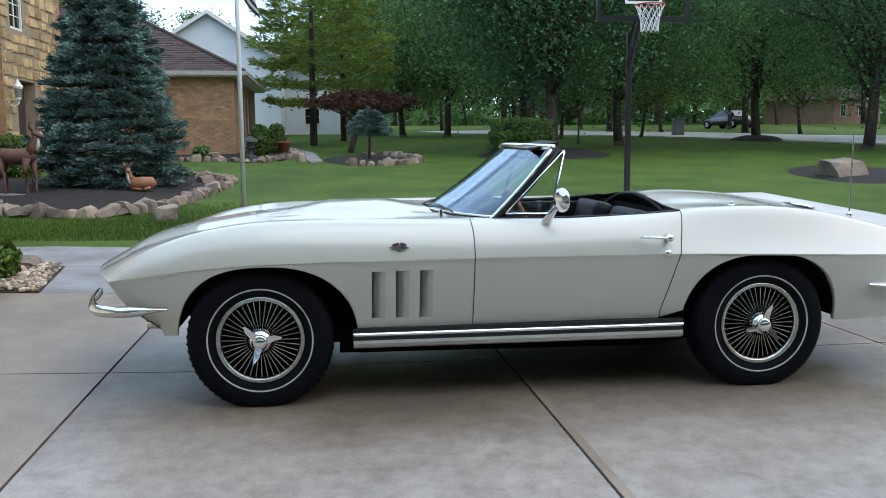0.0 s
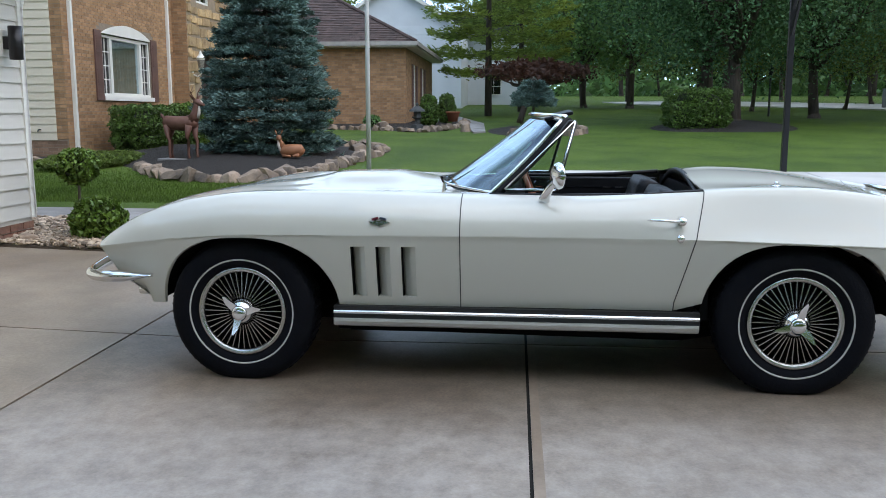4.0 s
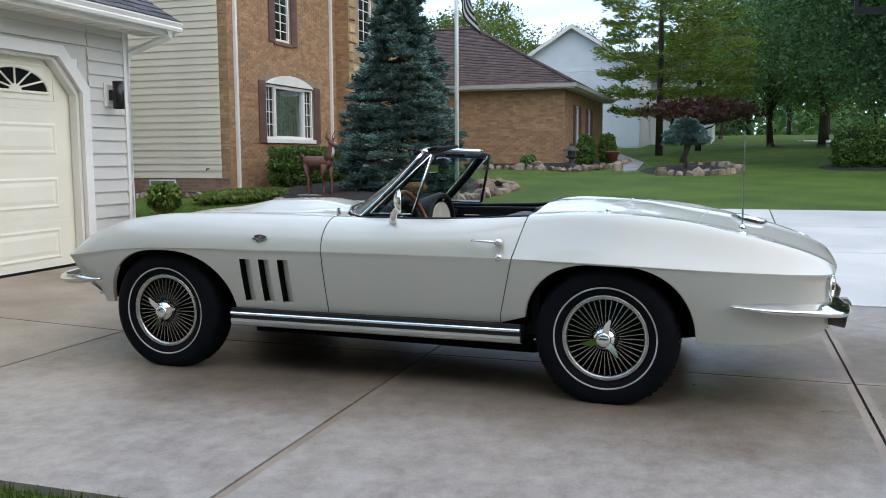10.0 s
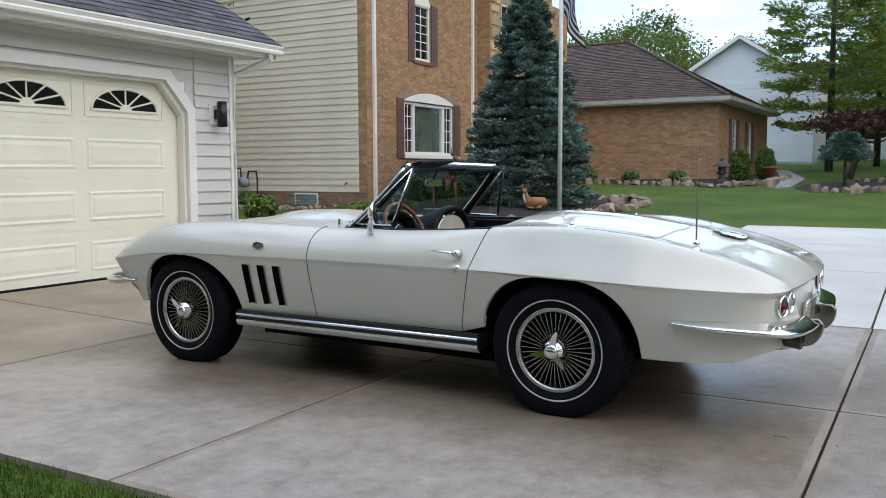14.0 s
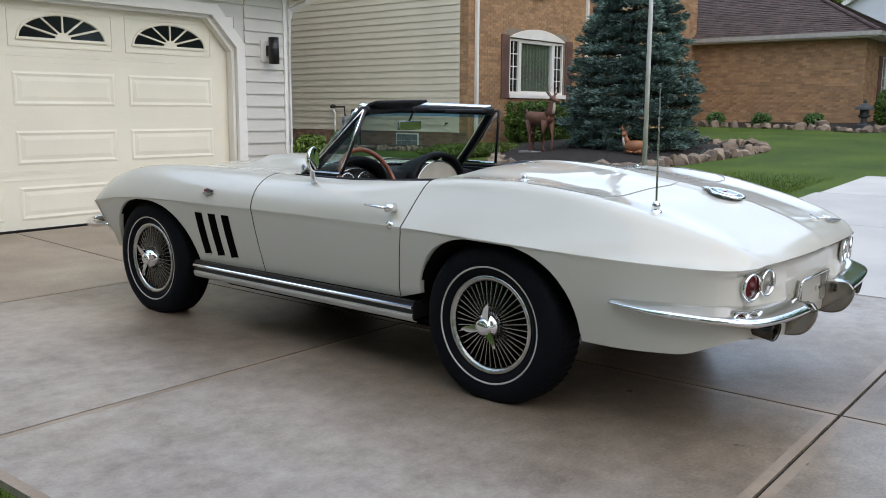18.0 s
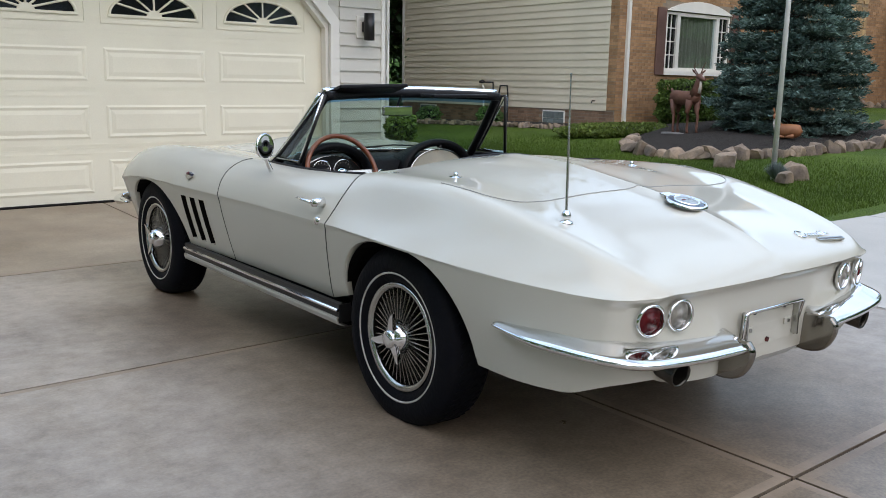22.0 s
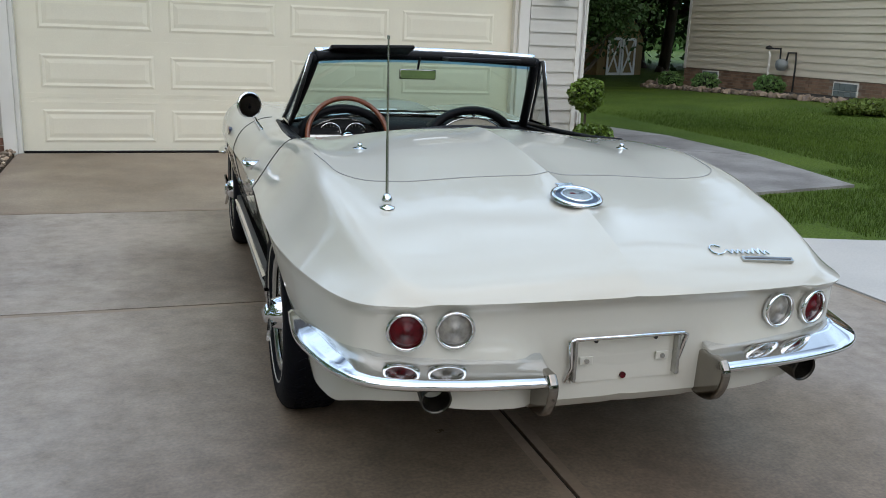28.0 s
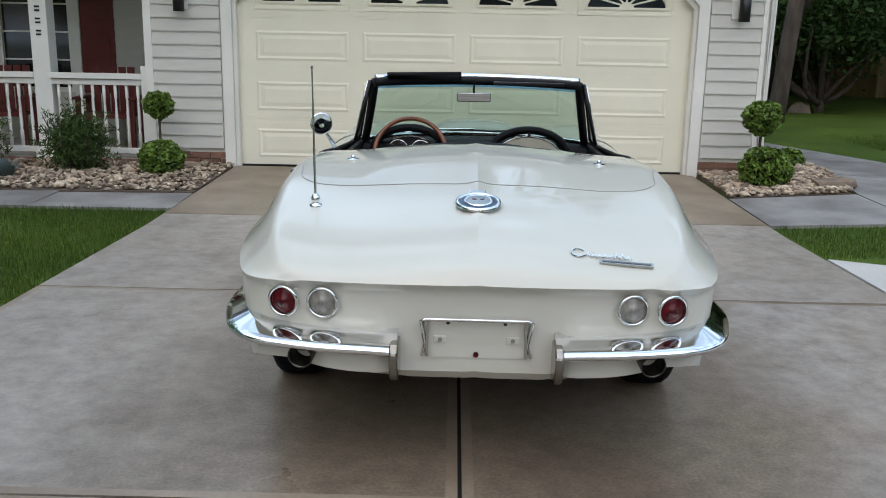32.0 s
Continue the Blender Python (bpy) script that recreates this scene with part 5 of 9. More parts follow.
    for a in (0, 180, 270):
        m = Matrix.Rotation(radians(a), 4, "Z")
        bm = boxes((0.03, -0.016, -0.012, 0.19, 0.016, -0.006), bevel=0.002)
        bmesh.ops.transform(bm, matrix=m, verts=bm.verts[:])
        part("spoke", bm, STEEL, sw)
    part("hub", lathe(bmesh.new(), [(0.0, 0.012), (0.02, 0.010), (0.035, 0.0), (0.035, -0.06)], 24, "z"), CHROME, sw, "", True)
    part("column", cyl(bmesh.new(), (0, 0, -0.02), (0, -0.0, -0.22), 0.025, seg=14), BLACK, sw)
    part("console", boxes((-0.10, -0.75, 0.33, 0.10, 0.05, 0.60), bevel=0.02), VINYL, car)
    part("rear_pad", tube(bmesh.new(), [(x, -0.835 - 0.02 * abs(x), 0.945 - 0.16 * (abs(x) / 0.7) ** 2 + 0.0) for x in [-0.70 + 0.1 * i for i in range(15)]], 0.016, 8), VINYL, car, "", True)


cabin()



# ---- houses ----
def board_mesh(name, length, h, t=0.020):
    """A lapped board along x: thick at its lower edge."""
    vs = [(0, 0, 0), (length, 0, 0), (0, -t, 0), (length, -t, 0), (0, -0.004, h), (length, -0.004, h), (0, 0, h), (length, 0, h)]
    fs = [(2, 3, 5, 4), (0, 1, 3, 2), (4, 5, 7, 6), (0, 2, 4, 6), (1, 7, 5, 3)]
    me = bpy.data.meshes.new(name)
    me.from_pydata(vs, [], fs)
    me.update()
    return me


def boards(parent, m, length, z0, z1, step, material, name="board"):
    """Lapped siding: one board a row, from z0 up to z1."""
    me = board_mesh(name, length, step + 0.012, 0.024)
    me.materials.append(material)
    z = z0
    while z < z1 - 0.02:
        ob = new(name, me)
        ob.parent = parent
        ob.matrix_basis = m @ Matrix.Translation((0, 0, z))
        z += step


def brick_face(name, parent, m, width, z0, z1, material, skip=(), bl=0.205, bh=0.062, g=0.010, proud=0.008, single=False, near=None):
    """Running-bond bricks on a wall along x facing -y; skip: openings (x0, z0, x1, z1)."""
    vs, fs, obs = [], [], 0
    me = None
    row = 0
    z = z0
    while z + bh <= z1 + 1e-6:
        x = -(bl + g) / 2 if row % 2 else 0.0
        while x < width:
            a, b = max(0.0, x), min(width, x + bl)
            if b - a > 0.02 and not any(a < s[2] and b > s[0] and z < s[3] and z + bh > s[1] for s in skip):
                if single:
                    bm = boxes((a, -proud, z, b, 0.02, z + bh))
                    ob = part("brick", bm, material, parent)
                    ob.matrix_basis = m
                elif near and near[0] < z < near[1] and obs < 300 and b - a > bl - 0.001:
                    if me is None:
                        me = bpy.data.meshes.new("brick")
                        me.from_pydata([(0, -proud, 0), (bl, -proud, 0), (bl, -proud, bh), (0, -proud, bh), (0, 0.004, 0), (bl, 0.004, 0), (bl, 0.004, bh), (0, 0.004, bh)], [],
                                       [(0, 1, 2, 3), (0, 4, 5, 1), (3, 2, 6, 7), (0, 3, 7, 4), (1, 5, 6, 2)])
                        me.materials.append(near[2])
                    ob = new("brick", me)
                    ob.parent = parent
                    ob.matrix_basis = m @ Matrix.Translation((a, random.uniform(-0.002, 0.002), z))
                    obs += 1
                else:
                    n = len(vs)
                    p = proud * (0.7 + 0.6 * random.random())
                    vs += [(a, -p, z), (b, -p, z), (b, -p, z + bh), (a, -p, z + bh), (a, 0.004, z), (b, 0.004, z), (b, 0.004, z + bh), (a, 0.004, z + bh)]
                    fs += [(n, n + 1, n + 2, n + 3), (n, n + 4, n + 5, n + 1), (n + 3, n + 2, n + 6, n + 7), (n, n + 3, n + 7, n + 4), (n + 1, n + 5, n + 6, n + 2)]
            x += bl + g
        z += bh + g
        row += 1
    if not single:
        ob = raw(name, vs, fs, material, parent)
        ob.matrix_basis = m
        tagged(ob, "", "", "", "stuff")


def wall_holes(x0, x1, z0, z1, y0, y1, holes):
    """A wall slab along x with openings (x0, z0, x1, z1) cut through."""
    bm = bmesh.new()
    xs = sorted({x0, x1, *[h[0] for h in holes], *[h[2] for h in holes]})
    zs = sorted({z0, z1, *[h[1] for h in holes], *[h[3] for h in holes]})
    for a, b in zip(xs, xs[1:]):
        for c, d in zip(zs, zs[1:]):
            if not any(a >= h[0] - 1e-6 and b <= h[2] + 1e-6 and c >= h[1] - 1e-6 and d <= h[3] + 1e-6 for h in holes):
                box(bm, a, y0, c, b, y1, d)
    bmesh.ops.remove_doubles(bm, verts=bm.verts[:], dist=1e-4)
    return bm


def shingles(name, parent, m, width, length, material, step=0.14, tab=0.30, thick=0.012, shrink=(0.0, 0.0)):
    """Rows of overlapping tabs on a roof plane: x across, y up the slope. shrink: how much each side closes in by metre of slope."""
    vs, fs = [], []
    r = 0
    y = 0.0
    while y < length:
        x0, x1 = shrink[0] * y, width - shrink[1] * y
        x = x0 - random.random() * tab
        while x < x1:
            a, b = max(x0, x), min(x1, x + tab - 0.006)
            if b - a > 0.02:
                n = len(vs)
                d = random.uniform(-0.012, 0.012)
                t = thick * random.uniform(0.8, 1.3)
                vs += [(a, y + d, t), (b, y + d, t), (b, y + step * 1.2, 0.002), (a, y + step * 1.2, 0.002), (a, y + d, 0), (b, y + d, 0)]
                fs += [(n, n + 1, n + 2, n + 3), (n, n + 4, n + 5, n + 1)]
            x += tab
        y += step
        r += 1
    ob = raw(name, vs, fs, material, parent)
    ob.matrix_basis = m
    tagged(ob, "", "", "", "stuff")


def gutter(parent, a, b, name="gutter", s=0.10):
    """A moulded white gutter along x at the eave, front towards -y."""
    (x0, y, z), (x1, _, _) = a, b
    prof = ((0, 0), (-0.02, -0.005), (-0.085, 0.0), (-0.095, 0.03), (-0.075, 0.05), (-0.10, 0.085), (-0.10, 0.10), (0, 0.10))
    bm = bmesh.new()
    r = [[bm.verts.new((x, y + p[0], z + p[1])) for p in prof] for x in (x0, x1)]
    n = len(prof)
    for i in range(n):
        bm.faces.new((r[0][i], r[0][(i + 1) % n], r[1][(i + 1) % n], r[1][i]))
    bm.faces.new(r[0])
    bm.faces.new(r[1][::-1])
    bmesh.ops.recalc_face_normals(bm, faces=bm.faces[:])
    return part(name, bm, TRIM, parent)


def sash(parent, x0, z0, x1, z1, y, cols=2, rows=3, curtain=True, name="window", frame_w=0.06):
    """A white framed window in a wall facing -y, with bars, glass and what hangs behind."""
    w = new(name)
    w.parent = parent
    f = frame_w
    part("frame", boxes((x0, y - 0.04, z0, x0 + f, y + 0.06, z1), (x1 - f, y - 0.04, z0, x1, y + 0.06, z1), (x0 + f, y - 0.04, z1 - f, x1 - f, y + 0.06, z1), (x0 + f, y - 0.04, z0, x1 - f, y + 0.06, z0 + f)), TRIM, w)
    bs = []
    for i in range(1, cols):
        x = x0 + f + (x1 - x0 - 2 * f) * i / cols
        bs.append((x - 0.01, y - 0.01, z0 + f, x + 0.01, y + 0.012, z1 - f))
    for i in range(1, rows):
        z = z0 + f + (z1 - z0 - 2 * f) * i / rows
        bs.append((x0 + f, y - 0.009, z - 0.01, x1 - f, y + 0.011, z + 0.01))
    if bs:
        part("glazing_bar", boxes(*bs), TRIM, w)
    part("pane", boxes((x0 + f, y + 0.014, z0 + f, x1 - f, y + 0.020, z1 - f)), DARK_GLASS if not curtain else CLEAR, w)
    if curtain:
        vs, fs = [], []
        n = 48
        for i in range(n + 1):
            x = x0 + f + (x1 - x0 - 2 * f) * i / n
            yy = y + 0.07 + 0.018 * math.sin(i * 1.3)
            vs += [(x, yy, z0 + f), (x, yy, z1 - f)]
        fs = [(2 * i, 2 * i + 2, 2 * i + 3, 2 * i + 1) for i in range(n)]
        raw("curtain", vs, fs, CURTAIN, w)
    return w


def shutter(parent, x0, z0, x1, z1, y, material):
    s = part("shutter", boxes((x0, y - 0.035, z0, x1, y, z1)), material, parent)
    bs = []
    n = int((z1 - z0 - 0.2) / 0.055)
    for i in range(n):
        z = z0 + 0.1 + i * (z1 - z0 - 0.2) / n
        if abs(z - (z0 + z1) / 2) > 0.06:
            bs.append((x0 + 0.05, y - 0.046, z, x1 - 0.05, y - 0.034, z + 0.03))
    part("slats", boxes(*bs), material, s)["kind"] = "stuff"
    return s


def downspout(parent, x, y, z0, z1, kick=0.25):
    bm = boxes((x - 0.04, y - 0.07, z0 + 0.15, x + 0.04, y, z1))
    part("downspout", bm, TRIM, parent)
    bm = boxes((x - 0.04, -kick, -0.03, x + 0.04, 0, 0.04))
    bmesh.ops.translate(bm, vec=(0, y, z0 + 0.12), verts=bm.verts[:])
    part("spout_elbow", bm, TRIM, parent)


def prism(bm, outline, y0, y1):
    """An outline in x and z, from y0 to y1."""
    a = [bm.verts.new((x, y0, z)) for x, z in outline]
    b = [bm.verts.new((x, y1, z)) for x, z in outline]
    bm.faces.new(a)
    bm.faces.new(b[::-1])
    n = len(outline)
    for i in range(n):
        bm.faces.new((a[i], b[i], b[(i + 1) % n], a[(i + 1) % n]))
    bmesh.ops.recalc_face_normals(bm, faces=bm.faces[:])
    return bm


def garage():
    h = thing("garage_house", "pale grey lap-sided house front with a wide cream garage door", "house", HOUSE, "", "structure")
    zf = 0.09
    yw = 4.58
    L, R, T = -2.50, 2.40, 2.19
    part("wall", wall_holes(-3.42, 3.12, 0.02, 2.62, yw, yw + 0.16, [(L, 0.02, R, T)]), SIDING, h, "pale grey siding wall")
    part("side_wall", boxes((2.96, yw + 0.16, 0.0, 3.12, 12.5, 2.62)), SIDING, h)
    part("inner_wall", boxes((-3.42, yw + 0.16, 0.0, -3.28, 6.4, 2.62)), SIDING, h)
    part("back_wall", boxes((-3.4, 12.3, 0, 3.1, 12.5, 2.6), (-3.28, 6.6, 0, -3.2, 12.3, 2.6)), SIDING, h)
    bm = bmesh.new()
    prism(bm, [(4.58, 2.62), (12.5, 2.62), (8.5, 5.2)], 2.96, 3.12)
    for v in bm.verts:
        v.co = Vector((v.co.y, v.co.x, v.co.z))
    bmesh.ops.recalc_face_normals(bm, faces=bm.faces[:])
    part("gable_wall", bm, SIDING, h)
    step = 0.137
    boards(h, Matrix.Translation((2.53, yw - 0.002, 0.28)), 0.546, 0, 2.25, step, SIDING)
    boards(h, Matrix.Translation((-3.37, yw - 0.002, 0.28)), 0.74, 0, 2.25, step, SIDING)
    boards(h, Matrix.Translation((-2.62, yw - 0.002, 2.335)), 5.14, 0, 0.25, step, SIDING)
    boards(h, Matrix.Translation((3.122, yw + 0.02, 0.28)) @ Matrix.Rotation(radians(90), 4, "Z"), 7.9, 0, 2.3, step, SIDING)
    # brick base
    brick_face("brick_base", h, Matrix.Translation((2.52, yw - 0.012, 0.0)), 0.60, 0.03, 0.28, BRICK_RED, single=True)
    brick_face("brick_base", h, Matrix.Translation((-3.42, yw - 0.012, 0.0)), 0.80, 0.03, 0.28, BRICK_RED, single=True)
    part("corner_trim", boxes((3.075, yw - 0.034, 0.27, 3.150, yw - 0.001, 2.62)), TRIM, h)
    part("corner_trim", boxes((3.122, yw - 0.034, 0.27, 3.157, yw + 0.06, 2.62)), TRIM, h)
    part("corner_trim", boxes((-3.44, yw - 0.026, 0.1, -3.36, yw - 0.001, 2.62)), TRIM, h)
    # casing with clipped corners
    c = 0.33
    w = 0.11
    outer = [(L - w, zf - 0.02), (L - w, T - c + 0.05), (L - w + c + 0.02, T + w), (R + w - c - 0.02, T + w), (R + w, T - c + 0.05), (R + w, zf - 0.02)]
    inner = [(L, zf - 0.02), (L, T - c), (L + c - 0.02, T), (R - c + 0.02, T), (R, T - c), (R, zf - 0.02)]
    for k in range(5):
        bm = bmesh.new()
        prism(bm, [outer[k], outer[k + 1], inner[k + 1], inner[k]], yw - 0.045, yw - 0.004)
        part("door_casing", bm, TRIM, h)
        bm = bmesh.new()
        q = [inner[k], inner[k + 1]]
        d = 0.035
        nx = [(inner[k][0] + (d if inner[k][0] < 0 else -d), inner[k][1] - (d if 0 < k else 0)), (inner[k + 1][0] + (d if inner[k + 1][0] < 0 else -d), inner[k + 1][1] - (d if k + 1 < 5 else 0))]
        prism(bm, [q[0], q[1], nx[1], nx[0]], yw + 0.01, yw + 0.10)
        part("door_stop", bm, TRIM, h)
    # the corner pieces that clip the opening
    for s in (L, R):
        k = 1 if s < 0 else -1
        bm = bmesh.new()
        prism(bm, [(s, T - c), (s + k * (c - 0.02), T), (s, T)], yw + 0.005, yw + 0.12)
        part("corner_piece", bm, TRIM, h)
    # sectional door
    door = thing("garage_door", "cream raised-panel garage door with sunburst windows, closed", "garage door", HOUSE, "", "structure")
    yd = 4.69
    zs = (zf, 0.60, 1.135, 1.67, T + 0.02)
    cx = (-1.78, -0.632, 0.517, 1.665)
    for k in range(4):
        a, b = zs[k] + 0.0015, zs[k + 1] - 0.0015
        bm = boxes((L + 0.01, yd, a, R - 0.01, yd + 0.04, b))
        sec = part("section", bm, DOOR_PAINT, door)
        if k:
            part("joint_rib", boxes((L + 0.03, yd - 0.003, zs[k] - 0.052, R - 0.03, yd, zs[k] - 0.040), (L + 0.03, yd - 0.003, zs[k] + 0.030, R - 0.03, yd, zs[k] + 0.042), (L + 0.01, yd + 0.004, zs[k] - 0.0014, R - 0.01, yd + 0.03, zs[k] + 0.0014)), DOOR_PAINT, sec)
        for x in cx:
            if k < 3:
                z0, z1 = a + 0.09, a + 0.40
                bm = bmesh.new()
                for d0, d1, yy0, yy1 in ((0.0, 0.020, 0.0, -0.006), (0.020, 0.045, -0.006, 0.0), (0.045, 0.085, 0.0, -0.005)):
                    o = [(x - 0.5 + d0, yd + yy0, z0 + d0), (x + 0.5 - d0, yd + yy0, z0 + d0), (x + 0.5 - d0, yd + yy0, z1 - d0), (x - 0.5 + d0, yd + yy0, z1 - d0)]
                    i2 = [(x - 0.5 + d1, yd + yy1, z0 + d1), (x + 0.5 - d1, yd + yy1, z0 + d1), (x + 0.5 - d1, yd + yy1, z1 - d1), (x - 0.5 + d1, yd + yy1, z1 - d1)]
                    ov, iv = [bm.verts.new((p[0], p[1] - 0.0015, p[2])) for p in o], [bm.verts.new((p[0], p[1] - 0.0015, p[2])) for p in i2]
                    for q in range(4):
                        bm.faces.new((ov[q], ov[(q + 1) % 4], iv[(q + 1) % 4], iv[q]))
                bm.faces.new(iv)
                bmesh.ops.recalc_face_normals(bm, faces=bm.faces[:])
                part("panel", bm, DOOR_PAINT, sec)
            else:
                win = new("sunburst_window")
                win.parent = sec
                n = 24
                arc = [(x + 0.425 * math.cos(math.pi * i / n), 1.835 + 0.225 * math.sin(math.pi * i / n)) for i in range(n + 1)]
                bm = bmesh.new()
                prism(bm, arc, yd - 0.004, yd + 0.005)
                part("pane", bm, DARK_GLASS, win)
                bm = bmesh.new()
                tube(bm, [(p[0], yd - 0.006, p[1]) for p in arc], 0.014, 6, up=(0, 1, 0))
                box(bm, x - 0.44, yd - 0.016, 1.818, x + 0.44, yd, 1.842)
                for i in range(1, 6):
                    t = math.pi * i / 6
                    tube(bm, [(x + 0.06 * math.cos(t), yd - 0.008, 1.84 + 0.05 * math.sin(t)), (x + 0.42 * math.cos(t), yd - 0.008, 1.835 + 0.222 * math.sin(t))], 0.010, 6, up=(0, 1, 0))
                prism(bm, [(x + 0.075 * math.cos(math.pi * i / 12), 1.838 + 0.06 * math.sin(math.pi * i / 12)) for i in range(13)], yd - 0.014, yd)
                part("sunburst", bm, DOOR_PAINT, win)
                part("window_border", boxes((x - 0.51, yd - 0.008, 1.755, x - 0.49, yd, 2.10), (x + 0.49, yd - 0.008, 1.755, x + 0.51, yd, 2.10), (x - 0.49, yd - 0.008, 1.755, x + 0.49, yd, 1.772), (x - 0.49, yd - 0.008, 2.083, x + 0.49, yd, 2.10)), DOOR_PAINT, win)
    part("bottom_seal", boxes((L + 0.01, yd - 0.01, zf - 0.004, R - 0.01, yd + 0.03, zf + 0.012)), BLACK, door)
    # black sheet painted in for the unlit inside of the garage
    part("garage_dark", boxes((L, yd + 0.1, 0.0, R, yd + 0.12, 2.3)), BLACK, door)
    # eave, roof
    part("soffit", boxes((-3.5, 4.20, 2.545, 3.46, 4.58, 2.565)), TRIM, h)
    part("soffit_rib", boxes(*[(-3.5 + 0.16 * i, 4.21, 2.540, -3.49 + 0.16 * i, 4.57, 2.546) for i in range(44)]), TRIM, h)["kind"] = "stuff"
    part("fascia", boxes((-5.9, 4.19, 2.53, 3.50, 4.21, 2.70)), TRIM, h)
    gutter(h, (-5.9, 4.19, 2.58), (3.54, 4.19, 2.58))
    sl = math.atan(0.61)
    part("roof_deck", prism_y([(4.16, 2.70), (8.5, 5.35), (12.9, 2.70), (12.9, 2.64), (8.5, 5.28), (4.16, 2.63)], -6.0, 3.47), GREY_SHINGLE, h)
    part("rake_board", prism_y([(4.16, 2.69), (8.5, 5.34), (12.9, 2.69), (12.9, 2.52), (8.5, 5.16), (4.16, 2.52)], 3.47, 3.50), TRIM, h)
    shingles("shingle_rows", h, Matrix.Translation((-6.0, 4.11, 2.685)) @ Matrix.Rotation(sl, 4, "X"), 9.52, 5.1, GREY_SHINGLE_I)
    # downspout from the gutter's end, in two bends
    bm = bmesh.new()
    tube(bm, [(3.36, 4.15, 2.58), (3.36, 4.15, 2.52), (3.26, 4.36, 2.42), (3.20, 4.56, 2.34), (3.19, 4.60, 2.20), (3.19, 4.60, 0.30)], 0.04, 4)
    part("downspout", bm, TRIM, h)
    # wall lamps
    lamp = None
    for x in (2.84, -3.02):
        w = thing("wall_lamp", "black cylinder wall lamp on a pale mounting block", "lamp", HOUSE @ Matrix.Translation((x, yw - 0.02, 1.855)), "garage wall lamps")
        part("block", boxes((-0.10, -0.015, -0.12, 0.06, 0.02, 0.12), bevel=0.006), TRIM, w)
        part("bracket", boxes((-0.03, -0.07, -0.055, 0.03, -0.014, 0.055)), BLACK_METAL, w)
        bm = bmesh.new()
        lathe(bm, [(0.0, 0.145), (0.058, 0.145), (0.058, -0.145), (0.050, -0.145), (0.050, -0.10), (0.0, -0.10)], 28, "z", (0.0, -0.115, 0.0))
        part("cylinder", bm, BLACK_METAL, w, "", True)


BRICK_RED = mat("red_brick", (0.24, 0.12, 0.08), 0.85, color2=(0.17, 0.085, 0.06), scale=9, bump=0.3, bscale=60, fine=0.15, fscale=40, rand=0.25)
BRICK_I = mat("tan_brick_courses", (0.43, 0.25, 0.135), 0.85, color2=(0.33, 0.185, 0.095), scale=3, bump=0.3, bscale=60, fine=0.10, fscale=30, island=0.22)
BRICK_BI = mat("brown_brick_courses", (0.29, 0.18, 0.12), 0.85, color2=(0.22, 0.135, 0.09), scale=3, bump=0.3, bscale=60, fine=0.10, fscale=30, island=0.25)
GREY_SHINGLE_I = mat("grey_shingle_rows", (0.085, 0.083, 0.09), 0.9, color2=(0.055, 0.055, 0.06), scale=3, bump=0.5, fine=0.25, fscale=40, island=0.35)
garage()


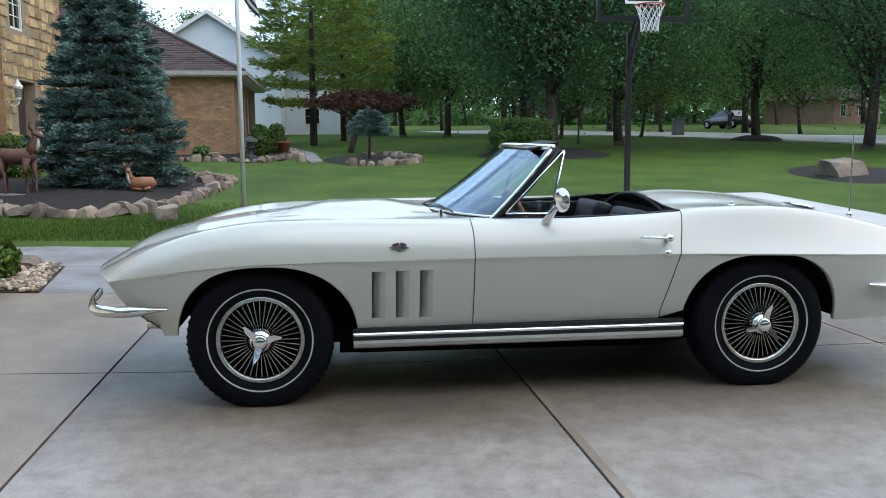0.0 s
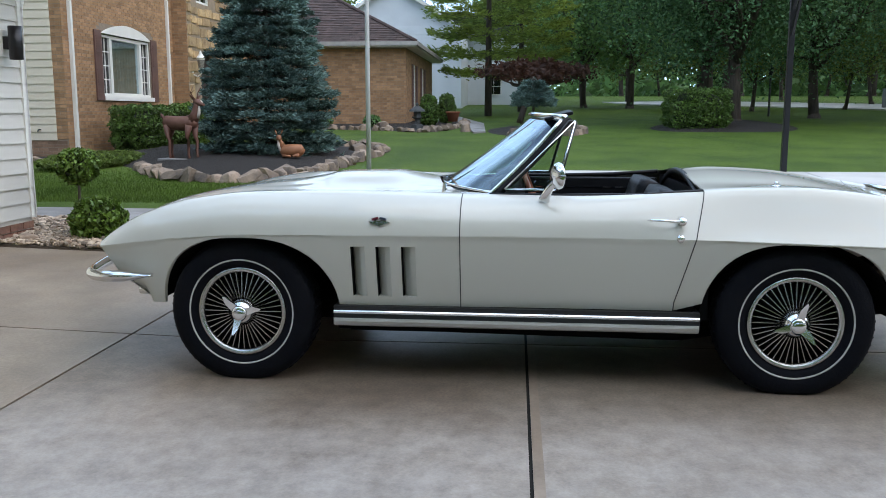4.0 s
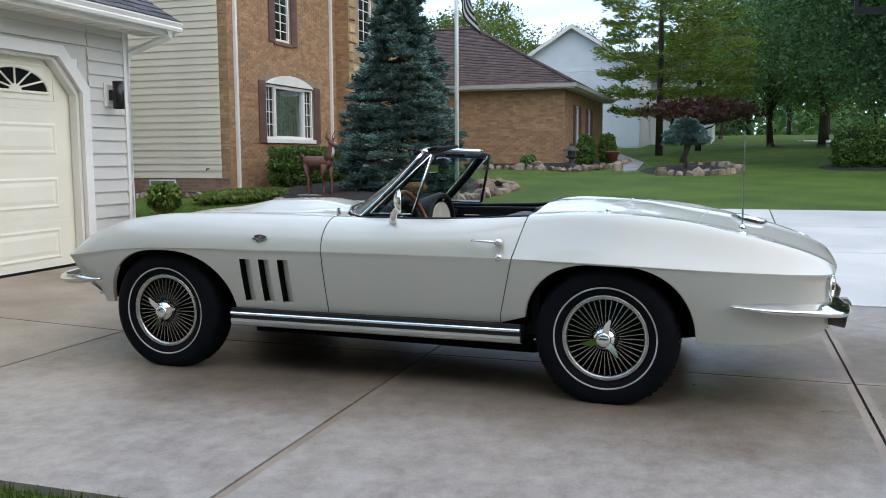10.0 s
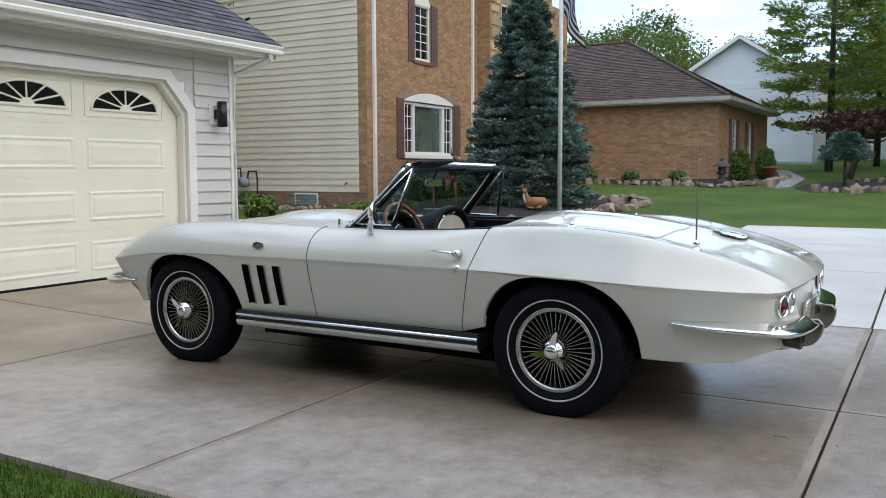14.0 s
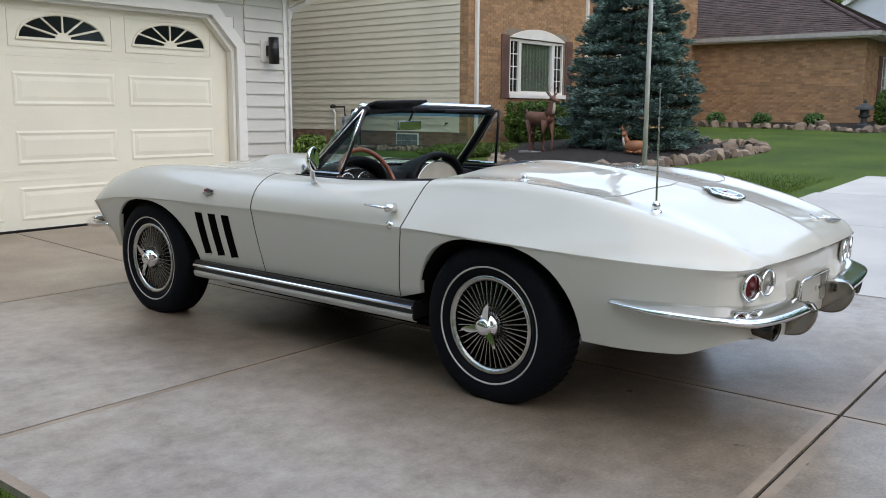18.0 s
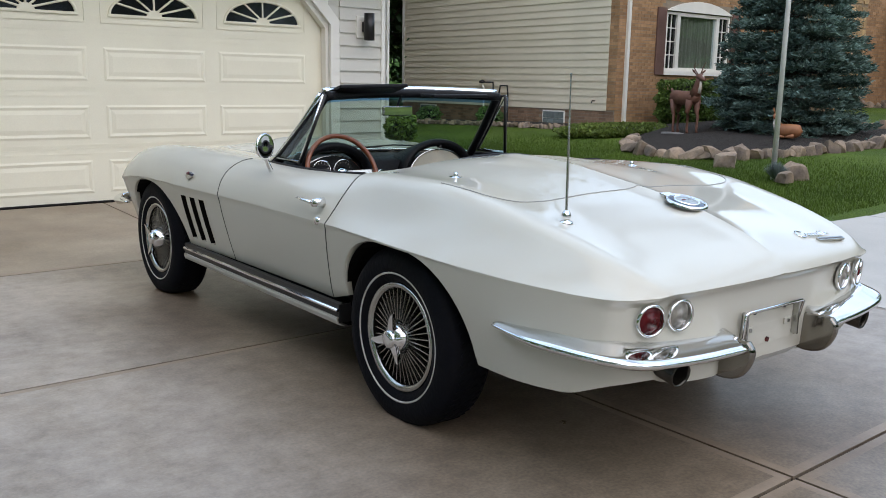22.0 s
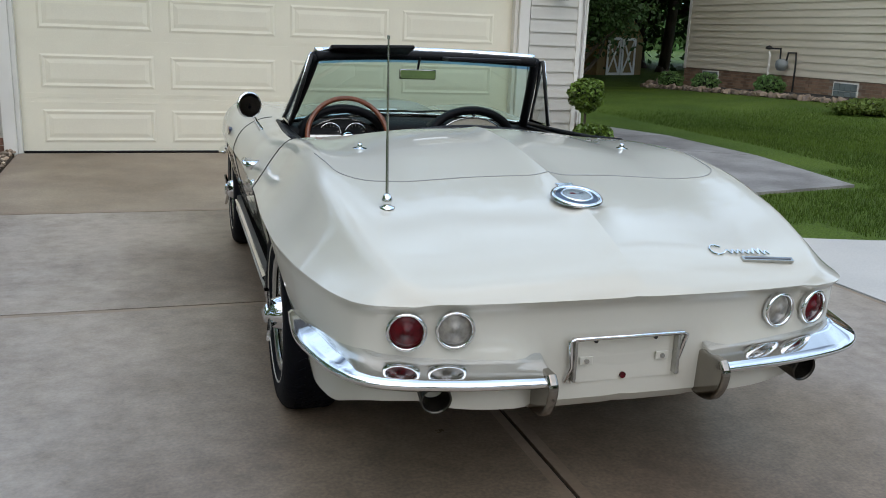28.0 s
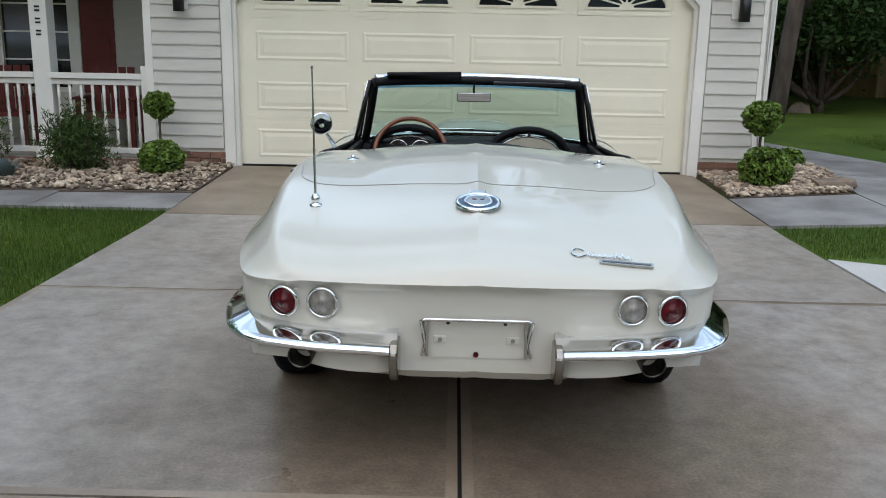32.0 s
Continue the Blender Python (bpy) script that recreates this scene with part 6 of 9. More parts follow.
def porch():
    p = thing("porch", "white railed front porch with square post and dark windows", "porch", HOUSE, "", "structure")
    part("porch_floor", boxes((-8.0, 4.66, 0.0, -3.42, 6.4, 0.14)), PALE_CONCRETE, p)
    brick_face("brick_base", p, Matrix.Translation((-7.0, 4.655, 0.0)), 3.58, 0.0, 0.15, BRICK_RED)
    part("porch_wall", wall_holes(-9.0, -3.3, 0.0, 2.6, 6.4, 6.6, [(-5.95, 0.75, -4.98, 2.25)]), SIDING, p)
    boards(p, Matrix.Translation((-4.46, 6.398, 0.16)), 1.1, 0, 2.4, 0.137, SIDING)
    boards(p, Matrix.Translation((-9.0, 6.398, 0.16)), 3.0, 0, 2.4, 0.137, SIDING)
    part("porch_ceiling", boxes((-8.0, 4.3, 2.55, -3.42, 6.4, 2.6)), TRIM, p)
    sash(p, -5.95, 0.75, -4.98, 2.25, 6.42, 2, 4, False)
    part("window_casing", boxes((-6.05, 6.35, 0.65, -5.95, 6.40, 2.3), (-4.98, 6.35, 0.65, -4.88, 6.40, 2.3)), TRIM, p)
    shutter(p, -4.87, 0.75, -4.45, 2.3, 6.39, RED_SHUTTER)
    part("house_end", boxes((-9.0, 6.6, 0, -8.8, 12.4, 2.6)), SIDING, p)
    post = part("post", boxes((-4.70, 4.66, 0.10, -4.51, 4.85, 2.56), bevel=0.008), TRIM, p)
    part("post_foot", boxes((-4.73, 4.63, 0.10, -4.48, 4.88, 0.26), bevel=0.008), TRIM, post)
    for k in range(4):
        z = 1.86 - 0.125 * k
        part("number_mark", boxes((-4.632, 4.652, z - 0.045, -4.578, 4.659, z - 0.025), (-4.632, 4.652, z - 0.005, -4.578, 4.659, z + 0.015)), BLACK, post)
    part("corner_post", boxes((-3.52, 4.62, 0.10, -3.43, 4.72, 1.14), bevel=0.006), TRIM, p)
    for x0, x1 in ((-4.51, -3.52), (-7.2, -4.70)):
        r = new("railing")
        r.parent = p
        part("top_rail", boxes((x0, 4.62, 0.995, x1, 4.74, 1.055), (x0, 4.65, 0.93, x1, 4.71, 0.99), bevel=0.006), TRIM, r)
        part("bottom_rail", boxes((x0, 4.65, 0.19, x1, 4.71, 0.25), bevel=0.005), TRIM, r)
        n = max(2, int((x1 - x0) / 0.122))
        me = bpy.data.meshes.new("baluster")
        bm = bmesh.new()
        lathe(bm, [(0.0, 0.25), (0.019, 0.25), (0.019, 0.42), (0.012, 0.44), (0.020, 0.50), (0.016, 0.62), (0.012, 0.78), (0.018, 0.80), (0.018, 0.935), (0.0, 0.935)], 8, "z")
        bm.to_mesh(me)
        bm.free()
        me.shade_smooth()
        me.materials.append(TRIM)
        for i in range(n):
            ob = new("baluster", me)
            ob.parent = r
            ob.location = (x0 + (i + 0.5) * (x1 - x0) / n, 4.68, 0)
    # two dark red porch chairs seen through the rails
    for x in (-4.3, -5.6):
        c = thing("porch_chair", "dark red wooden armchair on the porch", "chair", HOUSE @ pose(x, 5.7, 0.14, 0, 0, 8), "porch chairs")
        part("seat", boxes((-0.27, -0.25, 0.36, 0.27, 0.25, 0.41), bevel=0.01), RED_SHUTTER, c)
        for k in range(5):
            bm = boxes((-0.25 + 0.105 * k, 0.25, 0.40, -0.165 + 0.105 * k, 0.275, 0.95), bevel=0.005)
            part("back_slat", bm, RED_SHUTTER, c)
        for sx in (-1, 1):
            part("armrest", boxes((sx * 0.27, -0.28, 0.58, sx * 0.36, 0.27, 0.61), bevel=0.006), RED_SHUTTER, c)
            for sy in (-0.22, 0.22):
                part("leg", boxes((sx * 0.28, sy - 0.03, 0.0, sx * 0.33, sy + 0.03, 0.58)), RED_SHUTTER, c)


porch()


def neighbour():
    h = thing("neighbour_house", "two-storey tan brick house with tan siding on its side", "house", HOUSE, "", "structure")
    X, Y = 12.75, 9.27
    hole = [(14.42, 1.58, 17.02, 3.02), (14.98, 4.10, 15.76, 5.55)]
    part("front_wall", wall_holes(X, 18.6, 0.1, 7.2, Y, Y + 0.25, hole), BRICK_WALL, h)
    brick_face("brick_courses", h, Matrix.Translation((X, Y, 0)), 5.85, 0.2, 7.2, BRICK_I, [(a - X - 0.03, b - 0.02, c - X + 0.03, d + 0.02) for a, b, c, d in hole] + [(14.38 - X, 3.0, 17.06 - X, 3.22)], near=(1.0, 3.0, BRICK))
    part("side_wall", boxes((X, Y + 0.25, 0.1, X + 0.25, 17.35, 7.2)), BRICK_WALL, h)
    brick_face("brick_courses", h, Matrix.Translation((X, 17.35, 0)) @ Matrix.Rotation(radians(-90), 4, "Z"), 8.07, 0.1, 0.68, BRICK_BI, [(5.85, 0.28, 6.55, 0.62), (0.9, 0.28, 1.6, 0.62)])
    brick_face("brick_courses", h, Matrix.Translation((X, Y + 0.24, 0)) @ Matrix.Rotation(radians(-90), 4, "Z"), 0.24, 0.70, 7.2, BRICK_I)
    boards(h, Matrix.Translation((X - 0.004, 17.35, 0.68)) @ Matrix.Rotation(radians(-90), 4, "Z"), 7.84, 0, 6.5, 0.165, TAN_SIDING)
    part("corner_trim", boxes((X - 0.03, 17.27, 0.65, X + 0.02, 17.38, 7.2)), TRIM, h)
    for yc in (11.15, 16.1):
        v = new("glass_block_window")
        v.parent = h
        part("frame", boxes((X - 0.02, yc - 0.37, 0.26, X + 0.03, yc + 0.37, 0.64)), TRIM, v)
        for i in range(4):
            for j in range(2):
                part("glass_block", boxes((X - 0.035, yc - 0.335 + 0.17 * i, 0.29 + 0.165 * j, X - 0.01, yc - 0.175 + 0.17 * i, 0.445 + 0.165 * j), bevel=0.008), mat("glass_block", (0.20, 0.24, 0.24), 0.15, coat=0.4), v)
    downspout(h, 13.03, Y - 0.01, 0.28, 7.1, 0.16)
    downspout(h, 18.15, Y - 0.01, 0.55, 7.1)
    # picture window under a white arched head
    w = sash(h, 14.90, 1.62, 16.52, 2.98, Y + 0.05, 1, 1, True, "picture_window", 0.08)
    sash(h, 14.44, 1.62, 14.92, 2.98, Y + 0.05, 2, 4, False, "side_light")
    sash(h, 16.50, 1.62, 17.00, 2.98, Y + 0.05, 2, 4, False, "side_light")
    part("sill", boxes((14.38, Y - 0.07, 1.52, 17.06, Y + 0.05, 1.62)), TRIM, h)
    bm = bmesh.new()
    n = 16
    prism(bm, [(14.42 + 2.60 * i / n, 3.00 + 0.26 * math.sin(math.pi * i / n) ** 0.8) for i in range(n + 1)], Y - 0.05, Y + 0.04)
    part("arched_head", bm, TRIM, h, "white arched window head")
    shutter(h, 14.06, 1.52, 14.38, 3.05, Y - 0.01, SHUTTER)
    shutter(h, 17.06, 1.52, 17.40, 3.05, Y - 0.01, SHUTTER)
    u = sash(h, 14.98, 4.10, 15.76, 5.55, Y + 0.05, 2, 6, False, "upper_window")
    bm = bmesh.new()
    prism(bm, [(15.37 + 0.39 * math.cos(math.pi * i / n), 5.53 + 0.30 * math.sin(math.pi * i / n)) for i in range(n + 1)], Y - 0.02, Y + 0.03)
    part("arched_light", bm, TRIM, h)
    shutter(h, 14.64, 4.05, 14.94, 5.6, Y - 0.01, SHUTTER)
    shutter(h, 15.80, 4.05, 16.12, 5.6, Y - 0.01, SHUTTER)
    part("brick_sill", boxes((14.9, Y - 0.04, 4.0, 15.85, Y, 4.09)), BRICK_RED, h)
    # roof
    part("eave", boxes((12.3, 8.7, 7.15, 24.0, 17.8, 7.3)), TRIM, h)
    bm = bmesh.new()
    q = [bm.verts.new(v) for v in ((12.3, 8.7, 7.3), (24, 8.7, 7.3), (24, 17.8, 7.3), (12.3, 17.8, 7.3), (16.5, 13.2, 10.0), (20.0, 13.2, 10.0))]
    for f in ((0, 1, 5, 4), (1, 2, 5), (2, 3, 4, 5), (3, 0, 4)):
        bm.faces.new([q[i] for i in f])
    part("roof", bm, SHINGLE, h, "brown shingled hip roof")
    part("body_fill", boxes((18.6, 9.6, 0.2, 26.5, 17.3, 7.1)), BRICK_WALL, h)
    brick_face("brick_courses", h, Matrix.Translation((23.2, 9.598, 0)), 3.3, 0.4, 7.1, BRICK_I, bl=0.24, bh=0.075)
    # stone entrance bay
    bay = thing("stone_bay", "rough tan fieldstone entrance bay with tall white windows", "wall", HOUSE, "", "structure")
    SX, SY = 18.55, 8.85
    part("core", wall_holes(SX, 23.2, 0.3, 7.2, SY, SY + 0.5, [(19.3, 4.25, 20.3, 6.2), (19.5, 0.3, 21.0, 2.95)]), mat("stone_mortar", (0.33, 0.25, 0.17), 0.9), bay)
    part("bay_side", boxes((SX, SY + 0.5, 0.3, SX + 0.2, 9.3, 7.2)), BRICK_WALL, bay)
    brick_face("brick_courses", bay, Matrix.Translation((SX, 9.30, 0)) @ Matrix.Rotation(radians(-90), 4, "Z"), 0.45, 0.4, 7.2, BRICK_I)
    rnd = random.Random(4)
    z = 0.35
    count = 0
    while z < 7.1:
        hgt = rnd.uniform(0.24, 0.46)
        x = SX
        while x < 23.1:
            wd = rnd.uniform(0.28, 0.75)
            a, b = x + 0.012, min(x + wd, 23.2) - 0.012
            zz0, zz1 = z + 0.012 + rnd.uniform(0, 0.04), z + hgt - 0.012 + rnd.uniform(-0.03, 0.03)
            if not any(a < o[2] and b > o[0] and zz0 < o[3] and zz1 > o[1] for o in ((19.25, 4.2, 20.35, 6.25), (19.45, 0.3, 21.05, 3.0))) and b - a > 0.06 and count < 300:
                bm = bmesh.new()
                pts = [(a + rnd.uniform(0, 0.05), zz0), (b - rnd.uniform(0, 0.05), zz0 + rnd.uniform(0, 0.03)), (b, (zz0 + zz1) / 2), (b - rnd.uniform(0, 0.06), zz1), (a + rnd.uniform(0, 0.06), zz1 - rnd.uniform(0, 0.03)), (a, (zz0 + zz1) / 2)]
                cxm, czm = (a + b) / 2, (zz0 + zz1) / 2
                o = [bm.verts.new((p[0], SY, p[1])) for p in pts]
                d = rnd.uniform(0.015, 0.05)
                i2 = [bm.verts.new((cxm + (p[0] - cxm) * 0.93, SY - d, czm + (p[1] - czm) * 0.91)) for p in pts]
                for k in range(6):
                    bm.faces.new((o[k], o[(k + 1) % 6], i2[(k + 1) % 6], i2[k]))
                bm.faces.new(i2)
                bmesh.ops.recalc_face_normals(bm, faces=bm.faces[:])
                part("stone", bm, STONE, bay)
                count += 1
            x += wd
        z += hgt
    sash(bay, 19.3, 4.25, 20.3, 6.2, SY + 0.06, 2, 6, False, "tall_window")
    part("doorway", boxes((19.5, SY + 0.3, 0.4, 21.0, SY + 0.4, 2.95)), mat("dark_entry", (0.05, 0.035, 0.03), 0.7), bay)
    lan = thing("wall_lantern", "white carriage lantern on the stone entrance wall", "lamp", HOUSE @ pose(18.82, 8.60, 0.5))
    part("bracket", tube(bmesh.new(), [(0, 0.24, 1.78), (0, 0.10, 1.72), (0, 0.0, 1.80), (0, 0.0, 1.90)], 0.018, 8), TRIM, lan, "", True)
    part("wall_plate", boxes((-0.05, 0.22, 1.66, 0.05, 0.26, 1.90), bevel=0.01), TRIM, lan)
    part("lantern", lathe(bmesh.new(), [(0.0, 1.88), (0.06, 1.9), (0.11, 2.2), (0.13, 2.22), (0.05, 2.32), (0.02, 2.40), (0.0, 2.42)], 8, "z"), TRIM, lan)
    part("panes", lathe(bmesh.new(), [(0.075, 1.95), (0.107, 2.17)], 8, "z"), CLEAR_LENS, lan)


neighbour()


def wing():
    h = thing("brick_wing", "single-storey tan brick house with a brown hipped roof", "house", HOUSE, "", "structure")
    x0, x1, y0, y1, zb, ze = 26.5, 36.2, 3.95, 14.0, 0.6, 3.55
    holes = [(28.6, 1.35, 29.5, 3.05), (31.6, 1.35, 32.5, 3.05)]
    part("front_wall", wall_holes(x0, x1, zb, ze, y0, y0 + 0.2, holes), BRICK_WALL, h)
    part("west_wall", boxes((x0, y0 + 0.2, zb, x0 + 0.2, y1, ze), (x1 - 0.2, y0 + 0.2, zb, x1, y1, ze)), BRICK_WALL, h)
    brick_face("brick_courses", h, Matrix.Translation((x0, y1, 0)) @ Matrix.Rotation(radians(-90), 4, "Z"), y1 - y0, zb, ze, BRICK_I, bl=0.24, bh=0.075, near=(1.2, 2.6, BRICK))
    brick_face("brick_courses", h, Matrix.Translation((x0, y0, 0)), x1 - x0, zb, ze, BRICK_I, [(a - x0, b, c - x0, d) for a, b, c, d in holes], bl=0.24, bh=0.075)
    for a, b, c, d in holes:
        sash(h, a, b, c, d, y0 + 0.05, 2, 5, False)
        shutter(h, a - 0.42, b, a - 0.03, d, y0 - 0.01, SHUTTER)
        shutter(h, c + 0.03, b, c + 0.42, d, y0 - 0.01, SHUTTER)
    o = 0.42
    part("soffit", boxes((x0 - o, y0 - o, ze - 0.02, x1 + o, y1, ze + 0.02)), TRIM, h)
    part("gutter", boxes((x0 - o - 0.08, y0 - o - 0.08, ze + 0.02, x0 - o, y1, ze + 0.16)), GUT, h)
    part("gutter", boxes((x0 - o, y0 - o - 0.08, ze + 0.02, x1 + o, y0 - o, ze + 0.16)), GUT, h)
    zr = 6.5
    xm, hip = (x0 + x1) / 2, 8.75
    E0, E1, S = x0 - o, x1 + o, y0 - o
    bm = bmesh.new()
    q = [bm.verts.new(v) for v in ((E0, S, ze + 0.14), (E1, S, ze + 0.14), (E1, y1, ze + 0.14), (E0, y1, ze + 0.14), (xm, hip, zr), (xm, y1, zr))]
    for f in ((0, 1, 4), (1, 2, 5, 4), (0, 4, 5, 3), (2, 3, 5)):
        bm.faces.new([q[i] for i in f])
    part("roof", bm, SHINGLE, h, "brown shingled hip roof")
    run = xm - E0
    rise = zr - ze - 0.14
    a = math.atan2(rise, run)
    ln = math.hypot(rise, run)
    m = Matrix.Translation((E0, y1, ze + 0.15)) @ Matrix.Rotation(radians(-90), 4, "Z") @ Matrix.Rotation(a, 4, "X")
    shingles("shingle_rows", h, m, y1 - S, ln, SHINGLE_I, 0.16, 0.33, 0.02, (0.0, (hip - S) / ln))
    a2 = math.atan2(rise, hip - S)
    l2 = math.hypot(rise, hip - S)
    shingles("shingle_rows", h, Matrix.Translation((E0, S, ze + 0.15)) @ Matrix.Rotation(a2, 4, "X"), E1 - E0, l2, SHINGLE_I, 0.16, 0.33, 0.02, (run / l2, run / l2))
    part("hip_cap", tube(bmesh.new(), [(E0, S, ze + 0.17), (xm, hip, zr + 0.03)], 0.07, 6), SHINGLE, h)
    part("ridge_cap", tube(bmesh.new(), [(xm, hip, zr + 0.03), (xm, y1, zr + 0.03)], 0.07, 6), SHINGLE, h)
    # entry set back further along
    part("entry_wall", boxes((36.2, 5.4, 0.7, 40.5, 9, 3.5)), WHITE_SIDING, h)
    sash(h, 37.2, 1.2, 38.2, 3.0, 5.37, 2, 4, False)
    part("entry_roof", prism_y([(4.9, 3.5), (7.2, 4.6), (9.4, 3.5)], 36.4, 41.0), GREY_SHINGLE, h)
    # two-storey white house behind
    w = thing("white_house", "two-storey white sided house with a grey gabled roof", "house", HOUSE, "", "structure")
    bm = prism_y([(3.2, 1.0), (11.0, 1.0), (11.0, 6.0), (7.1, 8.45), (3.9, 6.45), (3.2, 6.2)], 46.0, 60.0)
    part("wall", bm, WHITE_SIDING, w)
    boards(w, Matrix.Translation((45.99, 11.0, 1.6)) @ Matrix.Rotation(radians(-90), 4, "Z"), 7.8, 0, 4.4, 0.24, WHITE_SIDING)
    part("rake_trim", prism_y([(11.3, 5.95), (7.1, 8.6), (3.6, 6.35), (3.6, 6.15), (7.1, 8.38), (11.3, 5.72)], 45.6, 45.9), TRIM, w)
    part("roof", prism_y([(11.4, 5.9), (7.1, 8.63), (3.5, 6.35), (3.5, 6.25), (7.1, 8.5), (11.4, 5.75)], 45.9, 60.0), GREY_SHINGLE, w)
    part("rear_roof", prism_y([(-1.0, 6.3), (3.3, 7.6), (6.9, 7.6), (8.0, 6.3)], 52.0, 66.0), GREY_SHINGLE, w)
    part("rear_wall", boxes((53, -0.6, 1.2, 65, 7, 6.3)), WHITE_SIDING, w)
    for y in (2.0, 4.4):
        sash(w, 0, 0, 1, 1.6, 0, 2, 3, False).matrix_basis = Matrix.Translation((52.96, y, 2.4)) @ Matrix.Rotation(radians(-90), 4, "Z")


GUT = mat("taupe_gutter", (0.42, 0.40, 0.37), 0.5)
wing()



# ---- planting ----
def leaf_quads(rng, centres, size, flat=0.0, stretch=1.6):
    """Small bent leaves, one at each centre, turned every way."""
    n = len(centres)
    a = rng.normal(size=(n, 3))
    a[:, 2] *= 1 - flat
    a /= np.linalg.norm(a, axis=1)[:, None] + 1e-9
    b = np.cross(a, rng.normal(size=(n, 3)))
    b /= np.linalg.norm(b, axis=1)[:, None] + 1e-9
    s = size * rng.uniform(0.6, 1.3, size=(n, 1))
    a, b = a * s * stretch / 2, b * s / 2
    v = np.stack([centres - a, centres + b * 0.9, centres + a, centres - b * 0.9], axis=1).reshape(-1, 3)
    f = np.arange(4 * n).reshape(-1, 4)
    return v, f


def np_mesh(name, v, f, material):
    me = bpy.data.meshes.new(name)
    me.from_pydata(v.tolist(), [], f.tolist())
    me.update()
    me.materials.append(material)
    return me


def limb(bm, a, b, r0, r1, rng, bend=0.12, seg=7):
    a, b = Vector(a), Vector(b)
    pts = []
    off = Vector(rng.normal(size=3)) * bend * (b - a).length
    for i in range(6):
        t = i / 5
        pts.append(a.lerp(b, t) + off * math.sin(math.pi * t))
    tube(bm, pts, [r0 + (r1 - r0) * i / 5 for i in range(6)], seg)
    return pts


def make_tree(seed, height, spread, clear, leaves, size, material, label, trunk_r=0.2, lobes=60, squash=0.75, cluster=0.55):
    """A broadleaf tree: tapered trunk, limbs, and a crown of leaf clusters with gaps."""
    rng = np.random.default_rng(seed)
    t = thing("tree", label, "tree")
    bm = bmesh.new()
    top = clear + (height - clear) * 0.6
    limb(bm, (0, 0, -0.3), (rng.normal() * 0.2, rng.normal() * 0.2, top), trunk_r, trunk_r * 0.3, rng, 0.02, 9)
    cyl(bm, (0, 0, -0.3), (0, 0, 0.25), trunk_r * 1.7, trunk_r * 0.95, 9)
    mid = (clear + height) / 2
    cs = []
    for i in range(lobes):
        d = rng.normal(size=3)
        d /= np.linalg.norm(d)
        r = rng.uniform(0.35, 1.0) ** 0.6
        p = np.array([d[0] * spread * r, d[1] * spread * r, mid + d[2] * (height - clear) / 2 * r])
        if p[2] < mid:
            p[:2] *= 1.0 - 0.25 * (mid - p[2]) / (mid - clear + 1e-6)
        cs.append(p)
        if i % 5 == 0:
            z = clear * 0.8 + rng.uniform(0, 0.45) * (height - clear)
            limb(bm, (0, 0, z), p, trunk_r * 0.42, 0.02, rng, 0.10, 5)
    part("trunk", bm, BARK, t, "", True)
    per = leaves // lobes
    pts = []
    for c in cs:
        k = cluster * spread * rng.uniform(0.26, 0.52)
        g = rng.normal(size=(per, 3)) * [k, k, k * squash]
        pts.append(c + g)
    v, f = leaf_quads(rng, np.concatenate(pts), size, 0.3)
    ob = new("crown", np_mesh("crown", v, f, material))
    ob.parent = t
    return t


def place(tree, x, y, s=1.0, turn=0.0, dz=0.0):
    m = HOUSE @ Matrix.Translation((x, y, land(x, y) - 0.05 + dz)) @ Matrix.Rotation(radians(turn), 4, "Z")
    ob = copy_thing(tree, m)
    ob.scale = (s, s, s)
    return ob


def gone(tree):
    """Takes away the pattern that the copies were made from."""
    for o in (*tree.children_recursive, tree):
        bpy.data.objects.remove(o)


maple = make_tree(11, 11.5, 5.2, 2.6, 62000, 0.088, LEAF_DARK, "tall shade maple with a dense dark green crown", 0.26, 130)
maple2 = make_tree(12, 9.5, 4.6, 2.4, 15000, 0.145, LEAF, "broad green shade tree on the lawn", 0.22, 90)
young = make_tree(13, 8.0, 2.7, 1.9, 8000, 0.14, LEAF_LIGHT, "slender young yellow-green tree by the road", 0.13, 60)
dark = make_tree(14, 13.0, 5.0, 1.0, 10000, 0.25, LEAF_SHADED, "dense dark backyard tree", 0.28, 100)
airy = make_tree(15, 12.0, 4.2, 1.5, 14000, 0.17, LEAF_LIGHT, "tall light green tree behind the houses", 0.22, 110, cluster=0.36)
shade = make_tree(16, 12.5, 4.8, 3.3, 15000, 0.19, LEAF_SHADED, "tall tree added to shade the back lawn", 0.24, 120)
# added to block light from the back lawn; crowns lie above the view
for x, y, s, r in ((6.2, 19.5, 1.0, 30), (10.3, 25.0, 1.05, 150), (19.5, 29.5, 1.1, 250), (4.0, 27.0, 1.1, 300), (17.5, 20.8, 1.25, 40), (9.2, 20.8, 1.25, 95), (13.2, 32.0, 1.3, 200)):
    place(shade, x, y, s, r)
for x, y, s, r in ((27.2, -7.7, 1.0, 20), (30.4, -7.4, 1.05, 140), (33.5, -12.5, 0.9, 60), (27.5, -20.8, 0.95, 200)):
    place(maple, x, y, s, r)
for x, y, s, r in ((37.9, -21.5, 1.15, 0), (47.2, -3.9, 0.9, 40), (46.0, -6.4, 1.0, 130), (50.0, -27.0, 1.1, 70), (36.5, -30.0, 1.1, 210), (56.0, -14.0, 1.1, 95), (54.0, -19.0, 1.0, 300), (22.0, -27.0, 1.1, 160)):
    place(maple2, x, y, s, r)
